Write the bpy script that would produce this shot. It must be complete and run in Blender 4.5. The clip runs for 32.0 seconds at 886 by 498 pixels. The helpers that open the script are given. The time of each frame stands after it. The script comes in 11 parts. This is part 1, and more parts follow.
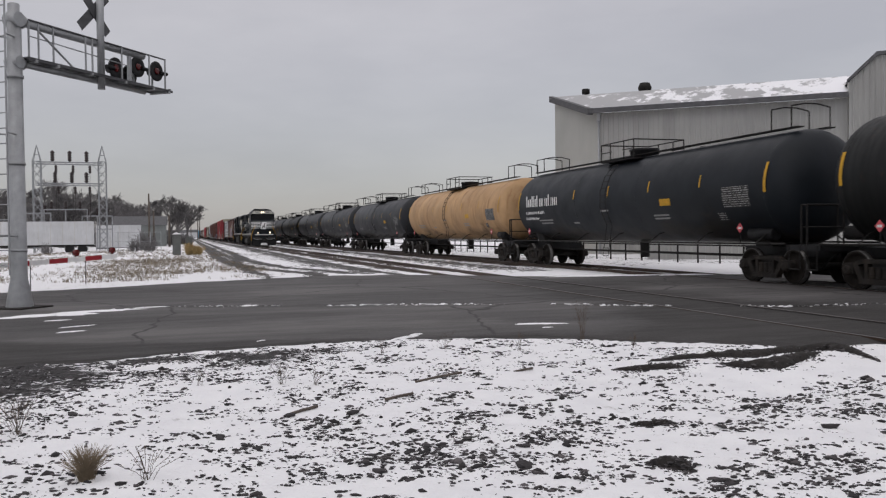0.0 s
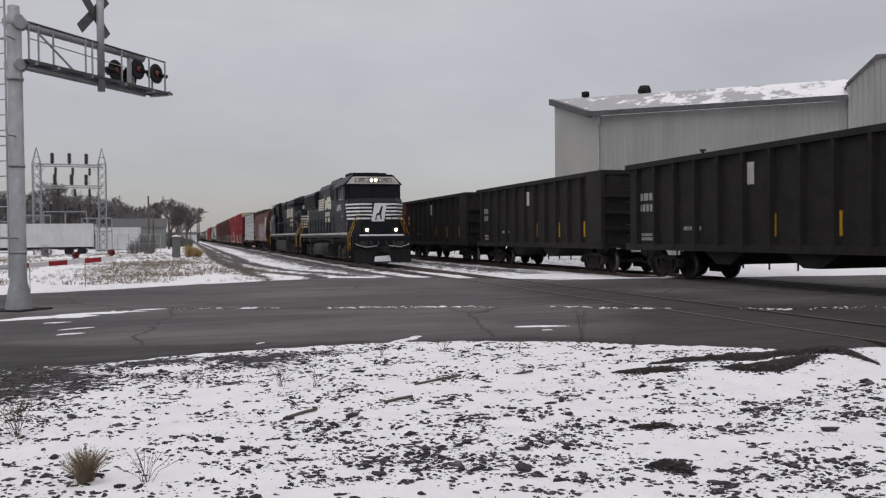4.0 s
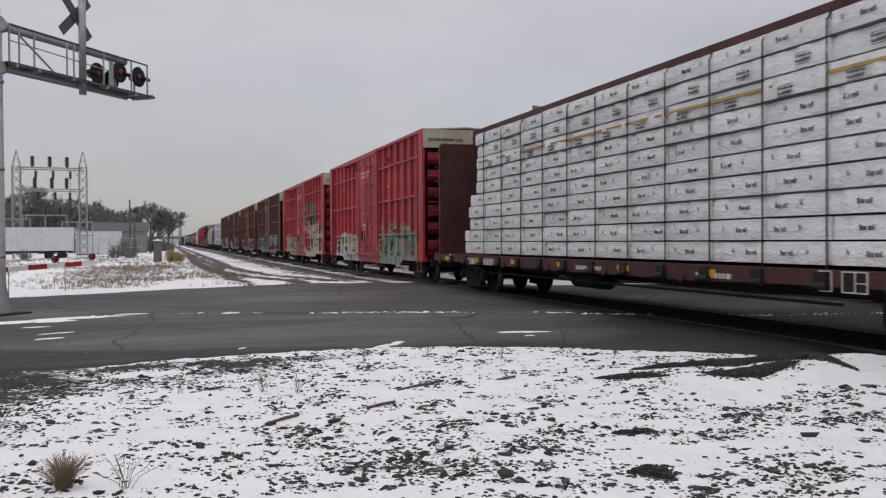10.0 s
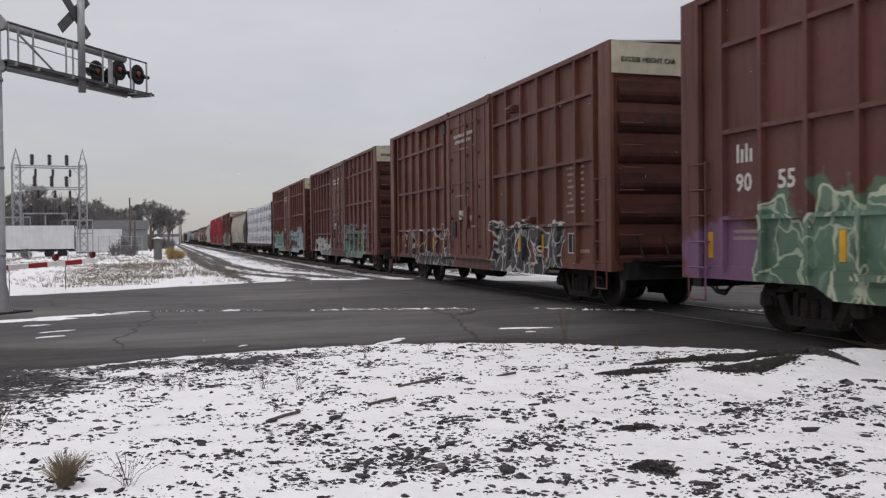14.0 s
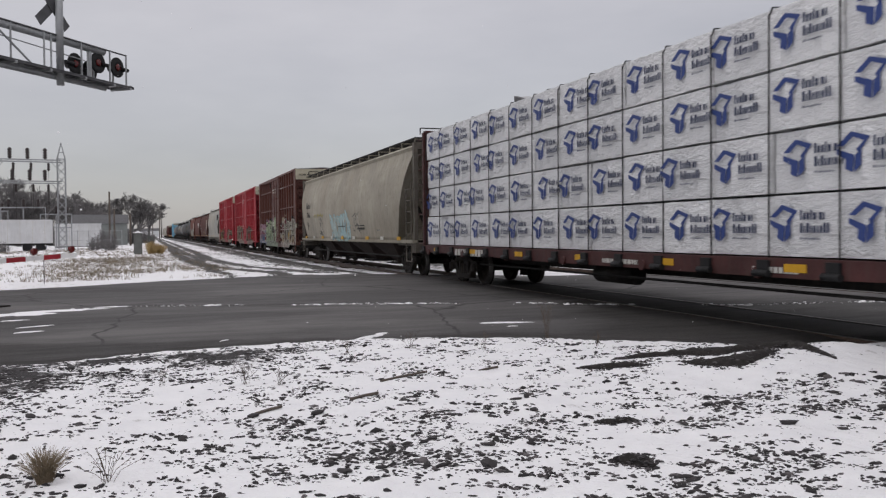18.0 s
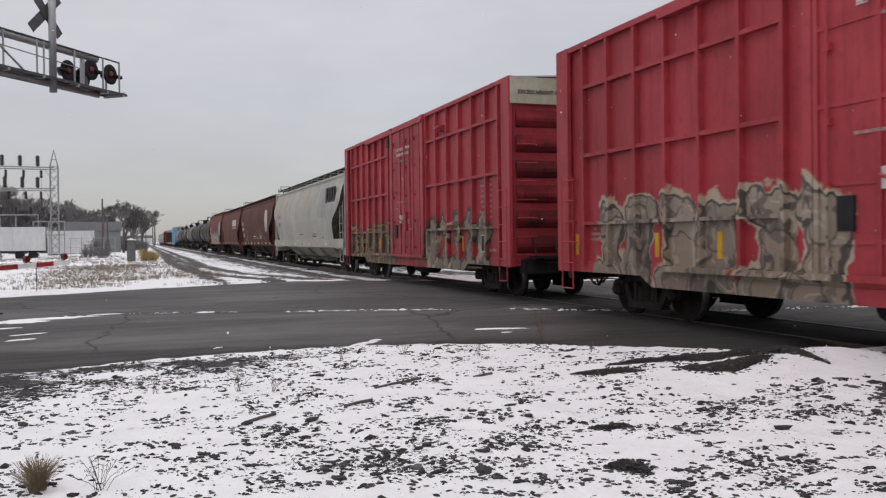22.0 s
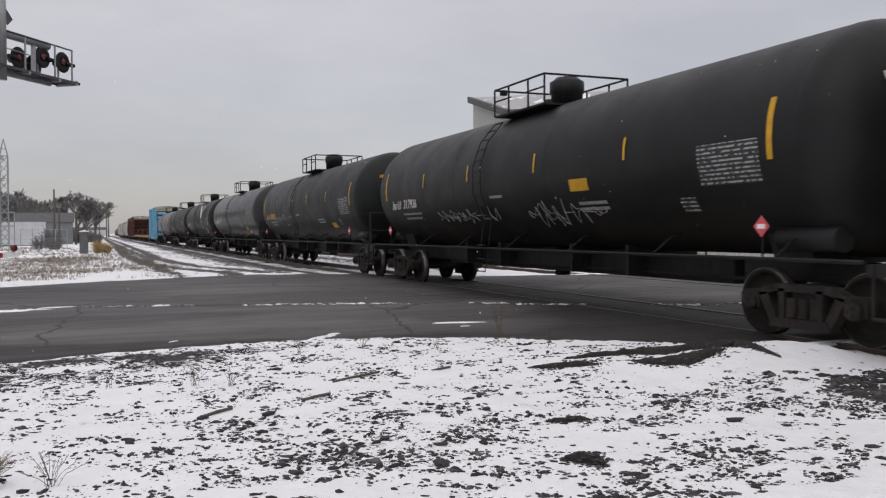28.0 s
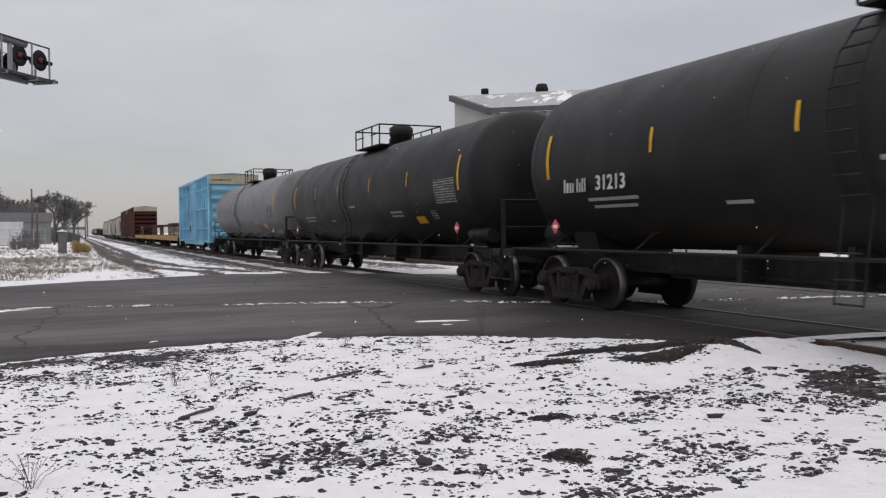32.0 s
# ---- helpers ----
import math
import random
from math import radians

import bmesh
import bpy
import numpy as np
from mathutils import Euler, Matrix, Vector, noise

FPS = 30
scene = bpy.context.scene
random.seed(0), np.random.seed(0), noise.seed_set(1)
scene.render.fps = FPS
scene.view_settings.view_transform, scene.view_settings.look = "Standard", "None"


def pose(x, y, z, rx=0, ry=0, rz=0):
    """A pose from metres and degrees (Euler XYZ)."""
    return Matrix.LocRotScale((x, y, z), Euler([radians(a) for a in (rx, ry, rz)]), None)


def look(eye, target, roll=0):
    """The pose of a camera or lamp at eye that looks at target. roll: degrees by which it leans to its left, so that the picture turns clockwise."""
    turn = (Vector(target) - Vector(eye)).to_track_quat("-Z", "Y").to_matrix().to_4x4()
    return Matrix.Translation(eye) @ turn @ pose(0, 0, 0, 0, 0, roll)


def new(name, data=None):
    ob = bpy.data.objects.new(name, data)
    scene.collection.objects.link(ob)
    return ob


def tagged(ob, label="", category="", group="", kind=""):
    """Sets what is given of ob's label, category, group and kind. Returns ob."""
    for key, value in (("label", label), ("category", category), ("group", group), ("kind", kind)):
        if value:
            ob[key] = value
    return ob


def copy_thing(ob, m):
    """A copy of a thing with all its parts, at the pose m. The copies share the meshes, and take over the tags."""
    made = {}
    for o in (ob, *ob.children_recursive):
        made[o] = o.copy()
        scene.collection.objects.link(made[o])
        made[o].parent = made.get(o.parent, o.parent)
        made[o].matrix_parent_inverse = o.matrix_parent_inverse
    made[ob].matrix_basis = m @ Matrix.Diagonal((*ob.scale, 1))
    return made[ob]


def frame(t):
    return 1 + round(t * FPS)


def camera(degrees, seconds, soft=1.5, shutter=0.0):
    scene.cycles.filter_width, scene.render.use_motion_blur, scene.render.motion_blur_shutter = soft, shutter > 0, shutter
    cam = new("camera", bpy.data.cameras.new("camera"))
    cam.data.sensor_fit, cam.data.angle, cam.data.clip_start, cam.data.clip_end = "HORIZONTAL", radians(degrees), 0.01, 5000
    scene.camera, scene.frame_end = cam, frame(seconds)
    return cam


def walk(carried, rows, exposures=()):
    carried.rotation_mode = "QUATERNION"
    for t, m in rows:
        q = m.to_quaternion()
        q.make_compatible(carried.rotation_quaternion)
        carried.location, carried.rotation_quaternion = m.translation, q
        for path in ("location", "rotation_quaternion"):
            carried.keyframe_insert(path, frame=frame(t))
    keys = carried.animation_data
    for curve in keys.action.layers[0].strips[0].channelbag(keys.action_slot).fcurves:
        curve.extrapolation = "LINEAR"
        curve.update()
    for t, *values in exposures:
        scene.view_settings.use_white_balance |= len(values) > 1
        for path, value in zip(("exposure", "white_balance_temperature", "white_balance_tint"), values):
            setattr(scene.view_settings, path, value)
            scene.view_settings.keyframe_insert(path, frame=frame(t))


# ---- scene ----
EYE = (0.0, 0.0, 1.46)
TURNS = [
    (0.0, 88.918, 0.673, -16.839), (0.5, 88.954, 0.676, -16.896), (1.0, 88.987, 0.654, -16.883), (1.5, 89.034, 0.716, -16.893),
    (2.0, 89.059, 0.731, -16.909), (2.5, 89.048, 0.722, -16.865), (3.0, 89.067, 0.677, -16.812), (3.5, 89.058, 0.653, -16.817),
    (5.5, 89.302, 0.381, -17.174), (6.0, 89.298, 0.355, -17.361), (6.5, 89.28, 0.371, -17.553), (7.0, 89.344, 0.353, -17.613),
    (7.5, 89.372, 0.369, -17.699), (8.0, 89.394, 0.307, -17.841), (8.5, 89.407, 0.29, -17.994), (9.0, 89.408, 0.291, -17.997),
    (9.5, 89.447, 0.286, -18.038), (10.0, 89.446, 0.374, -17.996), (10.5, 89.365, 0.446, -17.895), (11.0, 89.343, 0.523, -17.844),
    (11.5, 89.349, 0.555, -17.829), (12.0, 89.343, 0.578, -17.876), (12.5, 89.322, 0.561, -17.88), (13.0, 89.283, 0.572, -17.887),
    (13.5, 89.268, 0.617, -17.918), (14.0, 89.211, 0.619, -17.984), (14.5, 89.216, 0.545, -18.178), (16.5, 88.968, 0.582, -18.864),
    (17.0, 88.946, 0.581, -19.003), (17.5, 88.903, 0.549, -19.093), (18.0, 88.834, 0.574, -19.185), (18.5, 88.593, 0.615, -19.413),
    (19.0, 88.525, 0.633, -19.497), (19.5, 88.558, 0.669, -19.515), (20.0, 88.67, 0.683, -19.459), (20.5, 88.894, 0.748, -19.449),
    (21.0, 89.129, 0.73, -19.511), (21.5, 89.22, 0.732, -19.548), (22.0, 89.254, 0.73, -19.594), (22.5, 89.27, 0.709, -19.612),
    (23.0, 89.307, 0.686, -19.597), (23.5, 89.339, 0.692, -19.606), (24.0, 89.378, 0.684, -19.683), (24.5, 89.4, 0.661, -19.766),
    (25.0, 89.38, 0.548, -20.152), (25.5, 89.364, 0.517, -20.576), (27.5, 88.911, 0.385, -22.093), (28.0, 88.813, 0.36, -22.352),
    (28.5, 88.743, 0.415, -22.503), (29.0, 88.688, 0.467, -22.574), (29.5, 88.644, 0.48, -22.702), (30.0, 88.67, 0.506, -22.847),
    (30.5, 88.782, 0.459, -23.063), (31.0, 88.811, 0.472, -23.233), (31.5, 88.83, 0.479, -23.371), (32.0, 88.701, 0.561, -23.577),
]
cam = camera(55.19, 32.0, soft=1.25, shutter=0.08)
LIGHT = [(0, -0.32), (3, -0.30), (6, -0.24), (7, -0.17), (9, -0.16), (10, -0.24), (11, -0.14), (13, -0.12), (14, -0.12), (17, -0.17), (18, -0.24), (20, -0.16), (22, -0.09), (24, -0.16), (28, -0.16), (29, -0.14), (32, -0.16)]
walk(cam, [(t, pose(*EYE, rx, ry, rz)) for t, rx, ry, rz in TURNS], LIGHT)

# ---- world, sun, exposure ----
world = bpy.data.worlds.new("overcast_sky")
scene.world = world
world.use_nodes = True
wt = world.node_tree
wt.nodes.clear()


def wnode(kind):
    return wt.nodes.new(kind)


w_out, w_bg = wnode("ShaderNodeOutputWorld"), wnode("ShaderNodeBackground")
w_sky = wnode("ShaderNodeTexSky")
w_sky.sky_type, w_sky.sun_disc, w_sky.sun_elevation, w_sky.sun_rotation = "NISHITA", False, radians(55), radians(222)
w_co, w_sep, w_map = wnode("ShaderNodeTexCoord"), wnode("ShaderNodeSeparateXYZ"), wnode("ShaderNodeMapping")
w_map.inputs["Scale"].default_value = (1.0, 1.0, 3.2)
w_noise = wnode("ShaderNodeTexNoise")
w_noise.inputs["Scale"].default_value, w_noise.inputs["Detail"].default_value = 2.3, 6.0
w_noise.inputs["Roughness"].default_value = 0.55
w_grad = wnode("ShaderNodeValToRGB")
w_grad.color_ramp.elements[0].position, w_grad.color_ramp.elements[0].color = 0.0, (0.421, 0.400, 0.405, 1)
w_grad.color_ramp.elements[1].position, w_grad.color_ramp.elements[1].color = 1.0, (1.228, 1.165, 1.170, 1)
for p, c in ((0.12, (0.513, 0.486, 0.492, 1)), (0.35, (0.655, 0.617, 0.624, 1))):
    w_grad.color_ramp.elements.new(p).color = c
w_cloud = wnode("ShaderNodeValToRGB")
w_cloud.color_ramp.elements[0].position, w_cloud.color_ramp.elements[0].color = 0.3, (0.86, 0.86, 0.872, 1)
w_cloud.color_ramp.elements[1].position, w_cloud.color_ramp.elements[1].color = 0.7, (1.10, 1.10, 1.10, 1)
w_mul, w_mix = wnode("ShaderNodeMix"), wnode("ShaderNodeMix")
w_mul.data_type, w_mul.blend_type, w_mix.data_type = "RGBA", "MULTIPLY", "RGBA"
w_mul.inputs[0].default_value, w_mix.inputs[0].default_value = 1.0, 0.03
for a, b in ((w_co.outputs["Generated"], w_sep.inputs[0]), (w_sep.outputs["Z"], w_grad.inputs[0]), (w_co.outputs["Generated"], w_map.inputs[0]),
             (w_map.outputs[0], w_noise.inputs["Vector"]), (w_noise.outputs["Fac"], w_cloud.inputs[0]), (w_grad.outputs[0], w_mul.inputs[6]),
             (w_cloud.outputs[0], w_mul.inputs[7]), (w_mul.outputs[2], w_mix.inputs[6]), (w_sky.outputs[0], w_mix.inputs[7]),
             (w_mix.outputs[2], w_bg.inputs[0]), (w_bg.outputs[0], w_out.inputs[0])):
    wt.links.new(a, b)
w_bg.inputs[1].default_value = 1.0
sun = new("sun", bpy.data.lights.new("sun", "SUN"))
sun.data.energy, sun.data.angle, sun.data.color = 0.5, radians(60), (1.0, 0.98, 0.95)
sun.matrix_world = look((0, 0, 60), (26, 30, 0))

# ---- materials ----
MATS = {}


class Nodes:
    """A small builder for a node material."""

    def __init__(self, name):
        self.m = bpy.data.materials.new(name)
        self.m.use_nodes = True
        self.t = self.m.node_tree
        self.b = self.t.nodes["Principled BSDF"]
        self.co = self.t.nodes.new("ShaderNodeTexCoord").outputs["Object"]

    def node(self, kind):
        return self.t.nodes.new(kind)

    def put(self, socket, value):
        if isinstance(value, bpy.types.NodeSocket):
            self.t.links.new(value, socket)
        elif isinstance(value, tuple) and len(value) == 3 and socket.type == "RGBA":
            socket.default_value = (*value, 1)
        else:
            socket.default_value = value

    def noise(self, scale, detail=4.0, rough=0.6, stretch=None, co=None, distort=0.0, shift=(0, 0, 0)):
        n = self.node("ShaderNodeTexNoise")
        n.inputs["Scale"].default_value, n.inputs["Detail"].default_value, n.inputs["Roughness"].default_value = scale, detail, rough
        n.inputs["Distortion"].default_value = distort
        self.t.links.new(self.mapped(co or self.co, stretch or (1, 1, 1), shift), n.inputs["Vector"])
        return n.outputs["Fac"]

    def mapped(self, co, scale, shift=(0, 0, 0)):
        n = self.node("ShaderNodeMapping")
        n.inputs["Scale"].default_value, n.inputs["Location"].default_value = scale, shift
        self.t.links.new(co, n.inputs[0])
        return n.outputs[0]

    def voronoi(self, scale, feature="F1", stretch=None, co=None, rand=1.0):
        n = self.node("ShaderNodeTexVoronoi")
        n.feature = feature
        n.inputs["Scale"].default_value, n.inputs["Randomness"].default_value = scale, rand
        self.t.links.new(self.mapped(co or self.co, stretch or (1, 1, 1)), n.inputs["Vector"])
        return n

    def ramp(self, fac, stops):
        n = self.node("ShaderNodeValToRGB")
        e = n.color_ramp.elements
        e[0].position, e[1].position = stops[0][0], stops[-1][0]
        for i, (p, c) in enumerate(stops):
            q = e[0] if i == 0 else e[-1] if i == len(stops) - 1 else e.new(p)
            q.position = p
            q.color = (*c, 1) if isinstance(c, tuple) else (c, c, c, 1)
        self.put(n.inputs[0], fac)
        return n.outputs[0]

    def step(self, fac, lo, hi):
        n = self.node("ShaderNodeMapRange")
        n.interpolation_type = "SMOOTHSTEP"
        self.put(n.inputs["Value"], fac)
        n.inputs["From Min"].default_value, n.inputs["From Max"].default_value = min(lo, hi), max(lo, hi)
        if lo > hi:
            n.inputs["To Min"].default_value, n.inputs["To Max"].default_value = 1.0, 0.0
        return n.outputs[0]

    def math(self, op, a, b=0.0, clamp=False):
        n = self.node("ShaderNodeMath")
        n.operation, n.use_clamp = op, clamp
        self.put(n.inputs[0], a)
        self.put(n.inputs[1], b)
        return n.outputs[0]

    def vec(self, x, y, z=0.0):
        n = self.node("ShaderNodeCombineXYZ")
        for k, v in enumerate((x, y, z)):
            self.put(n.inputs[k], v)
        return n.outputs[0]

    def vmath(self, op, a, b=None, scale=None):
        n = self.node("ShaderNodeVectorMath")
        n.operation = op
        self.put(n.inputs[0], a)
        if b is not None:
            self.put(n.inputs[1], b)
        if scale is not None:
            self.put(n.inputs["Scale"], scale)
        return n.outputs["Value"] if op in ("DOT_PRODUCT", "LENGTH") else n.outputs[0]

    def chance(self, cell, seed):
        """Three random numbers for each whole number in cell."""
        n = self.node("ShaderNodeTexWhiteNoise")
        n.noise_dimensions = "2D"
        self.put(n.inputs["Vector"], self.vec(cell, float(seed)))
        c = self.node("ShaderNodeSeparateColor")
        self.put(c.inputs[0], n.outputs["Color"])
        return c.outputs

    def span(self, value, lo, hi):
        """A random number 0 to 1 as one between lo and hi."""
        return self.math("ADD", self.math("MULTIPLY", value, hi - lo), lo)

    def stroke(self, p, a, b):
        """The distance of p from the line from a to b."""
        pa, ba = self.vmath("SUBTRACT", p, a), self.vmath("SUBTRACT", b, a)
        h = self.math("DIVIDE", self.vmath("DOT_PRODUCT", pa, ba), self.vmath("DOT_PRODUCT", ba, ba), True)
        return self.vmath("LENGTH", self.vmath("SUBTRACT", pa, self.vmath("SCALE", ba, scale=h)))

    def mix(self, fac, a, b, blend="MIX"):
        n = self.node("ShaderNodeMix")
        n.data_type, n.blend_type = "RGBA", blend
        self.put(n.inputs[0], fac)
        self.put(n.inputs[6], a)
        self.put(n.inputs[7], b)
        return n.outputs[2]

    def sep(self, co=None):
        n = self.node("ShaderNodeSeparateXYZ")
        self.t.links.new(co or self.co, n.inputs[0])
        return n.outputs

    def bump(self, height, strength=0.3, distance=0.02):
        n = self.node("ShaderNodeBump")
        n.inputs["Strength"].default_value, n.inputs["Distance"].default_value = strength, distance
        self.put(n.inputs["Height"], height)
        self.put(self.b.inputs["Normal"], n.outputs[0])

    def done(self, color, rough=0.6, metal=0.0):
        self.put(self.b.inputs["Base Color"], color)
        self.put(self.b.inputs["Roughness"], rough)
        self.b.inputs["Metallic"].default_value = metal
        MATS[self.m.name] = self.m
        return self.m


def plain(name, color, rough=0.6, metal=0.0, vary=0.25, scale=3.0, grime=0.0, grime_color=(0.06, 0.05, 0.045), gloss=0.25):
    """Paint, plastic or metal with blotches at two scales, fine relief and a little grime."""
    n = Nodes(name)
    dark = tuple(c * (1 - vary) for c in color)
    light = tuple(min(1.0, c * (1 + vary * 0.6)) for c in color)
    base = n.ramp(n.noise(scale, 5), [(0.3, dark), (0.7, light)])
    fine = n.noise(scale * 14, 3)
    base = n.mix(n.step(fine, 0.55, 0.8), base, dark)
    if grime:
        streak = n.noise(2.0, 4, stretch=(3, 3, 0.5))
        base = n.mix(n.math("MULTIPLY", n.step(streak, 0.42, 0.75), grime), base, grime_color)
    n.bump(fine, 0.12, 0.01)
    n.b.inputs["Specular IOR Level"].default_value = gloss if rough > 0.3 and not metal else 0.5
    return n.done(base, n.ramp(fine, [(0.2, rough * 0.8), (0.8, min(1, rough * 1.15))]), metal)


def emitting(name, color, strength):
    n = Nodes(name)
    n.put(n.b.inputs["Emission Color"], color)
    n.b.inputs["Emission Strength"].default_value = strength
    return n.done(color, 0.3)


def ground_material():
    """Thin snow over dark gravel; "cover" says how much gravel lies bare, "stubble" how much dry grass stands."""
    n = Nodes("snowy_ground")
    att = n.node("ShaderNodeAttribute")
    att.attribute_name = "cover"
    stb = n.node("ShaderNodeAttribute")
    stb.attribute_name = "stubble"
    mid, small = n.noise(2.6, 5, 0.6), n.noise(13.0, 4, 0.65, stretch=(0.8, 1.3, 1))
    fine = n.noise(60.0, 2)
    mixed = n.math("ADD", n.math("MULTIPLY", mid, 0.4), n.math("MULTIPLY", small, 0.6))
    mixed = n.math("ADD", mixed, n.math("MULTIPLY", att.outputs["Fac"], 0.10))
    bare = n.step(mixed, 0.66, 0.68)
    cell = n.voronoi(46.0)
    tint = n.node("ShaderNodeSeparateColor")
    n.put(tint.inputs[0], cell.outputs["Color"])
    gravel = n.ramp(tint.outputs[0], [(0.1, (0.0195, 0.0172, 0.0183)), (0.6, (0.043, 0.0378, 0.0392)), (0.95, (0.097, 0.0865, 0.088))])
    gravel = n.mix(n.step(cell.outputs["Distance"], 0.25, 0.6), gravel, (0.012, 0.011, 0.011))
    snow = n.ramp(mid, [(0.3, (0.80, 0.80, 0.82)), (0.7, (0.88, 0.88, 0.89))])
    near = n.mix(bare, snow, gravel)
    # far verge: snow with stubble of dry grass and mud
    stub = n.noise(5.0, 6, 0.78, stretch=(0.7, 0.45, 1))
    grass = n.ramp(n.noise(5.0, 3), [(0.3, (0.10, 0.09, 0.08)), (0.55, (0.20, 0.178, 0.145)), (0.75, (0.34, 0.295, 0.225))])
    amount = n.math("ADD", stub, n.math("MULTIPLY", stb.outputs["Fac"], 0.22))
    mud_ = n.node("ShaderNodeAttribute")
    mud_.attribute_name = "mud"
    clod = n.math("ADD", n.noise(2.6, 7, 0.78, stretch=(1.4, 0.5, 1)), n.math("MULTIPLY", mud_.outputs["Fac"], 0.3))
    near = n.mix(n.math("MULTIPLY", n.step(clod, 0.6, 0.65), n.step(mud_.outputs["Fac"], 0.05, 0.2)), near, n.ramp(n.noise(9.0, 4), [(0.3, (0.022, 0.02, 0.0195)), (0.7, (0.075, 0.069, 0.065))]))
    verge = n.mix(n.math("MULTIPLY", n.step(amount, 0.60, 0.76), 0.62), near, grass)
    height = n.math("ADD", n.math("MULTIPLY", small, 0.6), n.math("MULTIPLY", fine, 0.25))
    height = n.math("SUBTRACT", height, n.math("MULTIPLY", n.math("MULTIPLY", bare, cell.outputs["Distance"]), 0.6))
    height = n.math("ADD", height, n.math("MULTIPLY", n.noise(5.5, 3, 0.5), 1.1))
    n.bump(height, 0.75, 0.055)
    return n.done(verge, 0.75)


def asphalt_material():
    n = Nodes("wet_asphalt")
    big, mid, fine = n.noise(0.22, 4, 0.55, stretch=(0.7, 1.6, 1)), n.noise(1.4, 5, 0.6, stretch=(0.5, 2.0, 1)), n.noise(90.0, 2)
    base = n.ramp(big, [(0.3, (0.034, 0.032, 0.032)), (0.45, (0.054, 0.052, 0.052)), (0.55, (0.066, 0.063, 0.063)), (0.7, (0.10, 0.097, 0.095))])
    worn = n.noise(0.5, 6, 0.65, stretch=(0.25, 1.3, 1), shift=(4, 1, 0))
    base = n.mix(n.math("MULTIPLY", n.step(worn, 0.5, 0.62), 0.45), base, (0.115, 0.11, 0.108))
    base = n.mix(n.math("MULTIPLY", n.step(mid, 0.48, 0.72), 0.6), base, (0.036, 0.034, 0.034))
    patch = n.noise(0.16, 2, 0.4, stretch=(0.6, 1.5, 1), shift=(2.2, 7, 0))
    base = n.mix(n.math("MULTIPLY", n.step(patch, 0.53, 0.55), 0.45), base, (0.034, 0.033, 0.033))
    base = n.mix(n.math("MULTIPLY", n.step(fine, 0.55, 0.75), 0.35), base, (0.14, 0.136, 0.133))
    wet = n.node("ShaderNodeAttribute")
    wet.attribute_name = "wet"
    edge_ = n.math("ADD", wet.outputs["Fac"], n.math("MULTIPLY", n.math("SUBTRACT", n.noise(1.1, 5, 0.65, stretch=(0.5, 1.2, 1)), 0.5), 1.6))
    base = n.mix(n.math("MULTIPLY", n.step(edge_, 0.15, 0.75), 0.82), base, (0.020, 0.0185, 0.0175))
    base = n.mix(n.math("MULTIPLY", n.step(edge_, -0.2, -0.7), 0.5), base, (0.115, 0.111, 0.108))
    wob = n.node("ShaderNodeVectorMath")
    wob.operation = "ADD"
    n.t.links.new(n.co, wob.inputs[0])
    nz = n.node("ShaderNodeTexNoise")
    nz.inputs["Scale"].default_value, nz.inputs["Detail"].default_value = 0.5, 5.0
    n.t.links.new(n.co, nz.inputs["Vector"])
    n.t.links.new(nz.outputs["Color"], wob.inputs[1])
    crack = n.voronoi(0.16, "DISTANCE_TO_EDGE", co=wob.outputs[0])
    base = n.mix(n.math("SUBTRACT", 1.0, n.step(crack.outputs["Distance"], 0.0015, 0.007)), base, (0.025, 0.024, 0.024))
    n.bump(n.math("ADD", fine, n.math("MULTIPLY", mid, 0.8)), 0.25, 0.012)
    n.b.inputs["Specular IOR Level"].default_value = 0.22
    return n.done(n.mix(1.0, base, (1.3, 1.29, 1.28), "MULTIPLY"), n.ramp(mid, [(0.3, 0.8), (0.7, 0.6)]))


def ballast_material():
    n = Nodes("dark_ballast")
    v = n.voronoi(16.0)
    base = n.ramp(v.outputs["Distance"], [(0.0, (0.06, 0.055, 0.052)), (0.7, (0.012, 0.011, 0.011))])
    base = n.mix(n.step(n.noise(3.2, 7, 0.78, stretch=(1.2, 0.6, 1)), 0.53, 0.62), base, (0.80, 0.80, 0.82))
    n.bump(v.outputs["Distance"], 0.8, 0.05)
    return n.done(base, 0.8)


def snow_material():
    n = Nodes("snow")
    a, b = n.noise(3.0, 5), n.noise(40.0, 3)
    n.bump(n.math("ADD", a, n.math("MULTIPLY", b, 0.4)), 0.4, 0.03)
    return n.done(n.ramp(a, [(0.3, (0.80, 0.80, 0.82)), (0.7, (0.9, 0.9, 0.905))]), 0.7)


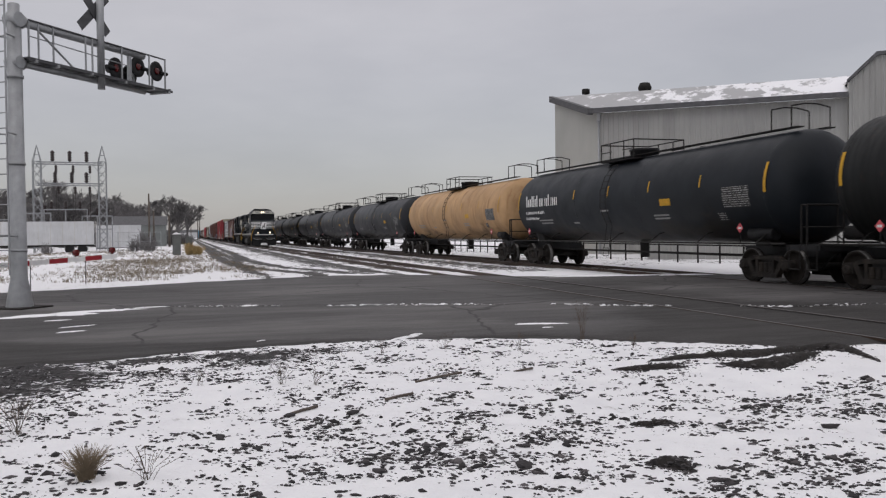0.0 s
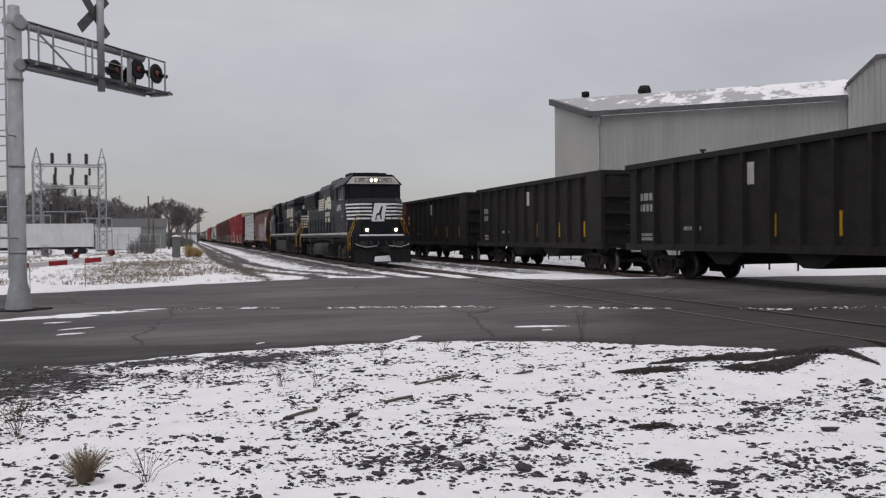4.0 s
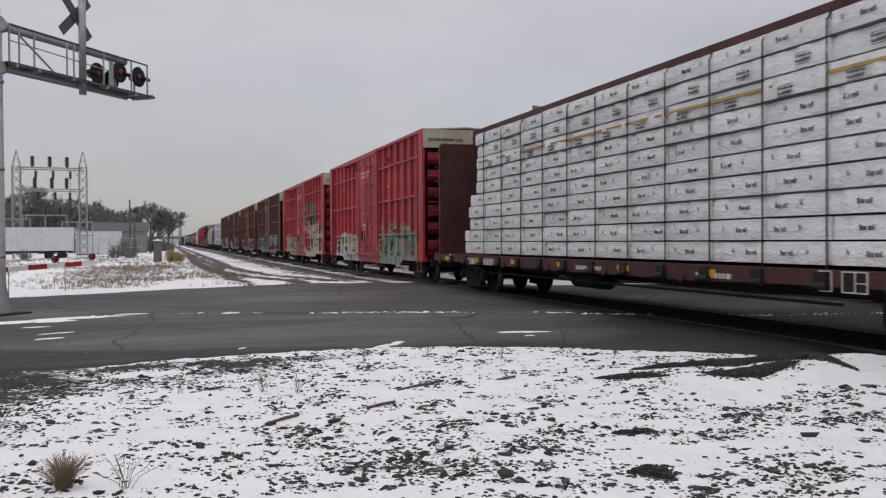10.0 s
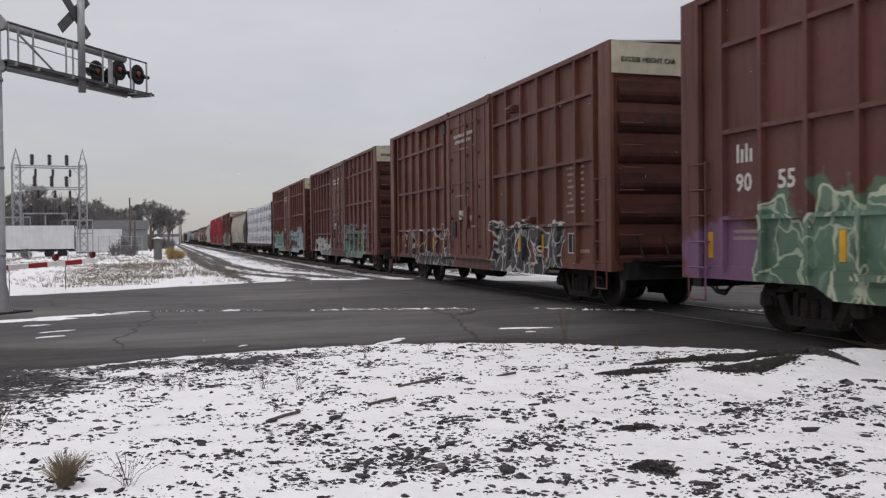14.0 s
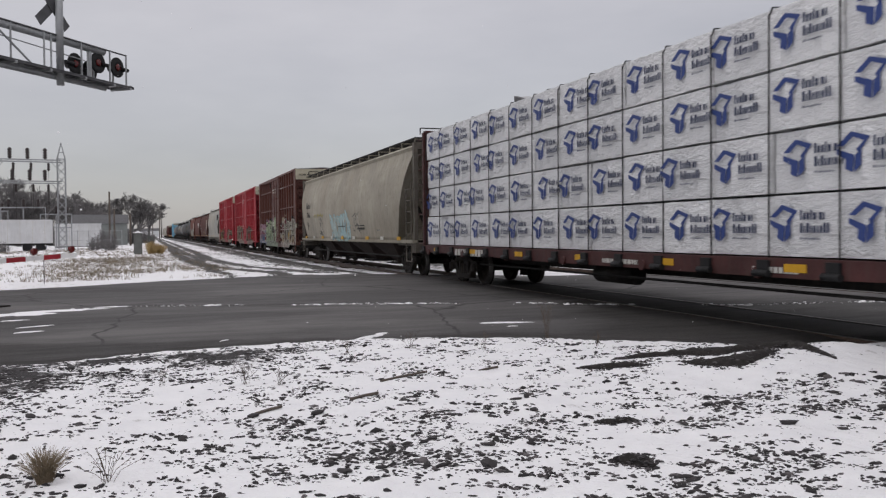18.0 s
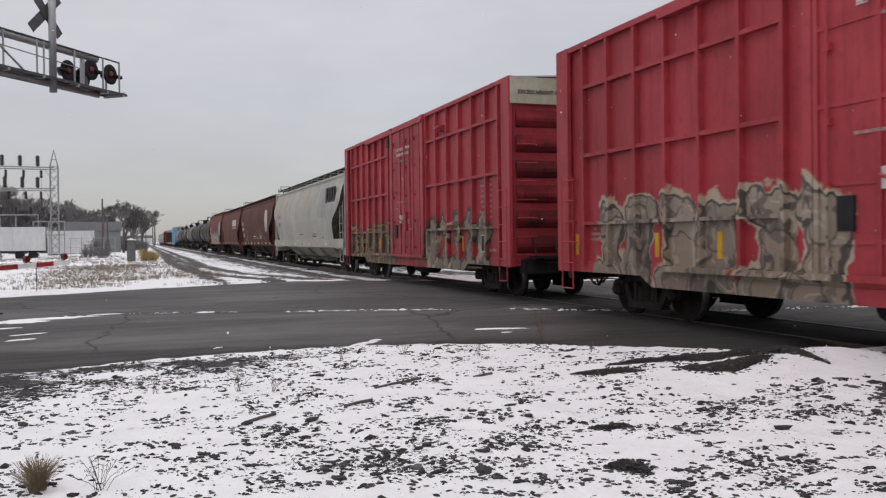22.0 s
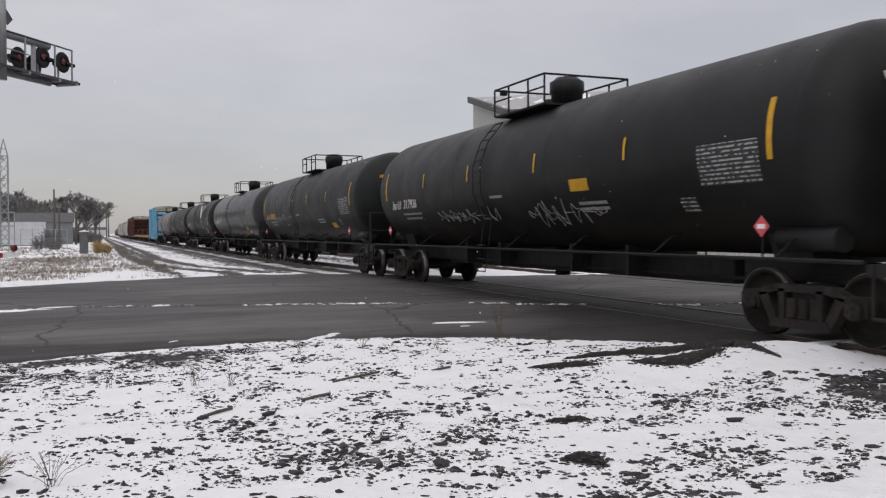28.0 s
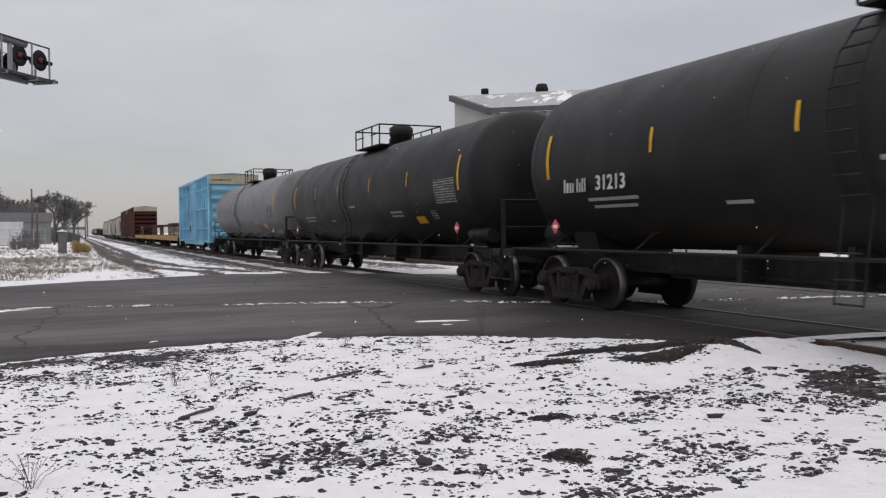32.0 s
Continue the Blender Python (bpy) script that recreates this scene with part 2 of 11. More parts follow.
def tank_material(name, base_color, rough=0.45, rust=0.0, sheen=None):
    """Painted tank shell with road grime rising from below and faint run marks."""
    n = Nodes(name)
    x, y, z = n.sep()
    a, run = n.noise(0.6, 5), n.noise(1.6, 5, stretch=(1, 2.2, 0.25))
    base = n.ramp(a, [(0.3, tuple(c * 0.8 for c in base_color)), (0.7, tuple(min(1, c * 1.25 + 0.004) for c in base_color))])
    # soft gloss painted into the colour as paler blotches
    if sheen:
        base = n.mix(n.math("MULTIPLY", n.step(n.noise(0.5, 3, stretch=(1, 0.5, 1)), 0.4, 0.7), 0.55), base, sheen)
    if rust:
        base = n.mix(n.math("MULTIPLY", n.step(run, 0.5, 0.72), rust), base, (0.20, 0.085, 0.03))
    base = n.mix(n.math("MULTIPLY", n.step(run, 0.6, 0.85), 0.2), base, (0.022, 0.021, 0.02))
    splash = n.math("ADD", n.math("MULTIPLY", z, -0.32), n.noise(0.9, 6, 0.7, stretch=(1, 0.5, 1.2), shift=(3, 1, 0)))
    base = n.mix(n.math("MULTIPLY", n.step(splash, -0.06, 0.16), 0.55), base, (0.038, 0.029, 0.019))
    n.bump(n.noise(30.0, 2), 0.05, 0.01)
    n.b.inputs["Specular IOR Level"].default_value = 0.2
    return n.done(base, n.ramp(n.noise(1.1, 4), [(0.3, rough * 0.9), (0.7, min(1, rough * 1.2))]))


def sprayed(n, y, z, wear, piece, seed, base):
    """One sprayed piece on a car side: a row of fat stroked glyphs with fill, outline and a cloud behind them.
    piece: (y0, y1, z0, z1, fills, outline, pitch, cloud colours...) in the car's space."""
    y0, y1, z0, z1, fills, outline, pitch = piece[:7]
    clouds = piece[7:]
    count = max(1, round((y1 - y0) / pitch))
    w, h = (y1 - y0) / count, z1 - z0
    wob = n.math("SUBTRACT", n.noise(1.5, 2, shift=(seed, 2, 5)), 0.5)
    wob2 = n.math("SUBTRACT", n.noise(1.9, 2, shift=(seed, 9, 1)), 0.5)
    wy, wz = n.math("ADD", y, n.math("MULTIPLY", wob, 0.75)), n.math("ADD", z, n.math("MULTIPLY", wob2, 0.7))
    lean = n.math("MULTIPLY", n.math("SUBTRACT", wz, z0), 0.12)
    u = n.math("DIVIDE", n.math("SUBTRACT", y1, n.math("ADD", wy, lean)), w)
    cell, fu = n.math("FLOOR", u), n.math("FRACT", u)
    inside = n.math("MULTIPLY", n.math("GREATER_THAN", u, 0.0), n.math("LESS_THAN", u, float(count)))
    p = n.vec(n.math("MULTIPLY", fu, w), n.math("SUBTRACT", wz, z0))
    r, q, k = n.chance(cell, seed), n.chance(cell, seed + 17), n.chance(cell, seed + 31)
    fat = 0.172 * min(w, h * 0.85) + 0.03
    A = n.vec(n.span(r[0], 0.16 * w, 0.30 * w), fat * 0.6)
    B = n.vec(n.span(r[1], 0.18 * w, 0.36 * w), n.span(r[2], 0.78 * h, 0.92 * h))
    C = n.vec(n.span(q[0], 0.68 * w, 0.84 * w), n.span(q[1], 0.60 * h, 0.90 * h))
    M = n.vec(n.span(q[2], 0.36 * w, 0.66 * w), n.span(k[0], 0.36 * h, 0.56 * h))
    D = n.vec(n.span(k[1], 0.66 * w, 0.86 * w), fat * 0.5)
    off = n.math("MULTIPLY", n.math("SUBTRACT", 1.0, inside), 5.0)

    def glyph(q_):
        stem = n.math("ADD", n.stroke(q_, A, B), n.math("MULTIPLY", n.math("GREATER_THAN", k[2], 0.68), 9.0))
        foot = n.math("ADD", n.stroke(q_, A, D), n.math("MULTIPLY", n.math("LESS_THAN", k[2], 0.62), 9.0))
        back = n.math("ADD", n.stroke(q_, C, D), n.math("MULTIPLY", n.math("LESS_THAN", r[0], 0.6), 9.0))
        out = n.math("SMOOTH_MIN", n.math("MINIMUM", back, n.math("MINIMUM", stem, foot)), n.math("MINIMUM", n.stroke(q_, B, C), n.math("MINIMUM", n.stroke(q_, C, M), n.stroke(q_, M, D))))
        out.node.inputs[2].default_value = 0.05
        return n.math("ADD", out, off)

    d, thrown = glyph(p), glyph(n.vmath("ADD", p, (-0.065, 0.055, 0.0)))
    rise = n.math("DIVIDE", n.math("SUBTRACT", wz, z0), h)
    blot = n.noise(2.6, 3, shift=(seed, 5, 5))
    fill = n.mix(n.step(n.math("ADD", rise, n.math("SUBTRACT", blot, 0.5)), 0.3, 0.75), fills[0], fills[1 % len(fills)])
    for i, c in enumerate(fills[2:]):
        fill = n.mix(n.step(n.noise(2.1, 2, shift=(seed, 3 + 7 * i, 8)), 0.56, 0.60), fill, c)
    fill = n.mix(n.math("MULTIPLY", n.math("GREATER_THAN", r[1], 0.6), 0.4), fill, fills[-1])
    crease = n.voronoi(1.0, "DISTANCE_TO_EDGE", (1, 1.6 / pitch, 1.1 / pitch), n.vec(float(seed), wy, wz)).outputs["Distance"]
    fill = n.mix(n.math("MULTIPLY", n.step(crease, 0.032, 0.018), 0.75), fill, outline)
    shine = n.math("MULTIPLY", n.math("MULTIPLY", n.step(d, fat * 0.40, fat * 0.48), n.step(d, fat * 0.68, fat * 0.6)), n.step(blot, 0.46, 0.52))
    fill = n.mix(n.math("MULTIPLY", shine, 0.5), fill, tuple(min(0.8, c * 1.5 + 0.1) for c in fills[0]))
    line = 0.028 + 0.012 * h
    paint = n.mix(n.step(d, fat - 0.012, fat), fill, outline)
    thin = n.math("MULTIPLY", wear, 0.9)
    for j, c in enumerate(clouds):
        reach = fat + line + (0.06 if j == 0 else 0.22) + 0.04 * j
        soft = n.math("ADD", d, n.math("MULTIPLY", n.math("SUBTRACT", n.noise(3.0, 3, shift=(seed, 1, j)), 0.5), 0.5))
        patchy = thin if j == 0 else n.math("MULTIPLY", thin, n.step(n.noise(0.9, 4, shift=(seed, 4, 3)), 0.5, 0.56))
        base = n.mix(n.math("MULTIPLY", n.step(soft, reach + 0.05, reach - 0.02), patchy), base, c)
    # the painted block sides of the glyphs, then the glyphs
    block = tuple(c * 0.45 + 0.008 for c in outline) if sum(outline) < 0.6 else tuple(c * 0.35 for c in fills[0])
    base = n.mix(n.math("MULTIPLY", n.step(thrown, fat + line * 0.6, fat + line * 0.3), thin), base, block)
    return n.mix(n.math("MULTIPLY", n.step(d, fat + line + 0.008, fat + line - 0.006), thin), base, paint)


def graffiti_material(name, base_color, pieces=(), grime=0.42, rough=0.5, seed=0.0, wear=None, rust=0.3, gloss=0.34, patches=()):
    """Old car paint: blotches, runs, rust and repainted squares, with sprayed pieces over it."""
    n = Nodes(name)
    x, y, z = n.sep()
    dark = tuple(c * 0.42 + 0.006 for c in base_color)
    pale = tuple(min(1, c * 1.22 + 0.008) for c in base_color)
    a, run = n.noise(0.5, 6, 0.65, shift=(seed, seed, 0)), n.noise(2.6, 5, 0.65, stretch=(1, 2.4, 0.16), shift=(seed, 0, 0))
    base = n.ramp(a, [(0.3, tuple(c * 0.74 for c in base_color)), (0.5, base_color), (0.72, pale)])
    if wear:
        base = n.mix(n.math("MULTIPLY", n.step(n.noise(0.3, 4, shift=(seed, 3, 1)), 0.45, 0.7), 0.6), base, wear)
    # squares painted over in a fresher coat
    sq = n.node("ShaderNodeTexVoronoi")
    sq.distance, sq.inputs["Scale"].default_value = "CHEBYCHEV", 1.0
    n.t.links.new(n.mapped(n.co, (0.0, 0.30, 0.42), (0, seed * 1.7, seed)), sq.inputs["Vector"])
    pick = n.node("ShaderNodeSeparateColor")
    n.put(pick.inputs[0], sq.outputs["Color"])
    base = n.mix(n.math("MULTIPLY", n.math("MULTIPLY", n.step(sq.outputs["Distance"], 0.30, 0.28), n.math("GREATER_THAN", pick.outputs[0], 0.72)), 0.38), base, tuple(c * 0.62 for c in base_color))
    speck = n.noise(7.0, 6, 0.8, stretch=(1, 1, 0.7), shift=(seed, 4, 4))
    base = n.mix(n.math("MULTIPLY", n.step(speck, 0.5, 0.68), 0.45), base, dark)
    base = n.mix(n.math("MULTIPLY", n.step(run, 0.48, 0.74), grime), base, dark)
    base = n.mix(n.math("MULTIPLY", n.step(n.noise(3.0, 5, 0.7, stretch=(1, 3, 0.12), shift=(seed, 8, 3)), 0.6, 0.74), 0.25), base, pale)
    rusty = n.step(n.noise(5.0, 7, 0.8, stretch=(1, 1, 0.55), shift=(seed, 1, 2)), 0.58, 0.66)
    flaked = n.step(n.noise(11.0, 6, 0.8, shift=(seed, 6, 2)), 0.66, 0.6)
    side = n.math("MULTIPLY", n.step(x, -1.2, -1.3), n.math("SUBTRACT", 1.0, n.math("MULTIPLY", rusty, 0.5)))
    side = n.math("MULTIPLY", side, n.span(flaked, 0.55, 1.0))
    base = n.mix(n.math("MULTIPLY", rusty, rust), base, (0.085, 0.034, 0.017))
    for i, (py, pz, ry, rz, c, *soft) in enumerate(patches):
        dist = n.vmath("LENGTH", n.vec(n.math("DIVIDE", n.math("SUBTRACT", y, py), ry), n.math("DIVIDE", n.math("SUBTRACT", z, pz), rz)))
        cloud = n.step(n.math("ADD", dist, n.math("MULTIPLY", n.math("SUBTRACT", n.noise(1.8, 4, shift=(seed, i * 3, 7)), 0.5), 1.4)), 1.05, 0.25 if soft else 0.85)
        if soft:
            cloud = n.math("MULTIPLY", cloud, n.step(run, 0.36, 0.6))
        base = n.mix(n.math("MULTIPLY", n.math("MULTIPLY", cloud, side), 0.85), base, c)
    for i, piece in enumerate(pieces):
        base = sprayed(n, y, z, side, piece, seed * 3 + i * 5.3, base)
    base = n.mix(n.math("MULTIPLY", n.step(run, 0.56, 0.8), grime * 0.6), base, dark)
    n.bump(n.math("ADD", n.noise(22.0, 3), n.math("MULTIPLY", n.noise(1.6, 3), 2.0)), 0.16, 0.012)
    n.b.inputs["Specular IOR Level"].default_value = gloss
    return n.done(base, n.ramp(run, [(0.3, rough * 0.8), (0.7, min(1, rough * 1.3))]))


def corrugated_material(name, color, dirty=0.3):
    n = Nodes(name)
    run = n.noise(0.5, 5, stretch=(1.5, 1.5, 0.15))
    base = n.ramp(n.noise(0.15, 4), [(0.3, tuple(c * 0.85 for c in color)), (0.7, tuple(min(1, c * 1.1) for c in color))])
    base = n.mix(n.math("MULTIPLY", n.step(run, 0.45, 0.75), dirty), base, tuple(c * 0.45 for c in color))
    return n.done(base, 0.55)


GROUND, ASPHALT, BALLAST, SNOW = ground_material(), asphalt_material(), ballast_material(), snow_material()
STEEL = plain("dirty_black_steel", (0.0145, 0.0135, 0.013), 0.7, 0.0, 0.4, 4, 0.3, (0.05, 0.042, 0.036))
HEAD = plain("damp_rail_head", (0.16, 0.15, 0.145), 0.5, 0.6, 0.4, 9)
TREAD = plain("dull_worn_tread", (0.15, 0.145, 0.14), 0.42, 0.7, 0.4, 9)
WHEELMAT = plain("brown_wheel_steel", (0.021, 0.0175, 0.015), 0.75, 0, 0.45, 6, gloss=0.12)
FRAMEMAT = plain("dusty_cast_steel", (0.023, 0.020, 0.018), 0.85, 0, 0.6, 5, 0.45, (0.07, 0.054, 0.04))
RAILMAT = plain("rusty_rail_steel", (0.07, 0.045, 0.032), 0.55, 0.4, 0.4, 8)
TIE = plain("dark_tie_wood", (0.045, 0.036, 0.03), 0.85, 0, 0.5, 6)
GALV = plain("galvanised_steel", (0.36, 0.37, 0.38), 0.5, 0.35, 0.22, 3, 0.25, (0.2, 0.2, 0.2))
YELLOW = plain("yellow_reflective_paint", (0.60, 0.33, 0.02), 0.5, 0, 0.2, 5, 0.2)
WHITE = plain("white_paint", (0.78, 0.78, 0.77), 0.5, 0, 0.12, 4, 0.15, (0.3, 0.28, 0.26))
GREYWHITE = plain("faded_white_paint", (0.55, 0.54, 0.50), 0.6, 0, 0.2, 4, 0.2, (0.2, 0.18, 0.16))
BLACK = plain("black_paint", (0.013, 0.013, 0.014), 0.55, 0, 0.35, 3, 0.2, (0.035, 0.035, 0.035))
RED = plain("red_paint", (0.33, 0.02, 0.03), 0.5, 0, 0.2, 4, 0.2)
LAMP_ON = emitting("lit_headlight_glass", (1.0, 0.82, 0.54), 6.0)
GLASS = plain("dark_window_glass", (0.012, 0.013, 0.015), 0.31, 0, 0.2, 2, gloss=0.2)
CREAM = plain("cream_logo_paint", (0.62, 0.58, 0.48), 0.55, 0, 0.15, 4, 0.2, (0.2, 0.18, 0.15))
TAN = plain("brown_stained_steel", (0.15, 0.10, 0.06), 0.7, 0, 0.4, 3)
TANYELLOW = plain("faded_yellow_steel", (0.42, 0.26, 0.10), 0.65, 0, 0.3, 2, 0.3)
STENCIL = plain("stencil_white", (0.32, 0.32, 0.31), 0.6, 0, 0.3, 30)
# soot, darkened further to paint the shade of end recesses and bays
SOOT_SHADE = plain("sooty_shaded_brown_steel", (0.026, 0.017, 0.0145), 0.85, 0, 0.45, 2.0, 0.4, (0.01, 0.009, 0.0085))
JOINT = plain("black_joint", (0.02, 0.019, 0.019), 0.8)
PLACARD = plain("red_placard", (0.62, 0.10, 0.12), 0.45, 0, 0.2, 12)


def data_material():
    """Rows of print too small to read: white lines on black."""
    n = Nodes("stencilled_data")
    x, y, z = n.sep()
    lines = n.step(n.math("SINE", n.math("MULTIPLY", z, 105.0)), 0.1, 0.5)
    words = n.step(n.noise(14.0, 2, stretch=(0.1, 1.0, 1.0)), 0.44, 0.5)
    return n.done(n.mix(n.math("MULTIPLY", lines, words), (0.02, 0.02, 0.02), (0.36, 0.36, 0.35)), 0.6)


DATA = data_material()

# ---- mesh helpers ----
def box(bm, x0, x1, y0, y1, z0, z1):
    v = [bm.verts.new((x, y, z)) for x in (x0, x1) for y in (y0, y1) for z in (z0, z1)]
    for f in ((0, 1, 3, 2), (4, 6, 7, 5), (0, 4, 5, 1), (2, 3, 7, 6), (0, 2, 6, 4), (1, 5, 7, 3)):
        bm.faces.new([v[i] for i in f])
    return v


def rod(bm, a, b, r, seg=8, r2=None, caps=True):
    """A round bar from a to b."""
    a, b = Vector(a), Vector(b)
    d = (b - a).normalized()
    u = d.orthogonal().normalized()
    w = d.cross(u)
    r2 = r if r2 is None else r2
    rings = []
    for p, q in ((a, r), (b, r2)):
        rings.append([bm.verts.new(p + (u * math.cos(k * math.tau / seg) + w * math.sin(k * math.tau / seg)) * q) for k in range(seg)])
    for k in range(seg):
        f = bm.faces.new((rings[0][k], rings[0][(k + 1) % seg], rings[1][(k + 1) % seg], rings[1][k]))
        f.smooth = seg > 6
    if caps:
        bm.faces.new(rings[0][::-1])
        bm.faces.new(rings[1])


def pipe(bm, pts, r, seg=6):
    for a, b in zip(pts, pts[1:]):
        rod(bm, a, b, r, seg)


def prism(bm, outline, lo, hi, axis="y", smooth=False):
    """An outline (two coordinates) swept along an axis, with end faces."""
    def at(p, s):
        return {"x": (s, p[0], p[1]), "y": (p[0], s, p[1]), "z": (p[0], p[1], s)}[axis]
    a, b = [bm.verts.new(at(p, lo)) for p in outline], [bm.verts.new(at(p, hi)) for p in outline]
    n = len(outline)
    for k in range(n):
        f = bm.faces.new((a[k], a[(k + 1) % n], b[(k + 1) % n], b[k]))
        f.smooth = smooth
    bm.faces.new(a[::-1])
    bm.faces.new(b)


def lathe(bm, centre, axis, profile, seg=16, smooth=True):
    """Rings of (distance along the axis, radius)."""
    c, d = Vector(centre), Vector(axis).normalized()
    u = d.orthogonal().normalized()
    w = d.cross(u)
    rings = []
    for s, r in profile:
        rings.append([bm.verts.new(c + d * s + (u * math.cos(k * math.tau / seg) + w * math.sin(k * math.tau / seg)) * max(r, 0.001)) for k in range(seg)])
    for A, B in zip(rings, rings[1:]):
        for k in range(seg):
            f = bm.faces.new((A[k], A[(k + 1) % seg], B[(k + 1) % seg], B[k]))
            f.smooth = smooth
    bm.faces.new(rings[0][::-1])
    bm.faces.new(rings[-1])


def finish(bm, name, material):
    bmesh.ops.recalc_face_normals(bm, faces=bm.faces)
    me = bpy.data.meshes.new(name)
    bm.to_mesh(me)
    bm.free()
    if material:
        me.materials.append(material)
    return me


def part(name, bm, material, parent, label="", kind=""):
    """One mesh object under a thing or under a part, in its parent's space."""
    me = bm if isinstance(bm, bpy.types.Mesh) else finish(bm, name, material)
    ob = new(name, me)
    ob.parent = parent
    return tagged(ob, label, kind=kind)


def thing(name, m, label, category, group="", bm=None, material=None, kind=""):
    """A top-level thing: an Empty at its base, or one mesh."""
    ob = new(name, finish(bm, name, material) if bm else None)
    ob.matrix_world = m
    return tagged(ob, label, category, group, kind)


def repaint(ob, name, material):
    """Give one part of a copied thing a paint of its own."""
    for o in (ob, *ob.children_recursive):
        for s in o.material_slots:
            if o.data.materials[0].name == name:
                s.link = "OBJECT"
                s.material = material


LETTERS = {}


def lettering(text, size, material, parent, m, name="lettering", label=""):
    """Raised paint letters in the built-in font; m places the text's middle, facing its own +z."""
    key = (text, round(size, 3), material.name)
    if key not in LETTERS:
        cu = bpy.data.curves.new("letters", "FONT")
        cu.body, cu.size, cu.align_x, cu.align_y, cu.resolution_u, cu.extrude, cu.offset = text, size, "CENTER", "CENTER", 2, 0.002, size * 0.02
        tmp = new("letters", cu)
        me = bpy.data.meshes.new_from_object(tmp.evaluated_get(bpy.context.evaluated_depsgraph_get()))
        bpy.data.objects.remove(tmp)
        me.materials.clear()
        me.materials.append(material)
        LETTERS[key] = me
    ob = new(name, LETTERS[key])
    ob.parent = parent
    ob.matrix_local = m
    return tagged(ob, label)


SIDE = Matrix(((0, 0, -1, 0), (-1, 0, 0, 0), (0, 1, 0, 0), (0, 0, 0, 1)))   # text on a side that faces -x
END = Matrix(((1, 0, 0, 0), (0, 0, -1, 0), (0, 1, 0, 0), (0, 0, 0, 1)))     # text on an end that faces -y


def on_side(x, y, z):
    return Matrix.Translation((x, y, z)) @ SIDE


def on_end(x, y, z):
    return Matrix.Translation((x, y, z)) @ END


# ---- ground, road, tracks ----
NEAR_EDGE = ((-60, 17), (-14, 10.6), (-5, 10.6), (-1.8, 10.5), (-0.7, 10.6), (-0.2, 10.9), (0.3, 11.0), (1.6, 11.2), (2.9, 11.2), (3.8, 10.9),
             (4.7, 10.7), (5.2, 10.3), (5.6, 9.8), (6.5, 9.3), (7.4, 8.6), (8.4, 9.0), (9.5, 8.2), (12, 7.4), (16, 6.6), (24, 5.0), (60, -4))
FAR_EDGE = ((-60, 9), (-14, 22.6), (-4.8, 25.4), (-2.0, 26.6), (-0.5, 27.9), (1.3, 28.7), (3.2, 29.6), (6.4, 30.7), (8.2, 28.7), (11.2, 26.1),
            (16.9, 24.3), (25, 22.2), (60, 12))
TRACK_X = (9.47, 16.0)


def edge_at(curve, x):
    for (x0, y0), (x1, y1) in zip(curve, curve[1:]):
        if x0 <= x <= x1:
            return y0 + (y1 - y0) * (x - x0) / (x1 - x0)
    return curve[0][1] if x < curve[0][0] else curve[-1][1]


def road_near(x):
    return edge_at(NEAR_EDGE, x) + 0.16 * noise.noise((x * 2.1, 3.0, 0)) + 0.07 * noise.noise((x * 7.0, 8.0, 0))


def road_far(x):
    return edge_at(FAR_EDGE, x) + 0.25 * noise.noise((x * 1.3, 13.0, 0)) + 0.1 * noise.noise((x * 6.0, 18.0, 0))


def smooth01(v):
    v = max(0.0, min(1.0, v))
    return v * v * (3 - 2 * v)


def height(x, y):
    """The ground's height; the road's top lies at 0."""
    inside = smooth01((y - road_near(x)) / 0.25 + 0.1) * smooth01((road_far(x) - y) / 0.4 + 0.1)
    z = 0.02 + 0.03 * noise.noise((x * 0.9, y * 0.9, 0)) + 0.018 * noise.noise((x * 3.3, y * 3.3, 4)) + 0.01 * noise.noise((x * 9, y * 9, 7))
    z += 0.17 * math.exp(-((x - 7.7) / 0.9) ** 2 - ((y - 7.65) / 0.55) ** 2) + 0.1 * math.exp(-((x - 6.2) / 1.2) ** 2 - ((y - 7.2) / 0.8) ** 2)
    if y > 22:
        z -= 0.06 * smooth01((y - 30) / 10)
        z -= 0.35 * smooth01((-x - 6) / 14) * smooth01((y - 50) / 40)
    bed = max(math.exp(-((x - c) / 2.2) ** 4) for c in TRACK_X)
    z -= 0.12 * bed
    return z * (1 - inside) - 0.06 * inside


def axis(stops):
    out = []
    for a, b, d in stops:
        n = max(1, round((b - a) / d))
        out += [a + (b - a) * k / n for k in range(n)]
    return out + [stops[-1][1]]


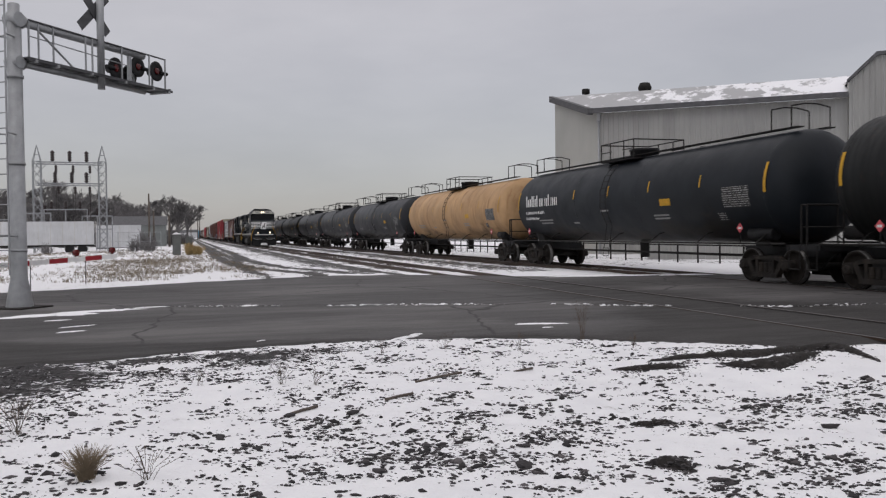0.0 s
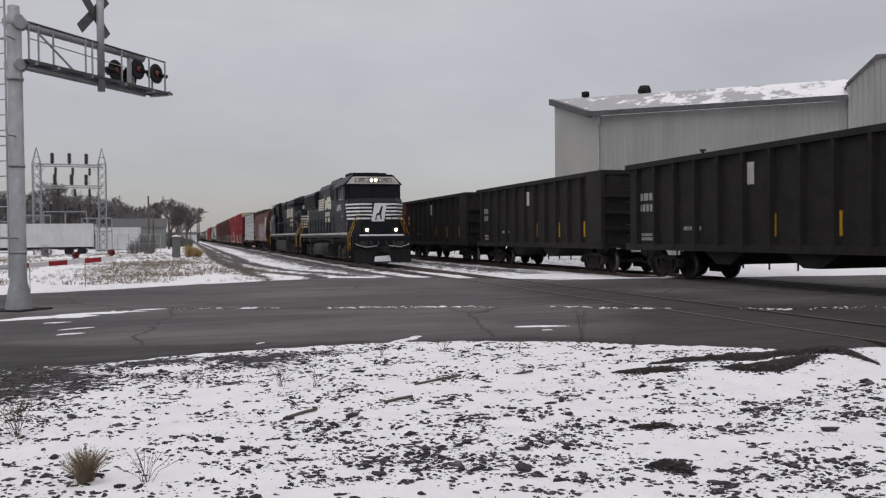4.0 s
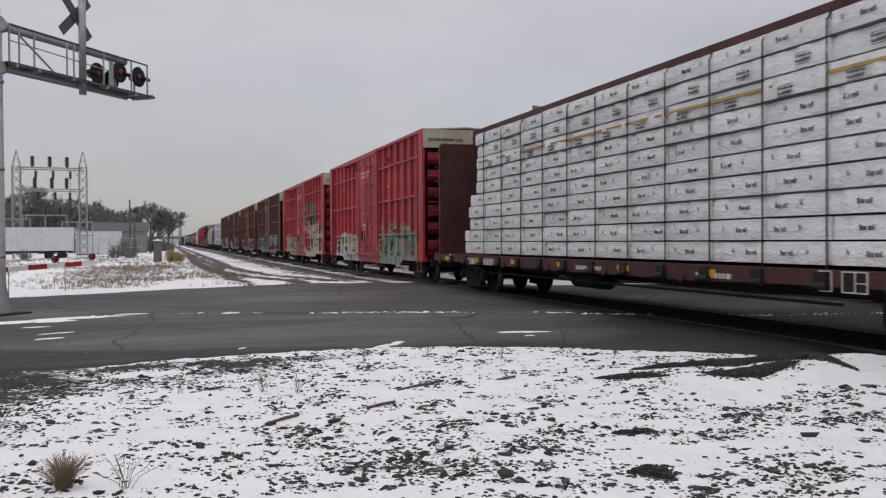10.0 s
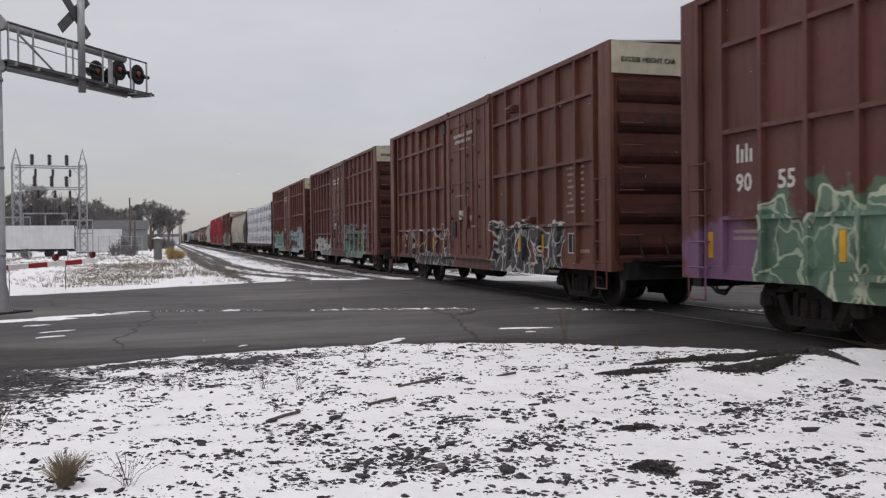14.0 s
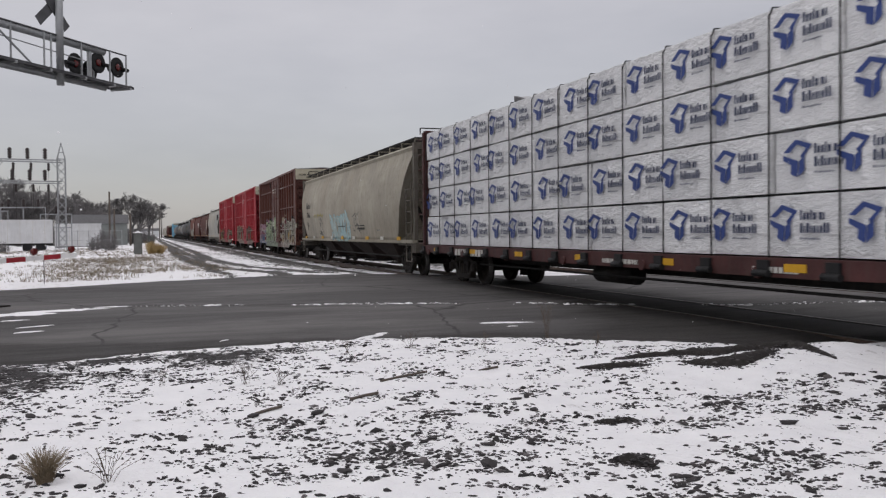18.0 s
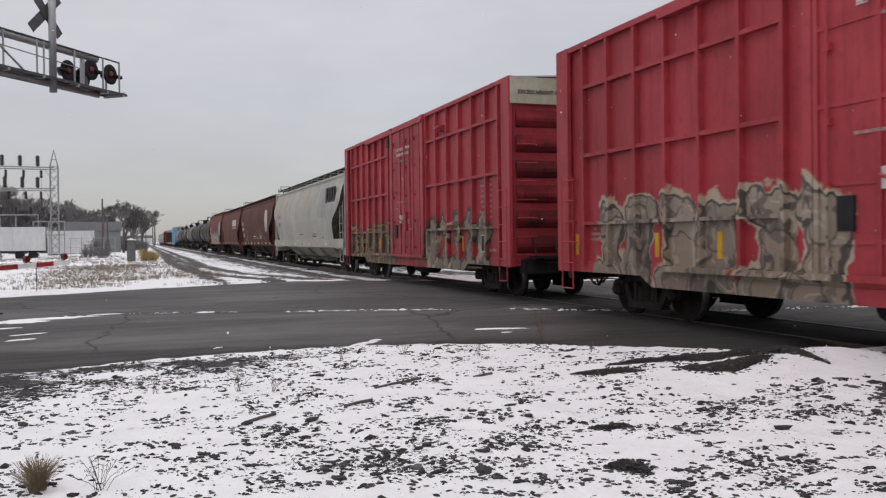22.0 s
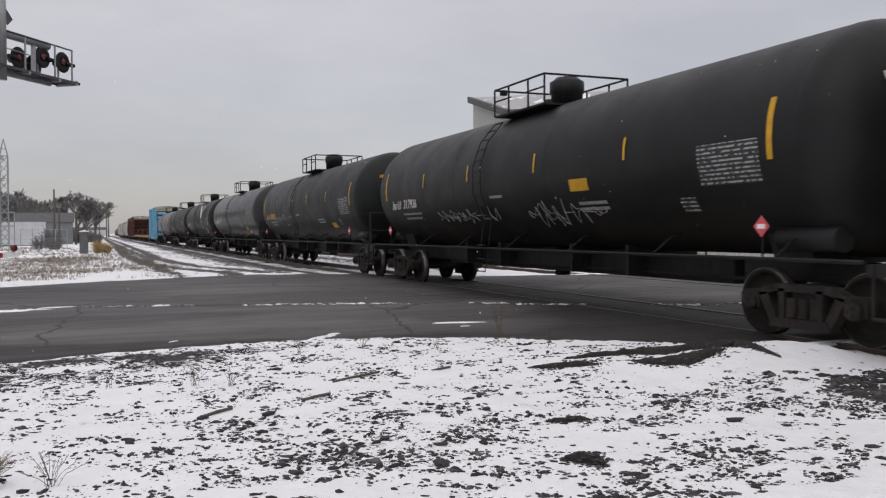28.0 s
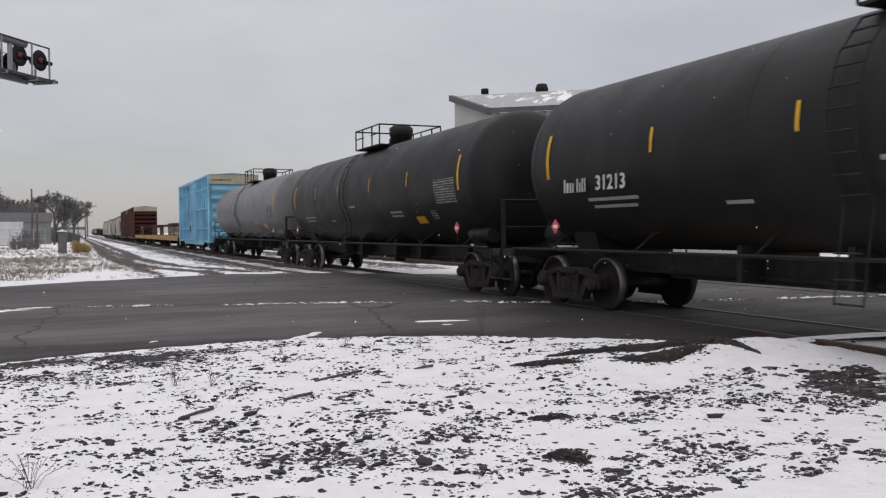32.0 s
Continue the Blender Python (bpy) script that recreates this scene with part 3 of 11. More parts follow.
# patches of bare gravel: centre, half widths, amount
GRAVEL = ((7.3, 6.0, 0.7, 0.35, 1.6), (6.6, 5.6, 0.6, 0.3, 1.5), (8.3, 5.9, 0.9, 0.5, 1.6), (7.4, 5.2, 0.9, 0.4, 1.1), (-2.7, 10.5, 1.6, 0.4, 2.6), (0.6, 10.5, 0.85, 0.32, 2.6), (-1.7, 9.8, 1.0, 0.5, 2.6), (-3.2, 10.0, 1.5, 0.7, 2.6), (-0.45, 10.4, 0.35, 0.22, 2.2), (1.25, 6.35, 0.28, 0.3, 0.9), (1.3, 5.2, 0.6, 0.4, 0.6), (1.55, 5.45, 0.45, 0.35, 0.8), (2.3, 5.6, 0.55, 0.25, 0.6), (2.2, 4.9, 0.9, 0.5, 0.3), (3.1, 4.7, 0.9, 0.5, 0.2), (4.95, 5.9, 0.42, 0.3, 0.8), (5.0, 5.35, 0.45, 0.25, 0.5), (5.5, 5.1, 0.5, 0.25, 0.4), (5.9, 6.3, 0.6, 0.25, 1.0),
          (4.2, 5.1, 0.7, 0.5, 0.5), (3.6, 4.1, 1.4, 0.45, 0.3), (-1.4, 8.0, 0.4, 0.9, 1.0), (-1.9, 8.7, 0.8, 0.5, 1.2), (-1.3, 9.0, 1.3, 0.4, 1.6), (-0.2, 9.25, 0.5, 0.3, 0.8), (0.8, 9.9, 0.75, 0.42, 2.2), (1.9, 10.5, 0.6, 0.25, 1.6), (1.9, 9.3, 0.6, 0.2, 0.7), (3.0, 9.5, 0.7, 0.12, 0.6),
          (4.5, 7.75, 0.5, 0.16, 0.9), (0.7, 8.0, 0.5, 0.15, 0.6), (4.0, 6.0, 0.8, 0.3, 0.35), (6.6, 4.9, 1.0, 0.4, 0.9), (-2.6, 7.6, 0.8, 0.8, 0.9))
CLEAN = ((3.6, 5.0, 0.9, 0.5, 0.45), (4.6, 4.6, 1.0, 0.5, 0.5), (3.9, 6.9, 1.0, 0.4, 0.3), (-0.25, 9.85, 0.3, 0.13, 3.0), (6.2, 6.8, 1.0, 0.55, 1.2), (7.6, 7.2, 1.2, 0.8, 1.2), (0.1, 6.9, 0.8, 0.6, 0.35), (3.6, 7.6, 1.2, 0.5, 0.25), (5.2, 6.6, 0.5, 0.25, 0.5), (-0.1, 8.3, 0.9, 0.3, 0.3), (0.9, 4.4, 0.8, 0.35, 0.4), (3.4, 8.9, 1.2, 0.3, 0.5), (9.5, 6.8, 1.6, 0.9, 0.6))


def bell(spots, x, y):
    return sum(k * math.exp(-((x - cx) / rx) ** 2 - ((y - cy) / ry) ** 2) for cx, cy, rx, ry, k in spots)


def cover(x, y):
    """How much gravel shows through the snow."""
    if y > 16 or y < -3 or abs(x) > 30:
        return 0.0
    return min(2.6, bell(GRAVEL, x, y)) - bell(CLEAN, x, y) + 0.3 * noise.noise((x * 0.9, y * 1.2, 3))


def stubble(x, y):
    """How much dry grass and mud stands in the verge beyond the road."""
    if y < 20 or x > 7:
        return 0.0
    v = 0.42 + 0.7 * noise.noise((x * 0.25, y * 0.12, 6)) + 0.35 * math.exp(-((x + 1.2) / 2.6) ** 2 - ((y - 52) / 17) ** 2)
    v -= 0.9 * math.exp(-((x - 4.9) / 1.3) ** 2) + 0.3 * math.exp(-((y - 33 + 0.3 * x) / 2.5) ** 2)
    return max(0.0, min(1.3, v))


# wheel ruts and spilled stone: a line of points, half width, amount
RUTS = ((((4.4, 32.6), (3.5, 36.0), (2.7, 41.0), (2.2, 48.0), (2.0, 62.0), (2.2, 90.0), (2.6, 140.0)), 0.4, 1.0), (((5.6, 33.0), (4.6, 38.0), (3.6, 46.0), (3.5, 58.0), (3.6, 75.0), (3.8, 140.0)), 0.34, 0.9),
        (((2.6, 36.5), (2.3, 42.0), (2.9, 52.0), (2.8, 80.0)), 0.3, 0.6), (((7.3, 30.0), (7.2, 36.0), (7.2, 44.0), (7.1, 60.0), (7.2, 140.0)), 0.5, 1.0), (((6.4, 34.0), (6.1, 40.0), (6.2, 50.0), (6.3, 140.0)), 0.5, 0.42),
        (((12.4, 25.5), (12.6, 40.0), (12.7, 140.0)), 0.9, 0.55))


def mud(x, y):
    """How much mud or spilled stone lies bare beyond the road."""
    if y < 29 or y > 400 or abs(x) > 30:
        return 0.0
    out = 0.0
    for pts, w, k in RUTS:
        rx = edge_at([(py, px) for px, py in pts], y)
        rx += 0.25 * noise.noise((rx, y * 0.28, 2))
        out += k * math.exp(-((x - rx) / w) ** 2)
    yard = smooth01((x - 0.8) / 2.0) * smooth01((y - 30.5) / 2.0)
    return min(1.2, out) + yard * (0.2 + 0.35 * noise.noise((x * 0.8, y * 0.1, 8)))


def build_ground():
    xs = axis(((-1500, -300, 300), (-300, -60, 40), (-60, -12, 4), (-12, -5, 0.5), (-5, 12, 0.1), (12, 24, 0.5), (24, 60, 4), (60, 300, 40), (300, 1500, 300)))
    ys = axis(((-800, -100, 100), (-100, -10, 10), (-10, 2, 1), (2, 13, 0.1), (13, 34, 0.35), (34, 60, 0.8), (60, 140, 3), (140, 400, 26), (400, 2400, 400)))
    verts = [(x, y, height(x, y)) for y in ys for x in xs]
    w = len(xs)
    faces = [(j * w + i, j * w + i + 1, (j + 1) * w + i + 1, (j + 1) * w + i) for j in range(len(ys) - 1) for i in range(w - 1)]
    me = bpy.data.meshes.new("ground")
    me.from_pydata(verts, [], faces)
    me.polygons.foreach_set("use_smooth", [True] * len(faces))
    me.materials.append(GROUND)
    for name, f in (("cover", cover), ("stubble", stubble), ("mud", mud)):
        layer = me.attributes.new(name, "FLOAT", "POINT")
        layer.data.foreach_set("value", [f(x, y) for x, y, z in verts])
    tagged(new("ground", me), "thin snow over dark gravel and dry grass", "ground", kind="structure")


# damp dark and worn pale stretches of the asphalt: centre, half widths, amount; rows along the near track also paint
# the train's shade
WET_SHADE = ((-1.4, 11.6, 1.6, 0.9, 1.0), (-3.0, 12.8, 1.5, 1.2, 0.9), (0.6, 11.6, 0.8, 0.5, 0.7), (6.6, 10.4, 1.3, 1.2, 0.9), (8.6, 10.6, 1.2, 1.6, 0.8), (9.47, 16, 1.9, 9.0, 0.85), (9.8, 12.5, 2.6, 1.8, 0.8), (11.5, 9.5, 3.0, 1.6, 0.8), (16, 14, 2.0, 8.0, 0.4))
WORN = ((-0.9, 13.6, 1.6, 0.9, 0.7), (2.0, 13.8, 1.8, 1.1, 0.5), (4.2, 13.2, 1.4, 0.8, 0.5), (1.0, 20.0, 4.0, 2.0, 0.3), (-2.0, 24.0, 3.0, 1.5, 0.3))


def build_road():
    xs = axis(((-60, -6, 1.0), (-6, 14, 0.08), (14, 60, 1.0)))
    rows = 44
    verts, faces = [], []
    for x in xs:
        a, b = road_near(x), road_far(x)
        for k in range(rows + 1):
            f = k / rows
            z = 0.006 * noise.noise((x * 0.6, (a + (b - a) * f) * 0.6, 1))
            verts.append((x, a + (b - a) * f, z if 0 < k < rows else -0.05))
    for i in range(len(xs) - 1):
        for k in range(rows):
            faces.append((i * (rows + 1) + k, (i + 1) * (rows + 1) + k, (i + 1) * (rows + 1) + k + 1, i * (rows + 1) + k + 1))
    me = bpy.data.meshes.new("road")
    me.from_pydata(verts, [], faces)
    me.materials.append(ASPHALT)
    layer = me.attributes.new("wet", "FLOAT", "POINT")
    layer.data.foreach_set("value", [bell(WET_SHADE, x, y) - bell(WORN, x, y) + 0.9 * math.exp(-((y - road_near(x)) / 0.55) ** 2) for x, y, z in verts])
    tagged(new("road", me), "wet patched grey asphalt road across the tracks", "road", kind="structure")


def rail_outline(x, z):
    return [(x - 0.07, z - 0.17), (x + 0.07, z - 0.17), (x + 0.07, z - 0.155), (x + 0.012, z - 0.135), (x + 0.012, z - 0.045), (x + 0.036, z - 0.035),
            (x + 0.036, z), (x - 0.036, z), (x - 0.036, z - 0.035), (x - 0.012, z - 0.045), (x - 0.012, z - 0.135), (x - 0.07, z - 0.155)]


def place_tie(mesh, track, y):
    ob = new("tie", mesh)
    ob.parent = track
    ob.matrix_local = pose(0, y, random.uniform(-0.006, 0.006))


def build_tracks():
    for c in TRACK_X:
        track = thing("railway_track", pose(c, 0, 0), "rusty steel rails on dark ties in snowy ballast", "track", "railway tracks")
        for s in (-0.7525, 0.7525):
            bm = bmesh.new()
            prism(bm, rail_outline(s, 0.012), -620, 1600)
            part("rail", bm, RAILMAT, track)
            bm = bmesh.new()
            box(bm, s - 0.033, s + 0.033, -620, 1600, 0.0125, 0.0145)
            part("rail_head", bm, HEAD, track, "bright worn running surface")
            bm = bmesh.new()
            f = -0.05 if s > 0 else 0.05
            box(bm, s + f - 0.055 * (1 if f < 0 else 0), s + f + 0.055 * (1 if f > 0 else 0), edge_at(NEAR_EDGE, c) - 0.3, edge_at(FAR_EDGE, c) + 0.3, 0.006, 0.0095)
            part("flangeway", bm, JOINT, track, "black flangeway beside the rail")
        bm = bmesh.new()
        box(bm, -1.3, 1.3, 0.0, 0.23, -0.3, -0.155)
        tie = finish(bm, "tie", TIE)
        y = edge_at(FAR_EDGE, c) + 0.6
        for k in range(60):
            place_tie(tie, track, y + k * 0.52)
        rest = bmesh.new()
        for k in range(60, 230):
            box(rest, -1.3, 1.3, y + k * 0.52, y + k * 0.52 + 0.23, -0.3, -0.155)
        y = edge_at(NEAR_EDGE, c) - 1.0
        for k in range(60):
            box(rest, -1.3, 1.3, y - k * 0.52, y - k * 0.52 + 0.23, -0.3, -0.155)
        part("tie_rest", rest, TIE, track, "dark weathered wooden ties", "stuff")
        # ballast bed, with gaps at the crossing
        for y0, y1 in ((edge_at(FAR_EDGE, c) + 0.4, 1600.0), (-620.0, edge_at(NEAR_EDGE, c) - 0.4)):
            bm = bmesh.new()
            n = 160 if y1 > 0 else 60
            for k in range(n + 1):
                f = (k / n) ** 2 if y1 > 0 else 1 - (1 - k / n) ** 2
                y = y0 + (y1 - y0) * (f if y1 > 0 else f)
                for x, z in ((-2.6, -0.30), (-1.75, -0.14), (-0.9, -0.165), (0.9, -0.165), (1.75, -0.14), (2.6, -0.30)):
                    bm.verts.new((x + 0.25 * noise.noise((x, y * 0.5, 2)), y, z + 0.03 * noise.noise((x * 3, y * 1.7, 5))))
            bm.verts.ensure_lookup_table()
            for k in range(n):
                for i in range(5):
                    bm.faces.new([bm.verts[k * 6 + i], bm.verts[k * 6 + i + 1], bm.verts[(k + 1) * 6 + i + 1], bm.verts[(k + 1) * 6 + i]])
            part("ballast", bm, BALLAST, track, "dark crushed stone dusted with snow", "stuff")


build_ground()
build_road()
build_tracks()


# ---- snow lying on the road, dirt, ruts ----
def blob(bm, cx, cy, rx, ry, hgt, turn=0.0, seed=0, n=22, rings=3, base=0.0):
    """A low lump with an uneven outline."""
    rng = random.Random(seed)
    c, s = math.cos(turn), math.sin(turn)
    ph = [rng.uniform(0, 9) for _ in range(3)]
    prev = None
    for j in range(rings, 0, -1):
        f = j / rings
        ring = []
        for k in range(n):
            a = k * math.tau / n
            w = 1 + 0.28 * math.sin(2 * a + ph[0]) + 0.2 * math.sin(5 * a + ph[1]) + 0.12 * math.sin(9 * a + ph[2]) + (0.22 * noise.noise((3 * math.cos(a) + seed, 3 * math.sin(a), 1)) + 0.14 * noise.noise((8 * math.cos(a) + seed, 8 * math.sin(a), 2)) if n > 40 else rng.uniform(-0.08, 0.08))
            x, y = rx * f * w * math.cos(a), ry * f * w * math.sin(a)
            ring.append(bm.verts.new((cx + c * x - s * y, cy + s * x + c * y, base + hgt * (1 - f ** 2) - (0.012 if j == rings else 0))))
        if prev:
            for k in range(n):
                bm.faces.new((prev[k], prev[(k + 1) % n], ring[(k + 1) % n], ring[k])).smooth = True
        prev = ring
    bm.faces.new(prev)


ROAD_SNOW = ((5.35, 12.4, 0.38, 0.12, 0.03, -0.3), (5.25, 11.9, 0.09, 0.04, 0.02, 0), (0.96, 11.9, 0.10, 0.04, 0.02, 0.9), (-2.35, 17.35, 0.6, 0.33, 0.05, 0.2), (-1.7, 17.9, 1.0, 0.16, 0.04, 0.15),
             (-0.75, 18.4, 0.35, 0.08, 0.03, 0.1), (-1.72, 15.0, 0.32, 0.05, 0.02, 0.5), (-1.75, 14.2, 0.2, 0.06, 0.02, 0.4), (-2.2, 16.2, 0.3, 0.07, 0.02, 0.3), (-3.0, 17.1, 0.5, 0.12, 0.04, 0.2),
             (0.15, 10.1, 0.42, 0.2, 0.05, 0.1), (0.75, 11.05, 0.4, 0.07, 0.03, 0.1), (2.95, 11.55, 0.24, 0.06, 0.03, 0.6), (3.15, 11.8, 0.1, 0.05, 0.03, 0.3),
             (5.5, 30.0, 1.3, 0.5, 0.05, -0.5), (13.0, 24.9, 2.0, 0.22, 0.05, -0.12), (15.6, 24.3, 1.2, 0.2, 0.05, -0.15), (9.2, 8.1, 0.9, 0.13, 0.06, -0.05), (7.9, 29.2, 0.4, 0.2, 0.03, -0.5))
for k, (cx, cy, rx, ry, hgt, turn) in enumerate(ROAD_SNOW):
    bm = bmesh.new()
    blob(bm, cx, cy, rx, ry, hgt * 0.6, turn, k + 1, 64)
    thing("snow_patch", Matrix(), "thin ragged patch of snow on the asphalt", "snow", "snow patches on the road", bm, SNOW)

SEAM = ((-2.9, 17.5), (-1.4, 18.2), (-0.5, 18.5), (2.5, 17.4), (5.0, 16.6), (7.2, 15.5), (8.4, 14.6), (10.8, 13.4), (12.8, 13.1), (20, 11.4))


def build_seam():
    """The joint along the road, edged with crusts of snow."""
    bm, sn = bmesh.new(), bmesh.new()
    rng = random.Random(5)
    x = -2.8
    while x < 19:
        y = edge_at(SEAM, x) + 0.04 * noise.noise((x * 3, 0, 0))
        x2 = x + 0.25
        y2 = edge_at(SEAM, x2) + 0.04 * noise.noise((x2 * 3, 0, 0))
        w = 0.025 + 0.02 * noise.noise((x * 5, 3, 0))
        bm.faces.new([bm.verts.new(p) for p in ((x, y - w, 0.011), (x2, y2 - w, 0.011), (x2, y2 + w, 0.011), (x, y + w, 0.011))])
        dense = noise.noise((x * 0.7, 11, 2)) + (0.45 if 4.2 < x < 5.6 or 7.0 < x < 8.8 or x > 13 else 0)
        if dense > -0.3:
            for _ in range(13 if dense > 0.25 else 7 if dense > 0 else 3):
                big = rng.random() ** 2
                blob(sn, x + rng.uniform(0, 0.25), y + rng.gauss(-0.02, 0.07), 0.012 + 0.07 * big, 0.007 + 0.024 * big, 0.006 + 0.018 * big, rng.uniform(-0.9, 0.6), rng.randrange(9999), 7, 2)
        x = x2
    me = finish(bm, "road_seam", JOINT)
    tagged(new("road_seam", me), "dark cracked joint along the asphalt", "road", kind="structure")
    thing("snow_crust", Matrix(), "crumbs of snow along the road joint", "snow", "", sn, SNOW, "stuff")


build_seam()
DIRT = plain("black_dirt", (0.028, 0.025, 0.023), 0.9, 0, 0.5, 18)
BANKS = []


def dirt_ridge(pts, w, hgt, seed):
    """A long low bank: narrow at its ends, with an uneven edge."""
    rng = random.Random(seed)
    bm = bmesh.new()
    path = []
    for (x0, y0), (x1, y1) in zip(pts, pts[1:]):
        path += [(x0 + (x1 - x0) * k / 16, y0 + (y1 - y0) * k / 16) for k in range(16)]
    path.append(pts[-1])
    prev, last = None, len(path) - 1
    for k, (x, y) in enumerate(path):
        q = path[min(k + 1, last)], path[max(k - 1, 0)]
        d = Vector((q[0][0] - q[1][0], q[0][1] - q[1][1])).normalized()
        f = min(1.0, 3.2 * k / last, 3.2 * (last - k) / last) ** 0.7 + 0.05
        ww = w * f * (1 + 0.5 * noise.noise((x * 2.5, y * 2.5, seed)) + 0.35 * noise.noise((x * 11, y * 11, seed)))
        BANKS.append((x, y, ww, hgt * f))
        row = []
        for j in range(-3, 4):
            u = j / 3 + rng.uniform(-0.06, 0.06)
            px, py = x - d.y * ww * u, y + d.x * ww * u
            zz = hgt * f * (1 - u * u) * (1 + 0.4 * noise.noise((px * 7, py * 7, 2)))
            row.append(bm.verts.new((px, py, height(px, py) + (zz + 0.005 if abs(j) < 3 else -0.02))))
        if prev:
            for i in range(6):
                bm.faces.new((prev[i], prev[i + 1], row[i + 1], row[i])).smooth = True
        prev = row
    thing("dirt_bank", Matrix(), "low bank of black gravelly dirt in the snow", "dirt", "dirt banks", bm, DIRT)


dirt_ridge(((4.75, 8.1), (5.3, 8.2), (5.9, 8.3), (6.15, 8.15), (6.65, 8.1), (6.85, 7.75), (6.8, 7.45), (6.72, 6.95)), 0.13, 0.06, 1)
dirt_ridge(((5.25, 7.5), (5.35, 7.2), (5.6, 7.1), (6.05, 7.32), (6.55, 7.6)), 0.12, 0.06, 2)
dirt_ridge(((4.2, 7.85), (4.6, 7.75), (4.9, 7.6)), 0.09, 0.04, 3)
dirt_ridge(((2.72, 4.62), (2.82, 4.5), (2.86, 4.36)), 0.06, 0.05, 4)
dirt_ridge(((3.15, 5.62), (3.32, 5.56), (3.45, 5.5)), 0.035, 0.03, 5)


# ---- loose stones in the foreground ----
STONE = None


def stone_material():
    n = Nodes("dark_stone")
    r = n.node("ShaderNodeNewGeometry").outputs["Random Per Island"]
    base = n.ramp(r, [(0.0, (0.012, 0.0106, 0.0115)), (0.5, (0.027, 0.0232, 0.0247)), (0.8, (0.060, 0.0525, 0.055)), (1.0, (0.13, 0.116, 0.119))])
    f = n.noise(70.0, 3)
    n.bump(f, 0.4, 0.01)
    return n.done(n.mix(n.math("MULTIPLY", f, 0.4), base, (0.02, 0.02, 0.02)), 0.8)


STONE = stone_material()
ICO = [(0, 0, 1)] + [(0.894 * math.cos(k * math.tau / 5), 0.894 * math.sin(k * math.tau / 5), 0.447) for k in range(5)] + \
      [(0.894 * math.cos((k + 0.5) * math.tau / 5), 0.894 * math.sin((k + 0.5) * math.tau / 5), -0.447) for k in range(5)]
ICO_F = [(0, 1 + k, 1 + (k + 1) % 5) for k in range(5)] + [(1 + k, 6 + k, 1 + (k + 1) % 5) for k in range(5)] + [(1 + (k + 1) % 5, 6 + k, 6 + (k + 1) % 5) for k in range(5)]


def stone(verts, faces, rng, x, y, z, r):
    o = len(verts)
    a = rng.gauss(-0.35, 0.7)
    sx, sy, sz = r * rng.uniform(0.9, 2.0), r * rng.uniform(0.55, 1.0), r * rng.uniform(0.3, 0.75)
    c, s = math.cos(a), math.sin(a)
    for vx, vy, vz in ICO:
        j = rng.uniform(0.6, 1.25)
        px, py, pz = vx * sx * j, vy * sy * j, vz * sz * j
        verts.append((x + c * px - s * py, y + s * px + c * py, z + pz))
    faces.extend((o + i, o + j, o + k) for i, j, k in ICO_F)


def scatter_stones():
    rng = random.Random(77)
    verts, faces = [], []
    want, tries = 34000, 0
    while want and tries < 420000:
        tries += 1
        y = 3.6 + 7.6 * rng.random() ** 1.15
        x = rng.uniform(-0.42 * y - 0.8, 1.05 * y + 1.0)
        if y > road_near(x) - 0.1:
            continue
        c = cover(x, y)
        d = 0.09 + (min(1.2, c) if c < 1.5 else 0.35) * 0.27 + 0.42 * noise.noise((x * 1.7, y * 2.3, 9)) + 0.45 * noise.noise((x * 5.0, y * 7.0, 4))
        if rng.random() > max(0.006 if d > -0.3 else 0.0, d):
            continue
        r = 0.0042 + 0.018 * rng.random() ** 3.0 + (0.016 if rng.random() < 0.025 else 0)
        if x > 6.0 and y < 6.6:
            r *= 1.9
        stone(verts, faces, rng, x, y, height(x, y) + r * 0.06, r)
        want -= 1
    for x, y, w, hh in BANKS:
        for _ in range(int(6 + 90 * w)):
            dx, dy = rng.gauss(0, 0.75) * w, rng.gauss(0, 0.75) * w
            r = 0.006 + 0.016 * rng.random() ** 2
            stone(verts, faces, rng, x + dx, y + dy, height(x + dx, y + dy) + hh * max(0.0, 1 - (dx * dx + dy * dy) / (w * w + 1e-4)), r)
    me = bpy.data.meshes.new("loose_stones")
    me.from_pydata(verts, [], faces)
    me.materials.append(STONE)
    tagged(new("loose_stones", me), "dark loose stones poking through the snow", "stones", kind="stuff")


scatter_stones()
BIG = ((1.25, 6.66, 0.05), (0.75, 6.8, 0.045), (3.05, 6.63, 0.05), (2.89, 6.13, 0.04), (2.13, 5.27, 0.045), (1.97, 4.82, 0.05), (2.79, 8.09, 0.045), (1.74, 8.79, 0.05), (4.14, 6.85, 0.045), (5.65, 5.86, 0.05), (0.2, 6.1, 0.035), (-0.9, 7.4, 0.05),
       (3.7, 5.3, 0.04), (1.1, 5.0, 0.04), (5.5, 5.2, 0.05), (4.4, 5.0, 0.045))
for k, (x, y, r) in enumerate(BIG):
    vs, fs = [], []
    stone(vs, fs, random.Random(k), 0, 0, r * 0.25, r)
    me = bpy.data.meshes.new("rock")
    me.from_pydata(vs, [], fs)
    me.materials.append(STONE)
    ob = new("rock", me)
    ob.matrix_world = pose(x, y, height(x, y))
    tagged(ob, "dark angular rock lying in the snow", "rock", "rocks")

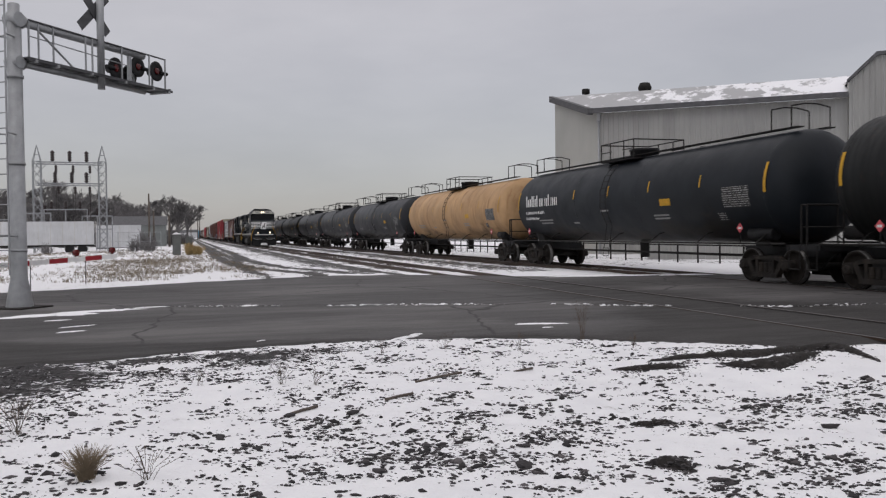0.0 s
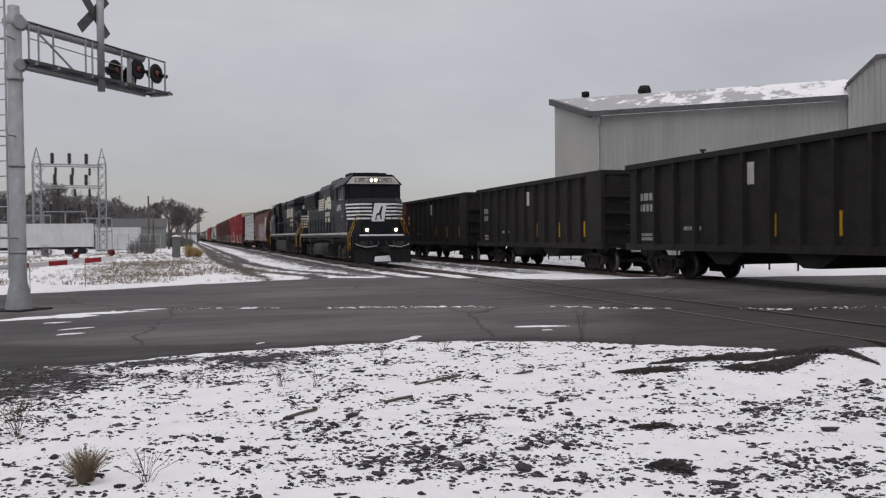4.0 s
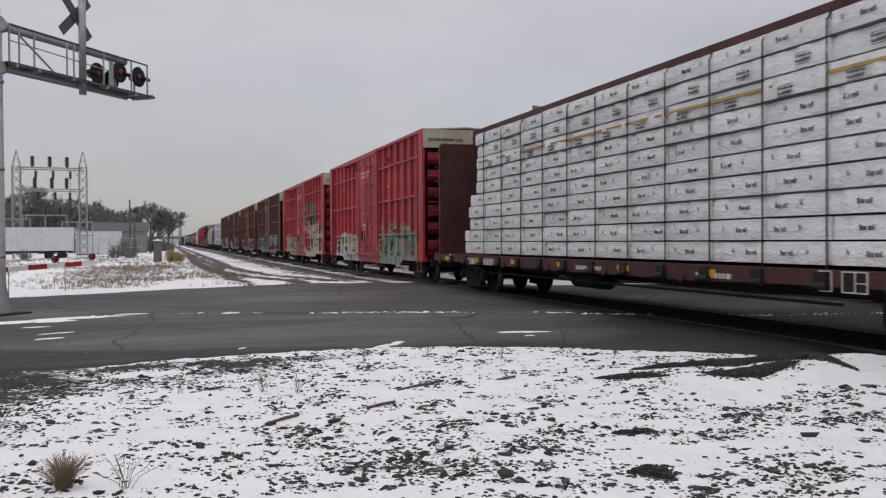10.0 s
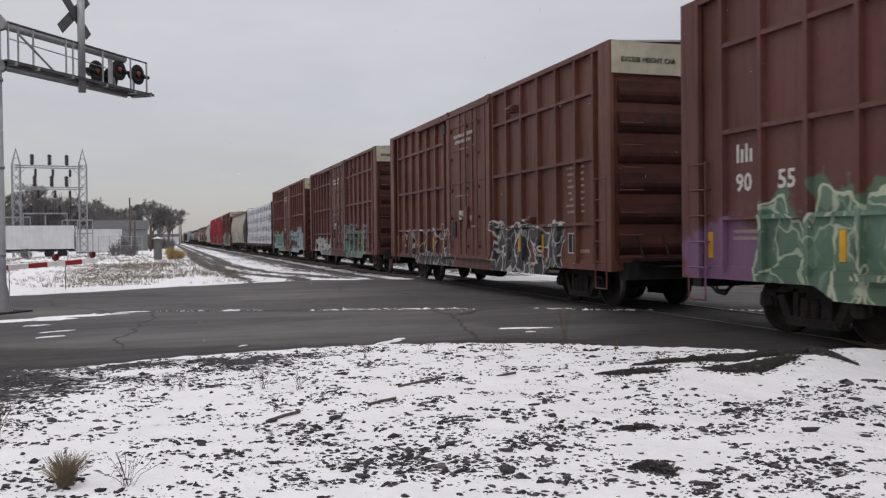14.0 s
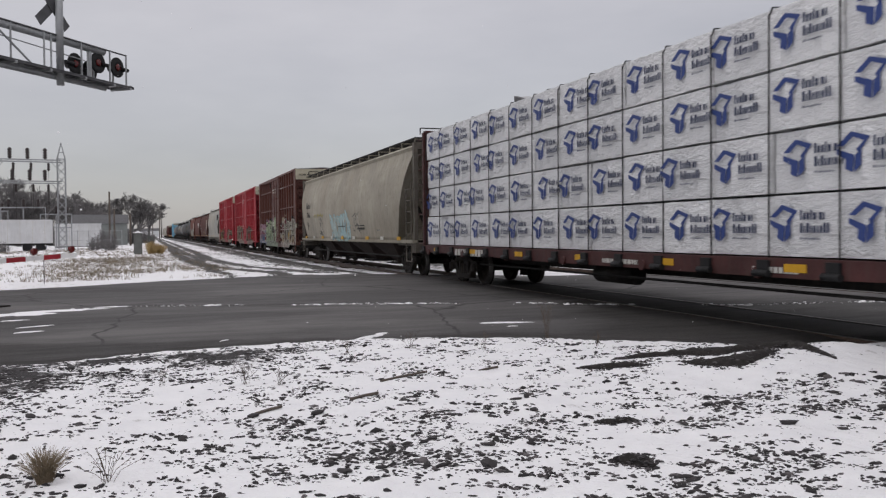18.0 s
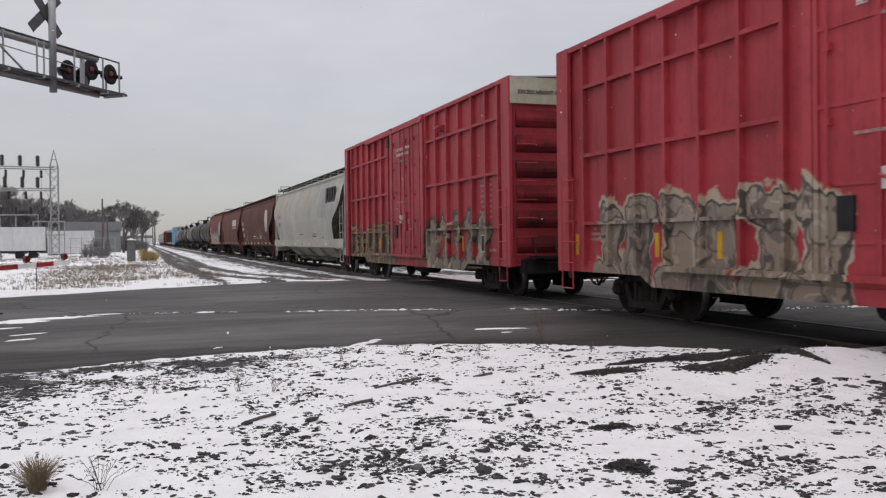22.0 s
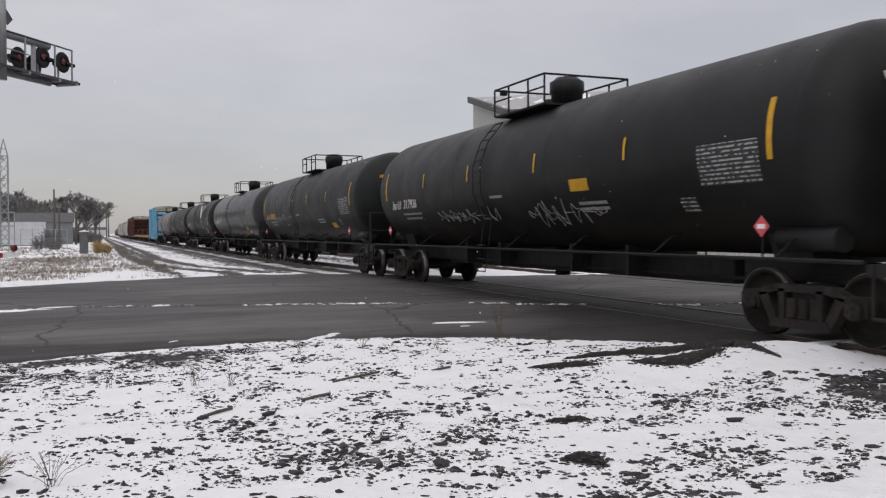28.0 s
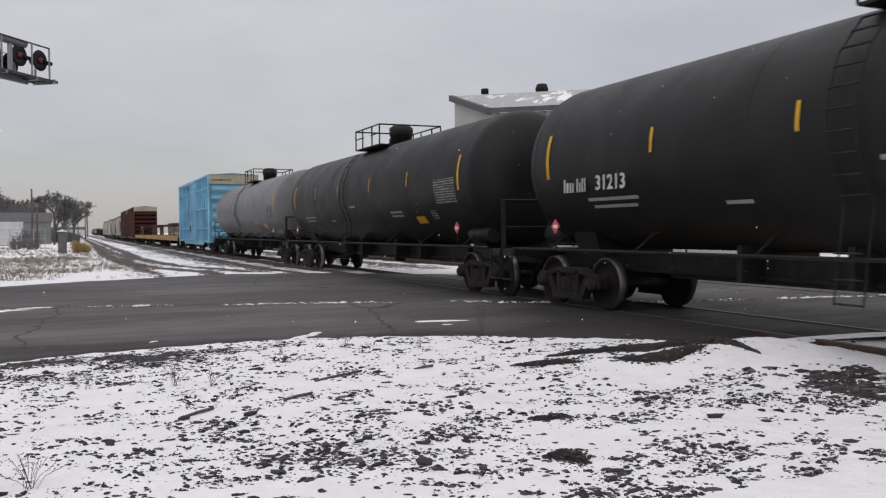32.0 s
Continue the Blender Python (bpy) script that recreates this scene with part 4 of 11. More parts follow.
# ---- a few flakes of falling snow ----
def build_flakes():
    """Sparse flakes that sink and drift as one body."""
    rng = random.Random(12)
    verts, faces = [], []
    for _ in range(2600):
        z = 12.0 + 33.0 * rng.random() ** 0.6
        y = rng.uniform(3.6, 15.0)
        x, r = rng.uniform(-0.5 * y - 1, 1.1 * y + 2), 0.0022 + 0.005 * rng.random() ** 2
        o = len(verts)
        verts.extend(((x - r, y, z), (x + r, y, z), (x, y - r, z), (x, y + r, z), (x, y, z - r), (x, y, z + r)))
        faces.extend((o + i, o + j, o + k) for i in (0, 1) for j in (2, 3) for k in (4, 5))
    me = bpy.data.meshes.new("snowflakes")
    me.from_pydata(verts, [], faces)
    me.materials.append(SNOW)
    return tagged(new("snowflakes", me), "sparse small white flakes of falling snow", "snow", kind="stuff")


FLAKES = build_flakes()

# ---- weeds and sticks ----
WOODPOLE = plain("weathered_pole_wood", (0.12, 0.10, 0.085), 0.85, 0, 0.3, 2)
WEED = plain("dry_brown_weed", (0.10, 0.078, 0.06), 0.85, 0, 0.4, 20)
TUFT = plain("grey_brown_grass", (0.24, 0.19, 0.13), 0.9, 0, 0.4, 20)
STRAW = plain("pale_straw", (0.42, 0.31, 0.15), 0.85, 0, 0.35, 20)


def weed(x, y, hgt, n, spread, seed, material, label, seeds=True, thick=0.0017):
    rng = random.Random(seed)
    bm = bmesh.new()
    for _ in range(n):
        a, l = rng.uniform(0, math.tau), hgt * rng.uniform(0.5, 1.05)
        dx, dy = spread * rng.uniform(0.1, 1) * math.cos(a), spread * rng.uniform(0.1, 1) * math.sin(a)
        p0, p1, p2 = Vector((rng.uniform(-0.03, 0.03), rng.uniform(-0.03, 0.03), -0.02)), Vector((dx * 0.4, dy * 0.4, l * 0.55)), Vector((dx, dy, l))
        pipe(bm, [p0, p1, p2], thick, 3)
        if seeds:
            for j in range(3):
                q = p1.lerp(p2, 0.3 + 0.3 * j)
                r = Vector((rng.uniform(-1, 1), rng.uniform(-1, 1), rng.uniform(0.2, 1))) * 0.13 * hgt
                pipe(bm, [q, q + r], thick * 0.7, 3)
                rod(bm, q + r, q + r * 1.12, thick * 2.4, 4)
    ob = thing("weed", pose(x, y, height(x, y)), label, "weed", "dry weeds", bm, material)
    return ob


for k, (x, y, hgt, n, spread) in enumerate(((5.05, 10.3, 0.5, 14, 0.18), (0.85, 8.15, 0.24, 12, 0.14), (1.15, 8.0, 0.17, 10, 0.1), (-1.2, 6.8, 0.3, 22, 0.25), (-0.25, 5.3, 0.2, 14, 0.2), (3.85, 9.6, 0.22, 8, 0.12), (5.2, 9.2, 0.2, 8, 0.1),
                                                  (3.0, 9.9, 0.22, 9, 0.15), (2.2, 9.8, 0.18, 8, 0.12), (0.1, 8.4, 0.2, 7, 0.1), (9.9, 7.0, 0.25, 12, 0.25))):
    weed(x, y, hgt, n, spread, 60 + k, WEED, "thin dry brown weed with seed heads in snow")
for k, (x, y) in enumerate(((-0.61, 5.42), (-0.58, 5.47))):
    weed(x, y, 0.19, 240, 0.14, 90 + k, TUFT, "tuft of dry pale grass in the snow", False, 0.0010)
for x, y, l, a in ((2.37, 8.02, 0.62, 0.47), (1.76, 7.19, 0.3, 0.4), (0.9, 6.98, 0.3, 0.6), (3.3, 8.1, 0.25, 0.3)):
    bm = bmesh.new()
    pipe(bm, [(-l / 2, 0, 0.008), (0, 0.012, 0.016), (l / 2, 0, 0.022)], 0.013, 7)
    thing("stick", pose(x, y, height(x, y), 0, 0, math.degrees(a)), "short dark wooden stick lying on the snow", "stick", "sticks", bm, WOODPOLE)

# ---- crossing signal with cantilever arm ----


def build_signal():
    sig = thing("crossing_signal", Matrix.Translation((-3.35, 19.45, 0)) @ Matrix.Rotation(math.atan2(0.8, 0.6), 4, "Z"),
                "grey steel cantilever crossing signal with dark flashers", "crossing signal")
    bm = bmesh.new()
    lathe(bm, (0, 0, 0), (0, 0, 1), [(0, 0.27), (0.02, 0.27), (0.45, 0.2), (0.6, 0.165), (6.12, 0.14), (6.12, 0.115), (6.3, 0.115), (6.32, 0.09)], 20)
    mast = part("mast", bm, GALV, sig)
    bm = bmesh.new()
    box(bm, -0.45, 0.45, -0.45, 0.45, -0.3, 0.03)
    part("footing", bm, DIRT, sig, "dark footing plate")
    for z in (1.2, 3.0, 4.8):
        bm = bmesh.new()
        lathe(bm, (0, 0, z), (0, 0, 1), [(-0.03, 0.155), (-0.03, 0.17), (0.03, 0.17), (0.03, 0.155)], 20)
        part("clamp_band", bm, GALV, mast)
    lad = bmesh.new()
    for s in (-1, 1):
        rod(lad, (-0.42, s * 0.2, 0.7), (-0.42, s * 0.2, 6.45), 0.022, 6)
    for z in (1.5, 3.6, 5.6):
        rod(lad, (-0.42, 0.2, z), (-0.1, 0.1, z), 0.018, 5)
        rod(lad, (-0.42, -0.2, z), (-0.1, -0.1, z), 0.018, 5)
    ladder_ = part("ladder", lad, GALV, sig)
    for k in range(18):
        bm = bmesh.new()
        rod(bm, (-0.42, -0.2, 0.9 + k * 0.31), (-0.42, 0.2, 0.9 + k * 0.31), 0.014, 5)
        part("rung", bm, GALV, ladder_)
    for z, r, e in ((5.98, 0.095, 3.95), (5.1, 0.07, 4.0)):
        bm = bmesh.new()
        rod(bm, (0.1, 0, z), (e, 0, z), r, 14)
        part("arm_pipe", bm, GALV, sig)
        bm = bmesh.new()
        rod(bm, (0, -0.16, z), (0, 0.16, z), r + 0.06, 14)
        rod(bm, (0.12, 0, z), (0.22, 0, z), r + 0.05, 14)
        part("arm_flange", bm, GALV, sig)
    bm = bmesh.new()
    box(bm, 0.1, 4.75, -0.28, 0.28, 5.19, 5.22)
    for y in (-0.28, 0.25):
        box(bm, 0.1, 4.75, y, y + 0.03, 5.16, 5.2)
    part("walkway", bm, GREYBACK, sig, "dark grating walkway on the arm")
    for s in (0.3, 0.9, 1.9, 3.0, 4.0, 4.6):
        bm = bmesh.new()
        box(bm, s - 0.03, s + 0.03, -0.3, 0.3, 5.13, 5.19)
        part("walkway_bracket", bm, GALV, sig)
    for s in (0.28, 0.54, 0.95, 1.9, 2.11, 3.08, 4.07, 4.68):
        bm = bmesh.new()
        rod(bm, (s, -0.1, 5.2), (s, -0.1, 6.02), 0.024, 6)
        part("post", bm, GALV, sig)
    for p, q, r in (((0.28, -0.1, 6.04), (4.7, -0.1, 6.02), 0.02), ((0.28, -0.1, 5.7), (3.2, -0.1, 5.62), 0.013), ((0.54, -0.12, 5.84), (1.49, -0.12, 5.25), 0.024), ((4.68, -0.26, 5.24), (4.68, 0.26, 5.24), 0.02)):
        bm = bmesh.new()
        rod(bm, p, q, r, 6)
        part("railing", bm, GREYBACK if r < 0.021 and p[2] > 6 else GALV, sig)
    # sign mast with crossed boards
    bm = bmesh.new()
    rod(bm, (2.36, -0.12, 4.9), (2.36, -0.12, 8.0), 0.085, 14)
    part("sign_mast", bm, GALV, sig)
    for a in (-1, 1):
        bm = bmesh.new()
        l, w = 0.62, 0.115
        c = math.cos(a * math.pi / 4), math.sin(a * math.pi / 4)
        prism(bm, [(2.27 + c[0] * l * i - c[1] * w * j, 6.70 + c[1] * l * i + c[0] * w * j) for i, j in ((-1, -1), (1, -1), (1, 1), (-1, 1))], -0.02 + 0.012 * a, -0.01 + 0.012 * a, "y")
        part("crossbuck_board", bm, GREYBACK, sig, "dark back of a crossbuck board")
    # flashers
    for s, z, y, e in ((2.97, 5.51, 0.0, -1), (3.75, 5.68, 0.0, 1), (3.75, 5.5, 0.25, -1), (4.45, 5.69, 0.0, 1)):
        bm = bmesh.new()
        lathe(bm, (s, y, z), (0, -1, 0), [(0.0, 0.05), (0.0, 0.25), (0.02, 0.255), (0.03, 0.24), (0.035, 0.12), (0.02, 0.1)], 24)
        fl = part("flasher", bm, BLACK, sig, "black round flasher backing")
        bm = bmesh.new()
        lathe(bm, (s, y, z), (0, -1, 0), [(0.03, 0.09), (0.05, 0.085), (0.06, 0.04)], 16)
        part("lens", bm, LENS, fl, "unlit dark red lens")
        bm = bmesh.new()
        rod(bm, (s, y + 0.005, z), (s, y + 0.22, z), 0.1, 12)
        part("lamp_body", bm, BLACK, fl)
        bm = bmesh.new()
        rod(bm, (s, y + 0.12, z), (s, y + 0.12, 5.22), 0.03, 6)
        part("stem", bm, GALV, fl)
        bm = bmesh.new()
        rod(bm, (s + e * 0.1, y - 0.05, z - 0.02), (s + e * 0.36, y - 0.05, z - 0.02), 0.05, 8)
        part("hood", bm, BLACK, fl)
    bm = bmesh.new()
    box(bm, 3.42, 3.5, -0.04, 0.04, 5.22, 5.9)
    part("junction_box", bm, GALV, sig)


GREYBACK = plain("grey_sign_back", (0.10, 0.10, 0.105), 0.6, 0, 0.3, 4)
LENS = plain("dark_red_lens", (0.10, 0.008, 0.008), 0.25, 0, 0.2, 10)
build_signal()


def build_gate():
    a, b = Vector((-6.6, 21.6, 0.66)), Vector((-2.15, 29.15, 0.84))
    d = (b - a).normalized()
    gate = thing("crossing_gate", Matrix(), "lowered red and white striped crossing gate arm", "crossing gate")
    bm = bmesh.new()
    rod(bm, (a.x, a.y, 0), (a.x, a.y, 1.3), 0.12, 12)
    box(bm, a.x - 0.25, a.x + 0.25, a.y - 0.25, a.y + 0.25, 0.5, 1.1)
    part("mechanism", bm, GALV, gate)
    n, L = 11, (b - a).length
    up = Vector((0, 0, 1))
    side = d.cross(up).normalized()
    for k in range(n):
        bm = bmesh.new()
        p, q = a + d * (L * k / n), a + d * (L * (k + 1) / n - 0.004)
        h = 0.07
        v = [bm.verts.new(e + up * h * i + side * 0.015 * j) for e in (p, q) for i in (-1, 1) for j in (-1, 1)]
        for f in ((0, 1, 3, 2), (4, 6, 7, 5), (0, 4, 5, 1), (2, 3, 7, 6), (0, 2, 6, 4), (1, 5, 7, 3)):
            bm.faces.new([v[i] for i in f])
        part("stripe", bm, RED if k % 2 else WHITE, gate)
    for f in (0.77, 0.97):
        bm = bmesh.new()
        p = a + d * (L * f)
        rod(bm, p + up * 0.08, p + up * 0.14, 0.03, 8)
        rod(bm, p + up * 0.2 - side * 0.06, p + up * 0.2 + side * 0.06, 0.1, 12)
        part("gate_lamp", bm, LENS, gate, "dark red gate lamp")
    bm = bmesh.new()
    for f in (0.55, 0.82):
        p = a + d * (L * f)
        rod(bm, p + up * -0.05, (p.x, p.y, height(p.x, p.y)), 0.012, 5)
    part("support", bm, STEEL, gate)


build_gate()

# ---- substation, trailers, cabinets, poles ----
LATTICE = plain("weathered_lattice_steel", (0.30, 0.31, 0.32), 0.6, 0.2, 0.25, 2)
INSUL = plain("brown_insulator", (0.05, 0.04, 0.04), 0.4, 0, 0.3, 5)


def lattice_tower(name, x, y, z0, z1, w, peak):
    t = thing(name, pose(x, y, z0), "grey steel lattice tower of a substation", "lattice tower", "substation towers")
    hh = z1 - z0
    for sx in (-1, 1):
        for sy in (-1, 1):
            bm = bmesh.new()
            rod(bm, (sx * w / 2, sy * w / 2, -0.4), (sx * w / 2, sy * w / 2, hh), 0.06, 5)
            rod(bm, (sx * w / 2, sy * w / 2, hh), (0, 0, hh + peak), 0.05, 5)
            part("leg", bm, LATTICE, t)
    n = 11
    for k in range(n):
        za, zb = hh * k / n, hh * (k + 1) / n
        for (ax, ay), (bx, by) in (((-1, -1), (1, -1)), ((1, -1), (1, 1)), ((1, 1), (-1, 1)), ((-1, 1), (-1, -1))):
            for za_, zb_ in ((za, zb), (zb, za)):
                bm = bmesh.new()
                rod(bm, (ax * w / 2, ay * w / 2, za_), (bx * w / 2, by * w / 2, zb_), 0.03, 4)
                part("lacing_bar", bm, LATTICE, t)
    bm = bmesh.new()
    for z in (hh, hh + peak * 0.4):
        s = w / 2 * (1 - (z - hh) / peak)
        for (ax, ay), (bx, by) in (((-1, -1), (1, -1)), ((1, -1), (1, 1)), ((1, 1), (-1, 1)), ((-1, 1), (-1, -1))):
            rod(bm, (ax * s, ay * s, z), (bx * s, by * s, z), 0.03, 4)
    part("cap_frame", bm, LATTICE, t)


GZ = -0.35
lattice_tower("lattice_tower", -16.6, 108.7, GZ, 10.4, 0.85, 1.9)
lattice_tower("lattice_tower", -9.55, 109.5, GZ, 10.5, 0.85, 1.9)


def crossbeam(z, ins):
    b = thing("substation_beam", pose(-13.1, 109.1, z, 0, 0, 6.5), "grey lattice beam with dark insulators", "lattice beam", "substation beams")
    bm = bmesh.new()
    for y in (-0.3, 0.3):
        for zz in (0, 0.25):
            rod(bm, (-3.6, y, zz), (3.6, y, zz), 0.05, 5)
    for k in range(12):
        x = -3.6 + k * 0.6
        rod(bm, (x, -0.3, 0), (x + 0.6, -0.3, 0.25), 0.025, 4)
    part("truss", bm, LATTICE, b)
    for s in (-1, 1):
        bm = bmesh.new()
        rod(bm, (s * 3.2, 0, 0), (s * 2.4, 0, 0), 0.04, 4)
        rod(bm, (s * 3.4, 0, -1.1), (s * 2.5, 0, 0), 0.04, 4)
        part("knee", bm, LATTICE, b)
    for x in ins:
        bm = bmesh.new()
        lathe(bm, (x, 0, 0.3), (0, 0, 1), [(0, 0.1)] + [(0.08 + j * 0.14, 0.28 if j % 2 else 0.13) for j in range(8)] + [(1.3, 0.1)], 10)
        part("insulator", bm, INSUL, b)
        bm = bmesh.new()
        lathe(bm, (x + 0.35, 0, -0.1), (0, 0, -1), [(0, 0.05)] + [(0.05 + j * 0.14, 0.2 if j % 2 else 0.09) for j in range(6)] + [(0.95, 0.05)], 10)
        rod(bm, (x + 0.35, 0, -1.0), (x + 0.35, 0, -5.5), 0.02, 4)
        part("hanging_insulator", bm, INSUL, b)


crossbeam(10.1, (-1.85, 0.0, 1.85))
crossbeam(7.6, (-1.6, 0.2, 1.8))


def rack(x, y, w, h):
    r = thing("switch_rack", pose(x, y, GZ), "low grey steel switch rack in the substation", "switch rack", "switch racks")
    for s in (-1, 0, 1):
        bm = bmesh.new()
        rod(bm, (s * w / 2, 0, -0.4), (s * w / 2, 0, h), 0.07, 5)
        part("post", bm, LATTICE, r)
        bm = bmesh.new()
        lathe(bm, (s * w / 3, 0, h), (0, 0, 1), [(0, 0.1)] + [(0.05 + j * 0.14, 0.24 if j % 2 else 0.11) for j in range(6)] + [(1.0, 0.08)], 8)
        part("insulator", bm, INSUL, r)
    bm = bmesh.new()
    box(bm, -w / 2, w / 2, -0.08, 0.08, h - 0.15, h)
    box(bm, -w / 2, w / 2, -0.08, 0.08, h * 0.6, h * 0.6 + 0.12)
    part("beam", bm, LATTICE, r)


rack(-14.5, 116, 5.0, 5.4)
rack(-11.0, 118, 3.6, 4.6)
rack(-18.5, 118, 4.0, 5.0)
TRAILER = plain("white_trailer_panel", (0.60, 0.61, 0.62), 0.5, 0, 0.12, 0.8, 0.25, (0.35, 0.34, 0.32))
GREENGREY = plain("grey_green_cabinet", (0.13, 0.135, 0.13), 0.6, 0, 0.2, 3, 0.2)


def trailer(x, y, rz, L, label, wheels=True, z=GZ):
    t = thing("semi_trailer", pose(x, y, z, 0, 0, rz), label, "trailer", "parked trailers")
    z0, z1 = (1.0, 3.55) if wheels else (0.35, 3.4)
    bm = bmesh.new()
    box(bm, -L / 2, L / 2, -1.25, 1.25, z0, z1)
    part("box_body", bm, TRAILER, t)
    for k in range(int(L / 1.2)):
        bm = bmesh.new()
        xx = -L / 2 + 0.6 + k * 1.2
        box(bm, xx - 0.02, xx + 0.02, -1.265, -1.25, z0, z1)
        part("panel_seam", bm, GREYWHITE, t)
    bm = bmesh.new()
    box(bm, L / 2, L / 2 + 0.04, -1.2, 1.2, z0 + 0.05, z1 - 0.05)
    part("rear_door", bm, GREYBACK, t, "grey rear doors")
    bm = bmesh.new()
    box(bm, -L / 2, L / 2, -1.2, 1.2, z0 - 0.2, z0)
    if wheels:
        box(bm, -L / 2 + 2.2, -L / 2 + 2.4, -0.9, -0.7, 0, z0)
        box(bm, -L / 2 + 2.2, -L / 2 + 2.4, 0.7, 0.9, 0, z0)
    else:
        box(bm, -L / 2, L / 2, -1.0, -0.8, 0, 0.2)
        box(bm, -L / 2, L / 2, 0.8, 1.0, 0, 0.2)
    part("chassis", bm, STEEL, t)
    if wheels:
        for xx in (L / 2 - 1.2, L / 2 - 2.5):
            for s in (-1, 1):
                bm = bmesh.new()
                rod(bm, (xx, s * 0.75, 0.5), (xx, s * 1.2, 0.5), 0.5, 16)
                part("wheel", bm, BLACK, t)


trailer(-16.6, 101.6, 7, 13.4, "long white semi trailer parked on snow")
trailer(-8.9, 124.6, 4, 5.8, "short white storage container on snow", False)
trailer(-30.0, 100.0, 7, 12.0, "long white semi trailer parked on snow")
trailer(-26.5, 122.0, 4, 6.0, "short white storage container on snow", False)


def cabinet(x, y, w, d, h, label, cap=True):
    c = thing("signal_cabinet", pose(x, y, height(x, y)), label, "cabinet", "trackside cabinets")
    bm = bmesh.new()
    box(bm, -w / 2, w / 2, -d / 2, d / 2, 0, h)
    part("housing", bm, GREENGREY, c)
    if cap:
        bm = bmesh.new()
        prism(bm, [(-w / 2 - 0.08, h), (w / 2 + 0.08, h), (0, h + 0.18)], -d / 2 - 0.08, d / 2 + 0.08)
        part("lid", bm, SNOW, c, "snow-covered lid")
    bm = bmesh.new()
    box(bm, -w / 2 + 0.06, w / 2 - 0.06, -d / 2 - 0.02, -d / 2, 0.1, h - 0.1)
    part("door", bm, GREENGREY, c)


cabinet(-0.75, 70.0, 0.62, 0.6, 1.65, "grey-green trackside signal cabinet with snowy lid")
cabinet(0.1, 70.6, 0.32, 0.4, 1.45, "small brown trackside signal post box", False)
cabinet(0.32, 71.4, 0.22, 0.3, 1.35, "small brown trackside signal post box", False)
for k in range(7):
    weed(0.15 + 0.16 * k - 0.1, 68.6 + 0.2 * (k % 3), 1.0 - 0.05 * k, 60, 0.5, 200 + k, STRAW, "clump of tall golden dry grass", False, 0.012)


def utility_pole(x, y, h, arm=True):
    p = thing("utility_pole", pose(x, y, height(x, y)), "dark weathered wooden utility pole", "utility pole", "utility poles")
    bm = bmesh.new()
    rod(bm, (0, 0, -0.3), (0, 0, h), 0.15, 8, 0.1)
    part("pole", bm, WOODPOLE, p)
    if arm:
        bm = bmesh.new()
        box(bm, -0.9, 0.9, -0.06, 0.06, h - 0.7, h - 0.58)
        part("crossarm", bm, WOODPOLE, p)


utility_pole(-4.75, 119.9, 7.2, False)
utility_pole(-4.25, 122, 5.0, False)
utility_pole(-2.3, 125, 4.4, False)
for k, (x, y, h) in enumerate(((3.2, 260, 9.5), (4.6, 330, 10.5), (1.5, 300, 9.0), (6.2, 420, 11.5), (-3.0, 280, 8.0))):
    utility_pole(x, y, h)
bm = bmesh.new()
SHEDWALL = plain("grey_green_siding", (0.19, 0.205, 0.2), 0.7, 0, 0.2, 1.0)
# distant low sheds at the end of the view
for x, y, w, d, h in ((-3.0, 138, 7.5, 6, 4.0), (0.5, 380, 9, 6, 3.6), (-9, 360, 12, 8, 4.0), (6.4, 520, 5, 6, 4.5)):
    b = thing("distant_shed", pose(x - w / 2, y, height(x, y)), "small pale low building far along the tracks", "shed", "distant sheds")
    bm2 = bmesh.new()
    box(bm2, -w / 2, w / 2, -d / 2, d / 2, -0.3, h * 0.8)
    part("wall", bm2, SHEDWALL if y < 200 else TRAILER, b)
    bm2 = bmesh.new()
    prism(bm2, [(-d / 2 - 0.2, h * 0.8), (d / 2 + 0.2, h * 0.8), (0, h * 1.15)], -w / 2 - 0.2, w / 2 + 0.2, "x")
    part("roof", bm2, GREYBACK, b)
bm.free()

# ---- chain fence, scrub and bare trees ----
# bark greyed and lightened: distance haze is mixed into the colour
TWIG = plain("hazed_twig_bark", (0.1785, 0.1715, 0.1715), 0.9, 0, 0.3, 0.6)


def bare_tree(seed, h):
    rng = random.Random(seed)
    tree = thing("bare_tree", Matrix(), "leafless winter tree with dense fine twigs", "tree", "bare trees")
    bm, tw = bmesh.new(), bmesh.new()

    def grow(p, d, l, r, depth):
        q = p + d * l
        r = max(r, 0.026)
        rod(bm if depth < 3 else tw, p, q, r, 6 if depth < 2 else 4 if depth < 3 else 3, r * 0.65, False)
        if depth >= 7:
            return
        for _ in range(3):
            v = (d + Vector((rng.uniform(-1, 1), rng.uniform(-1, 1), rng.uniform(-0.15, 0.8))) * 0.85).normalized()
            grow(p + d * l * rng.uniform(0.5, 1.0), v, l * rng.uniform(0.58, 0.84), r * 0.6, depth + 1)
    grow(Vector((0, 0, -0.3)), Vector((0, 0, 1)), h * 0.30, h * 0.026, 0)
    part("trunk", bm, TWIG, tree)
    part("crown", tw, TWIG, tree, "fine bare twigs", "stuff")
    return tree


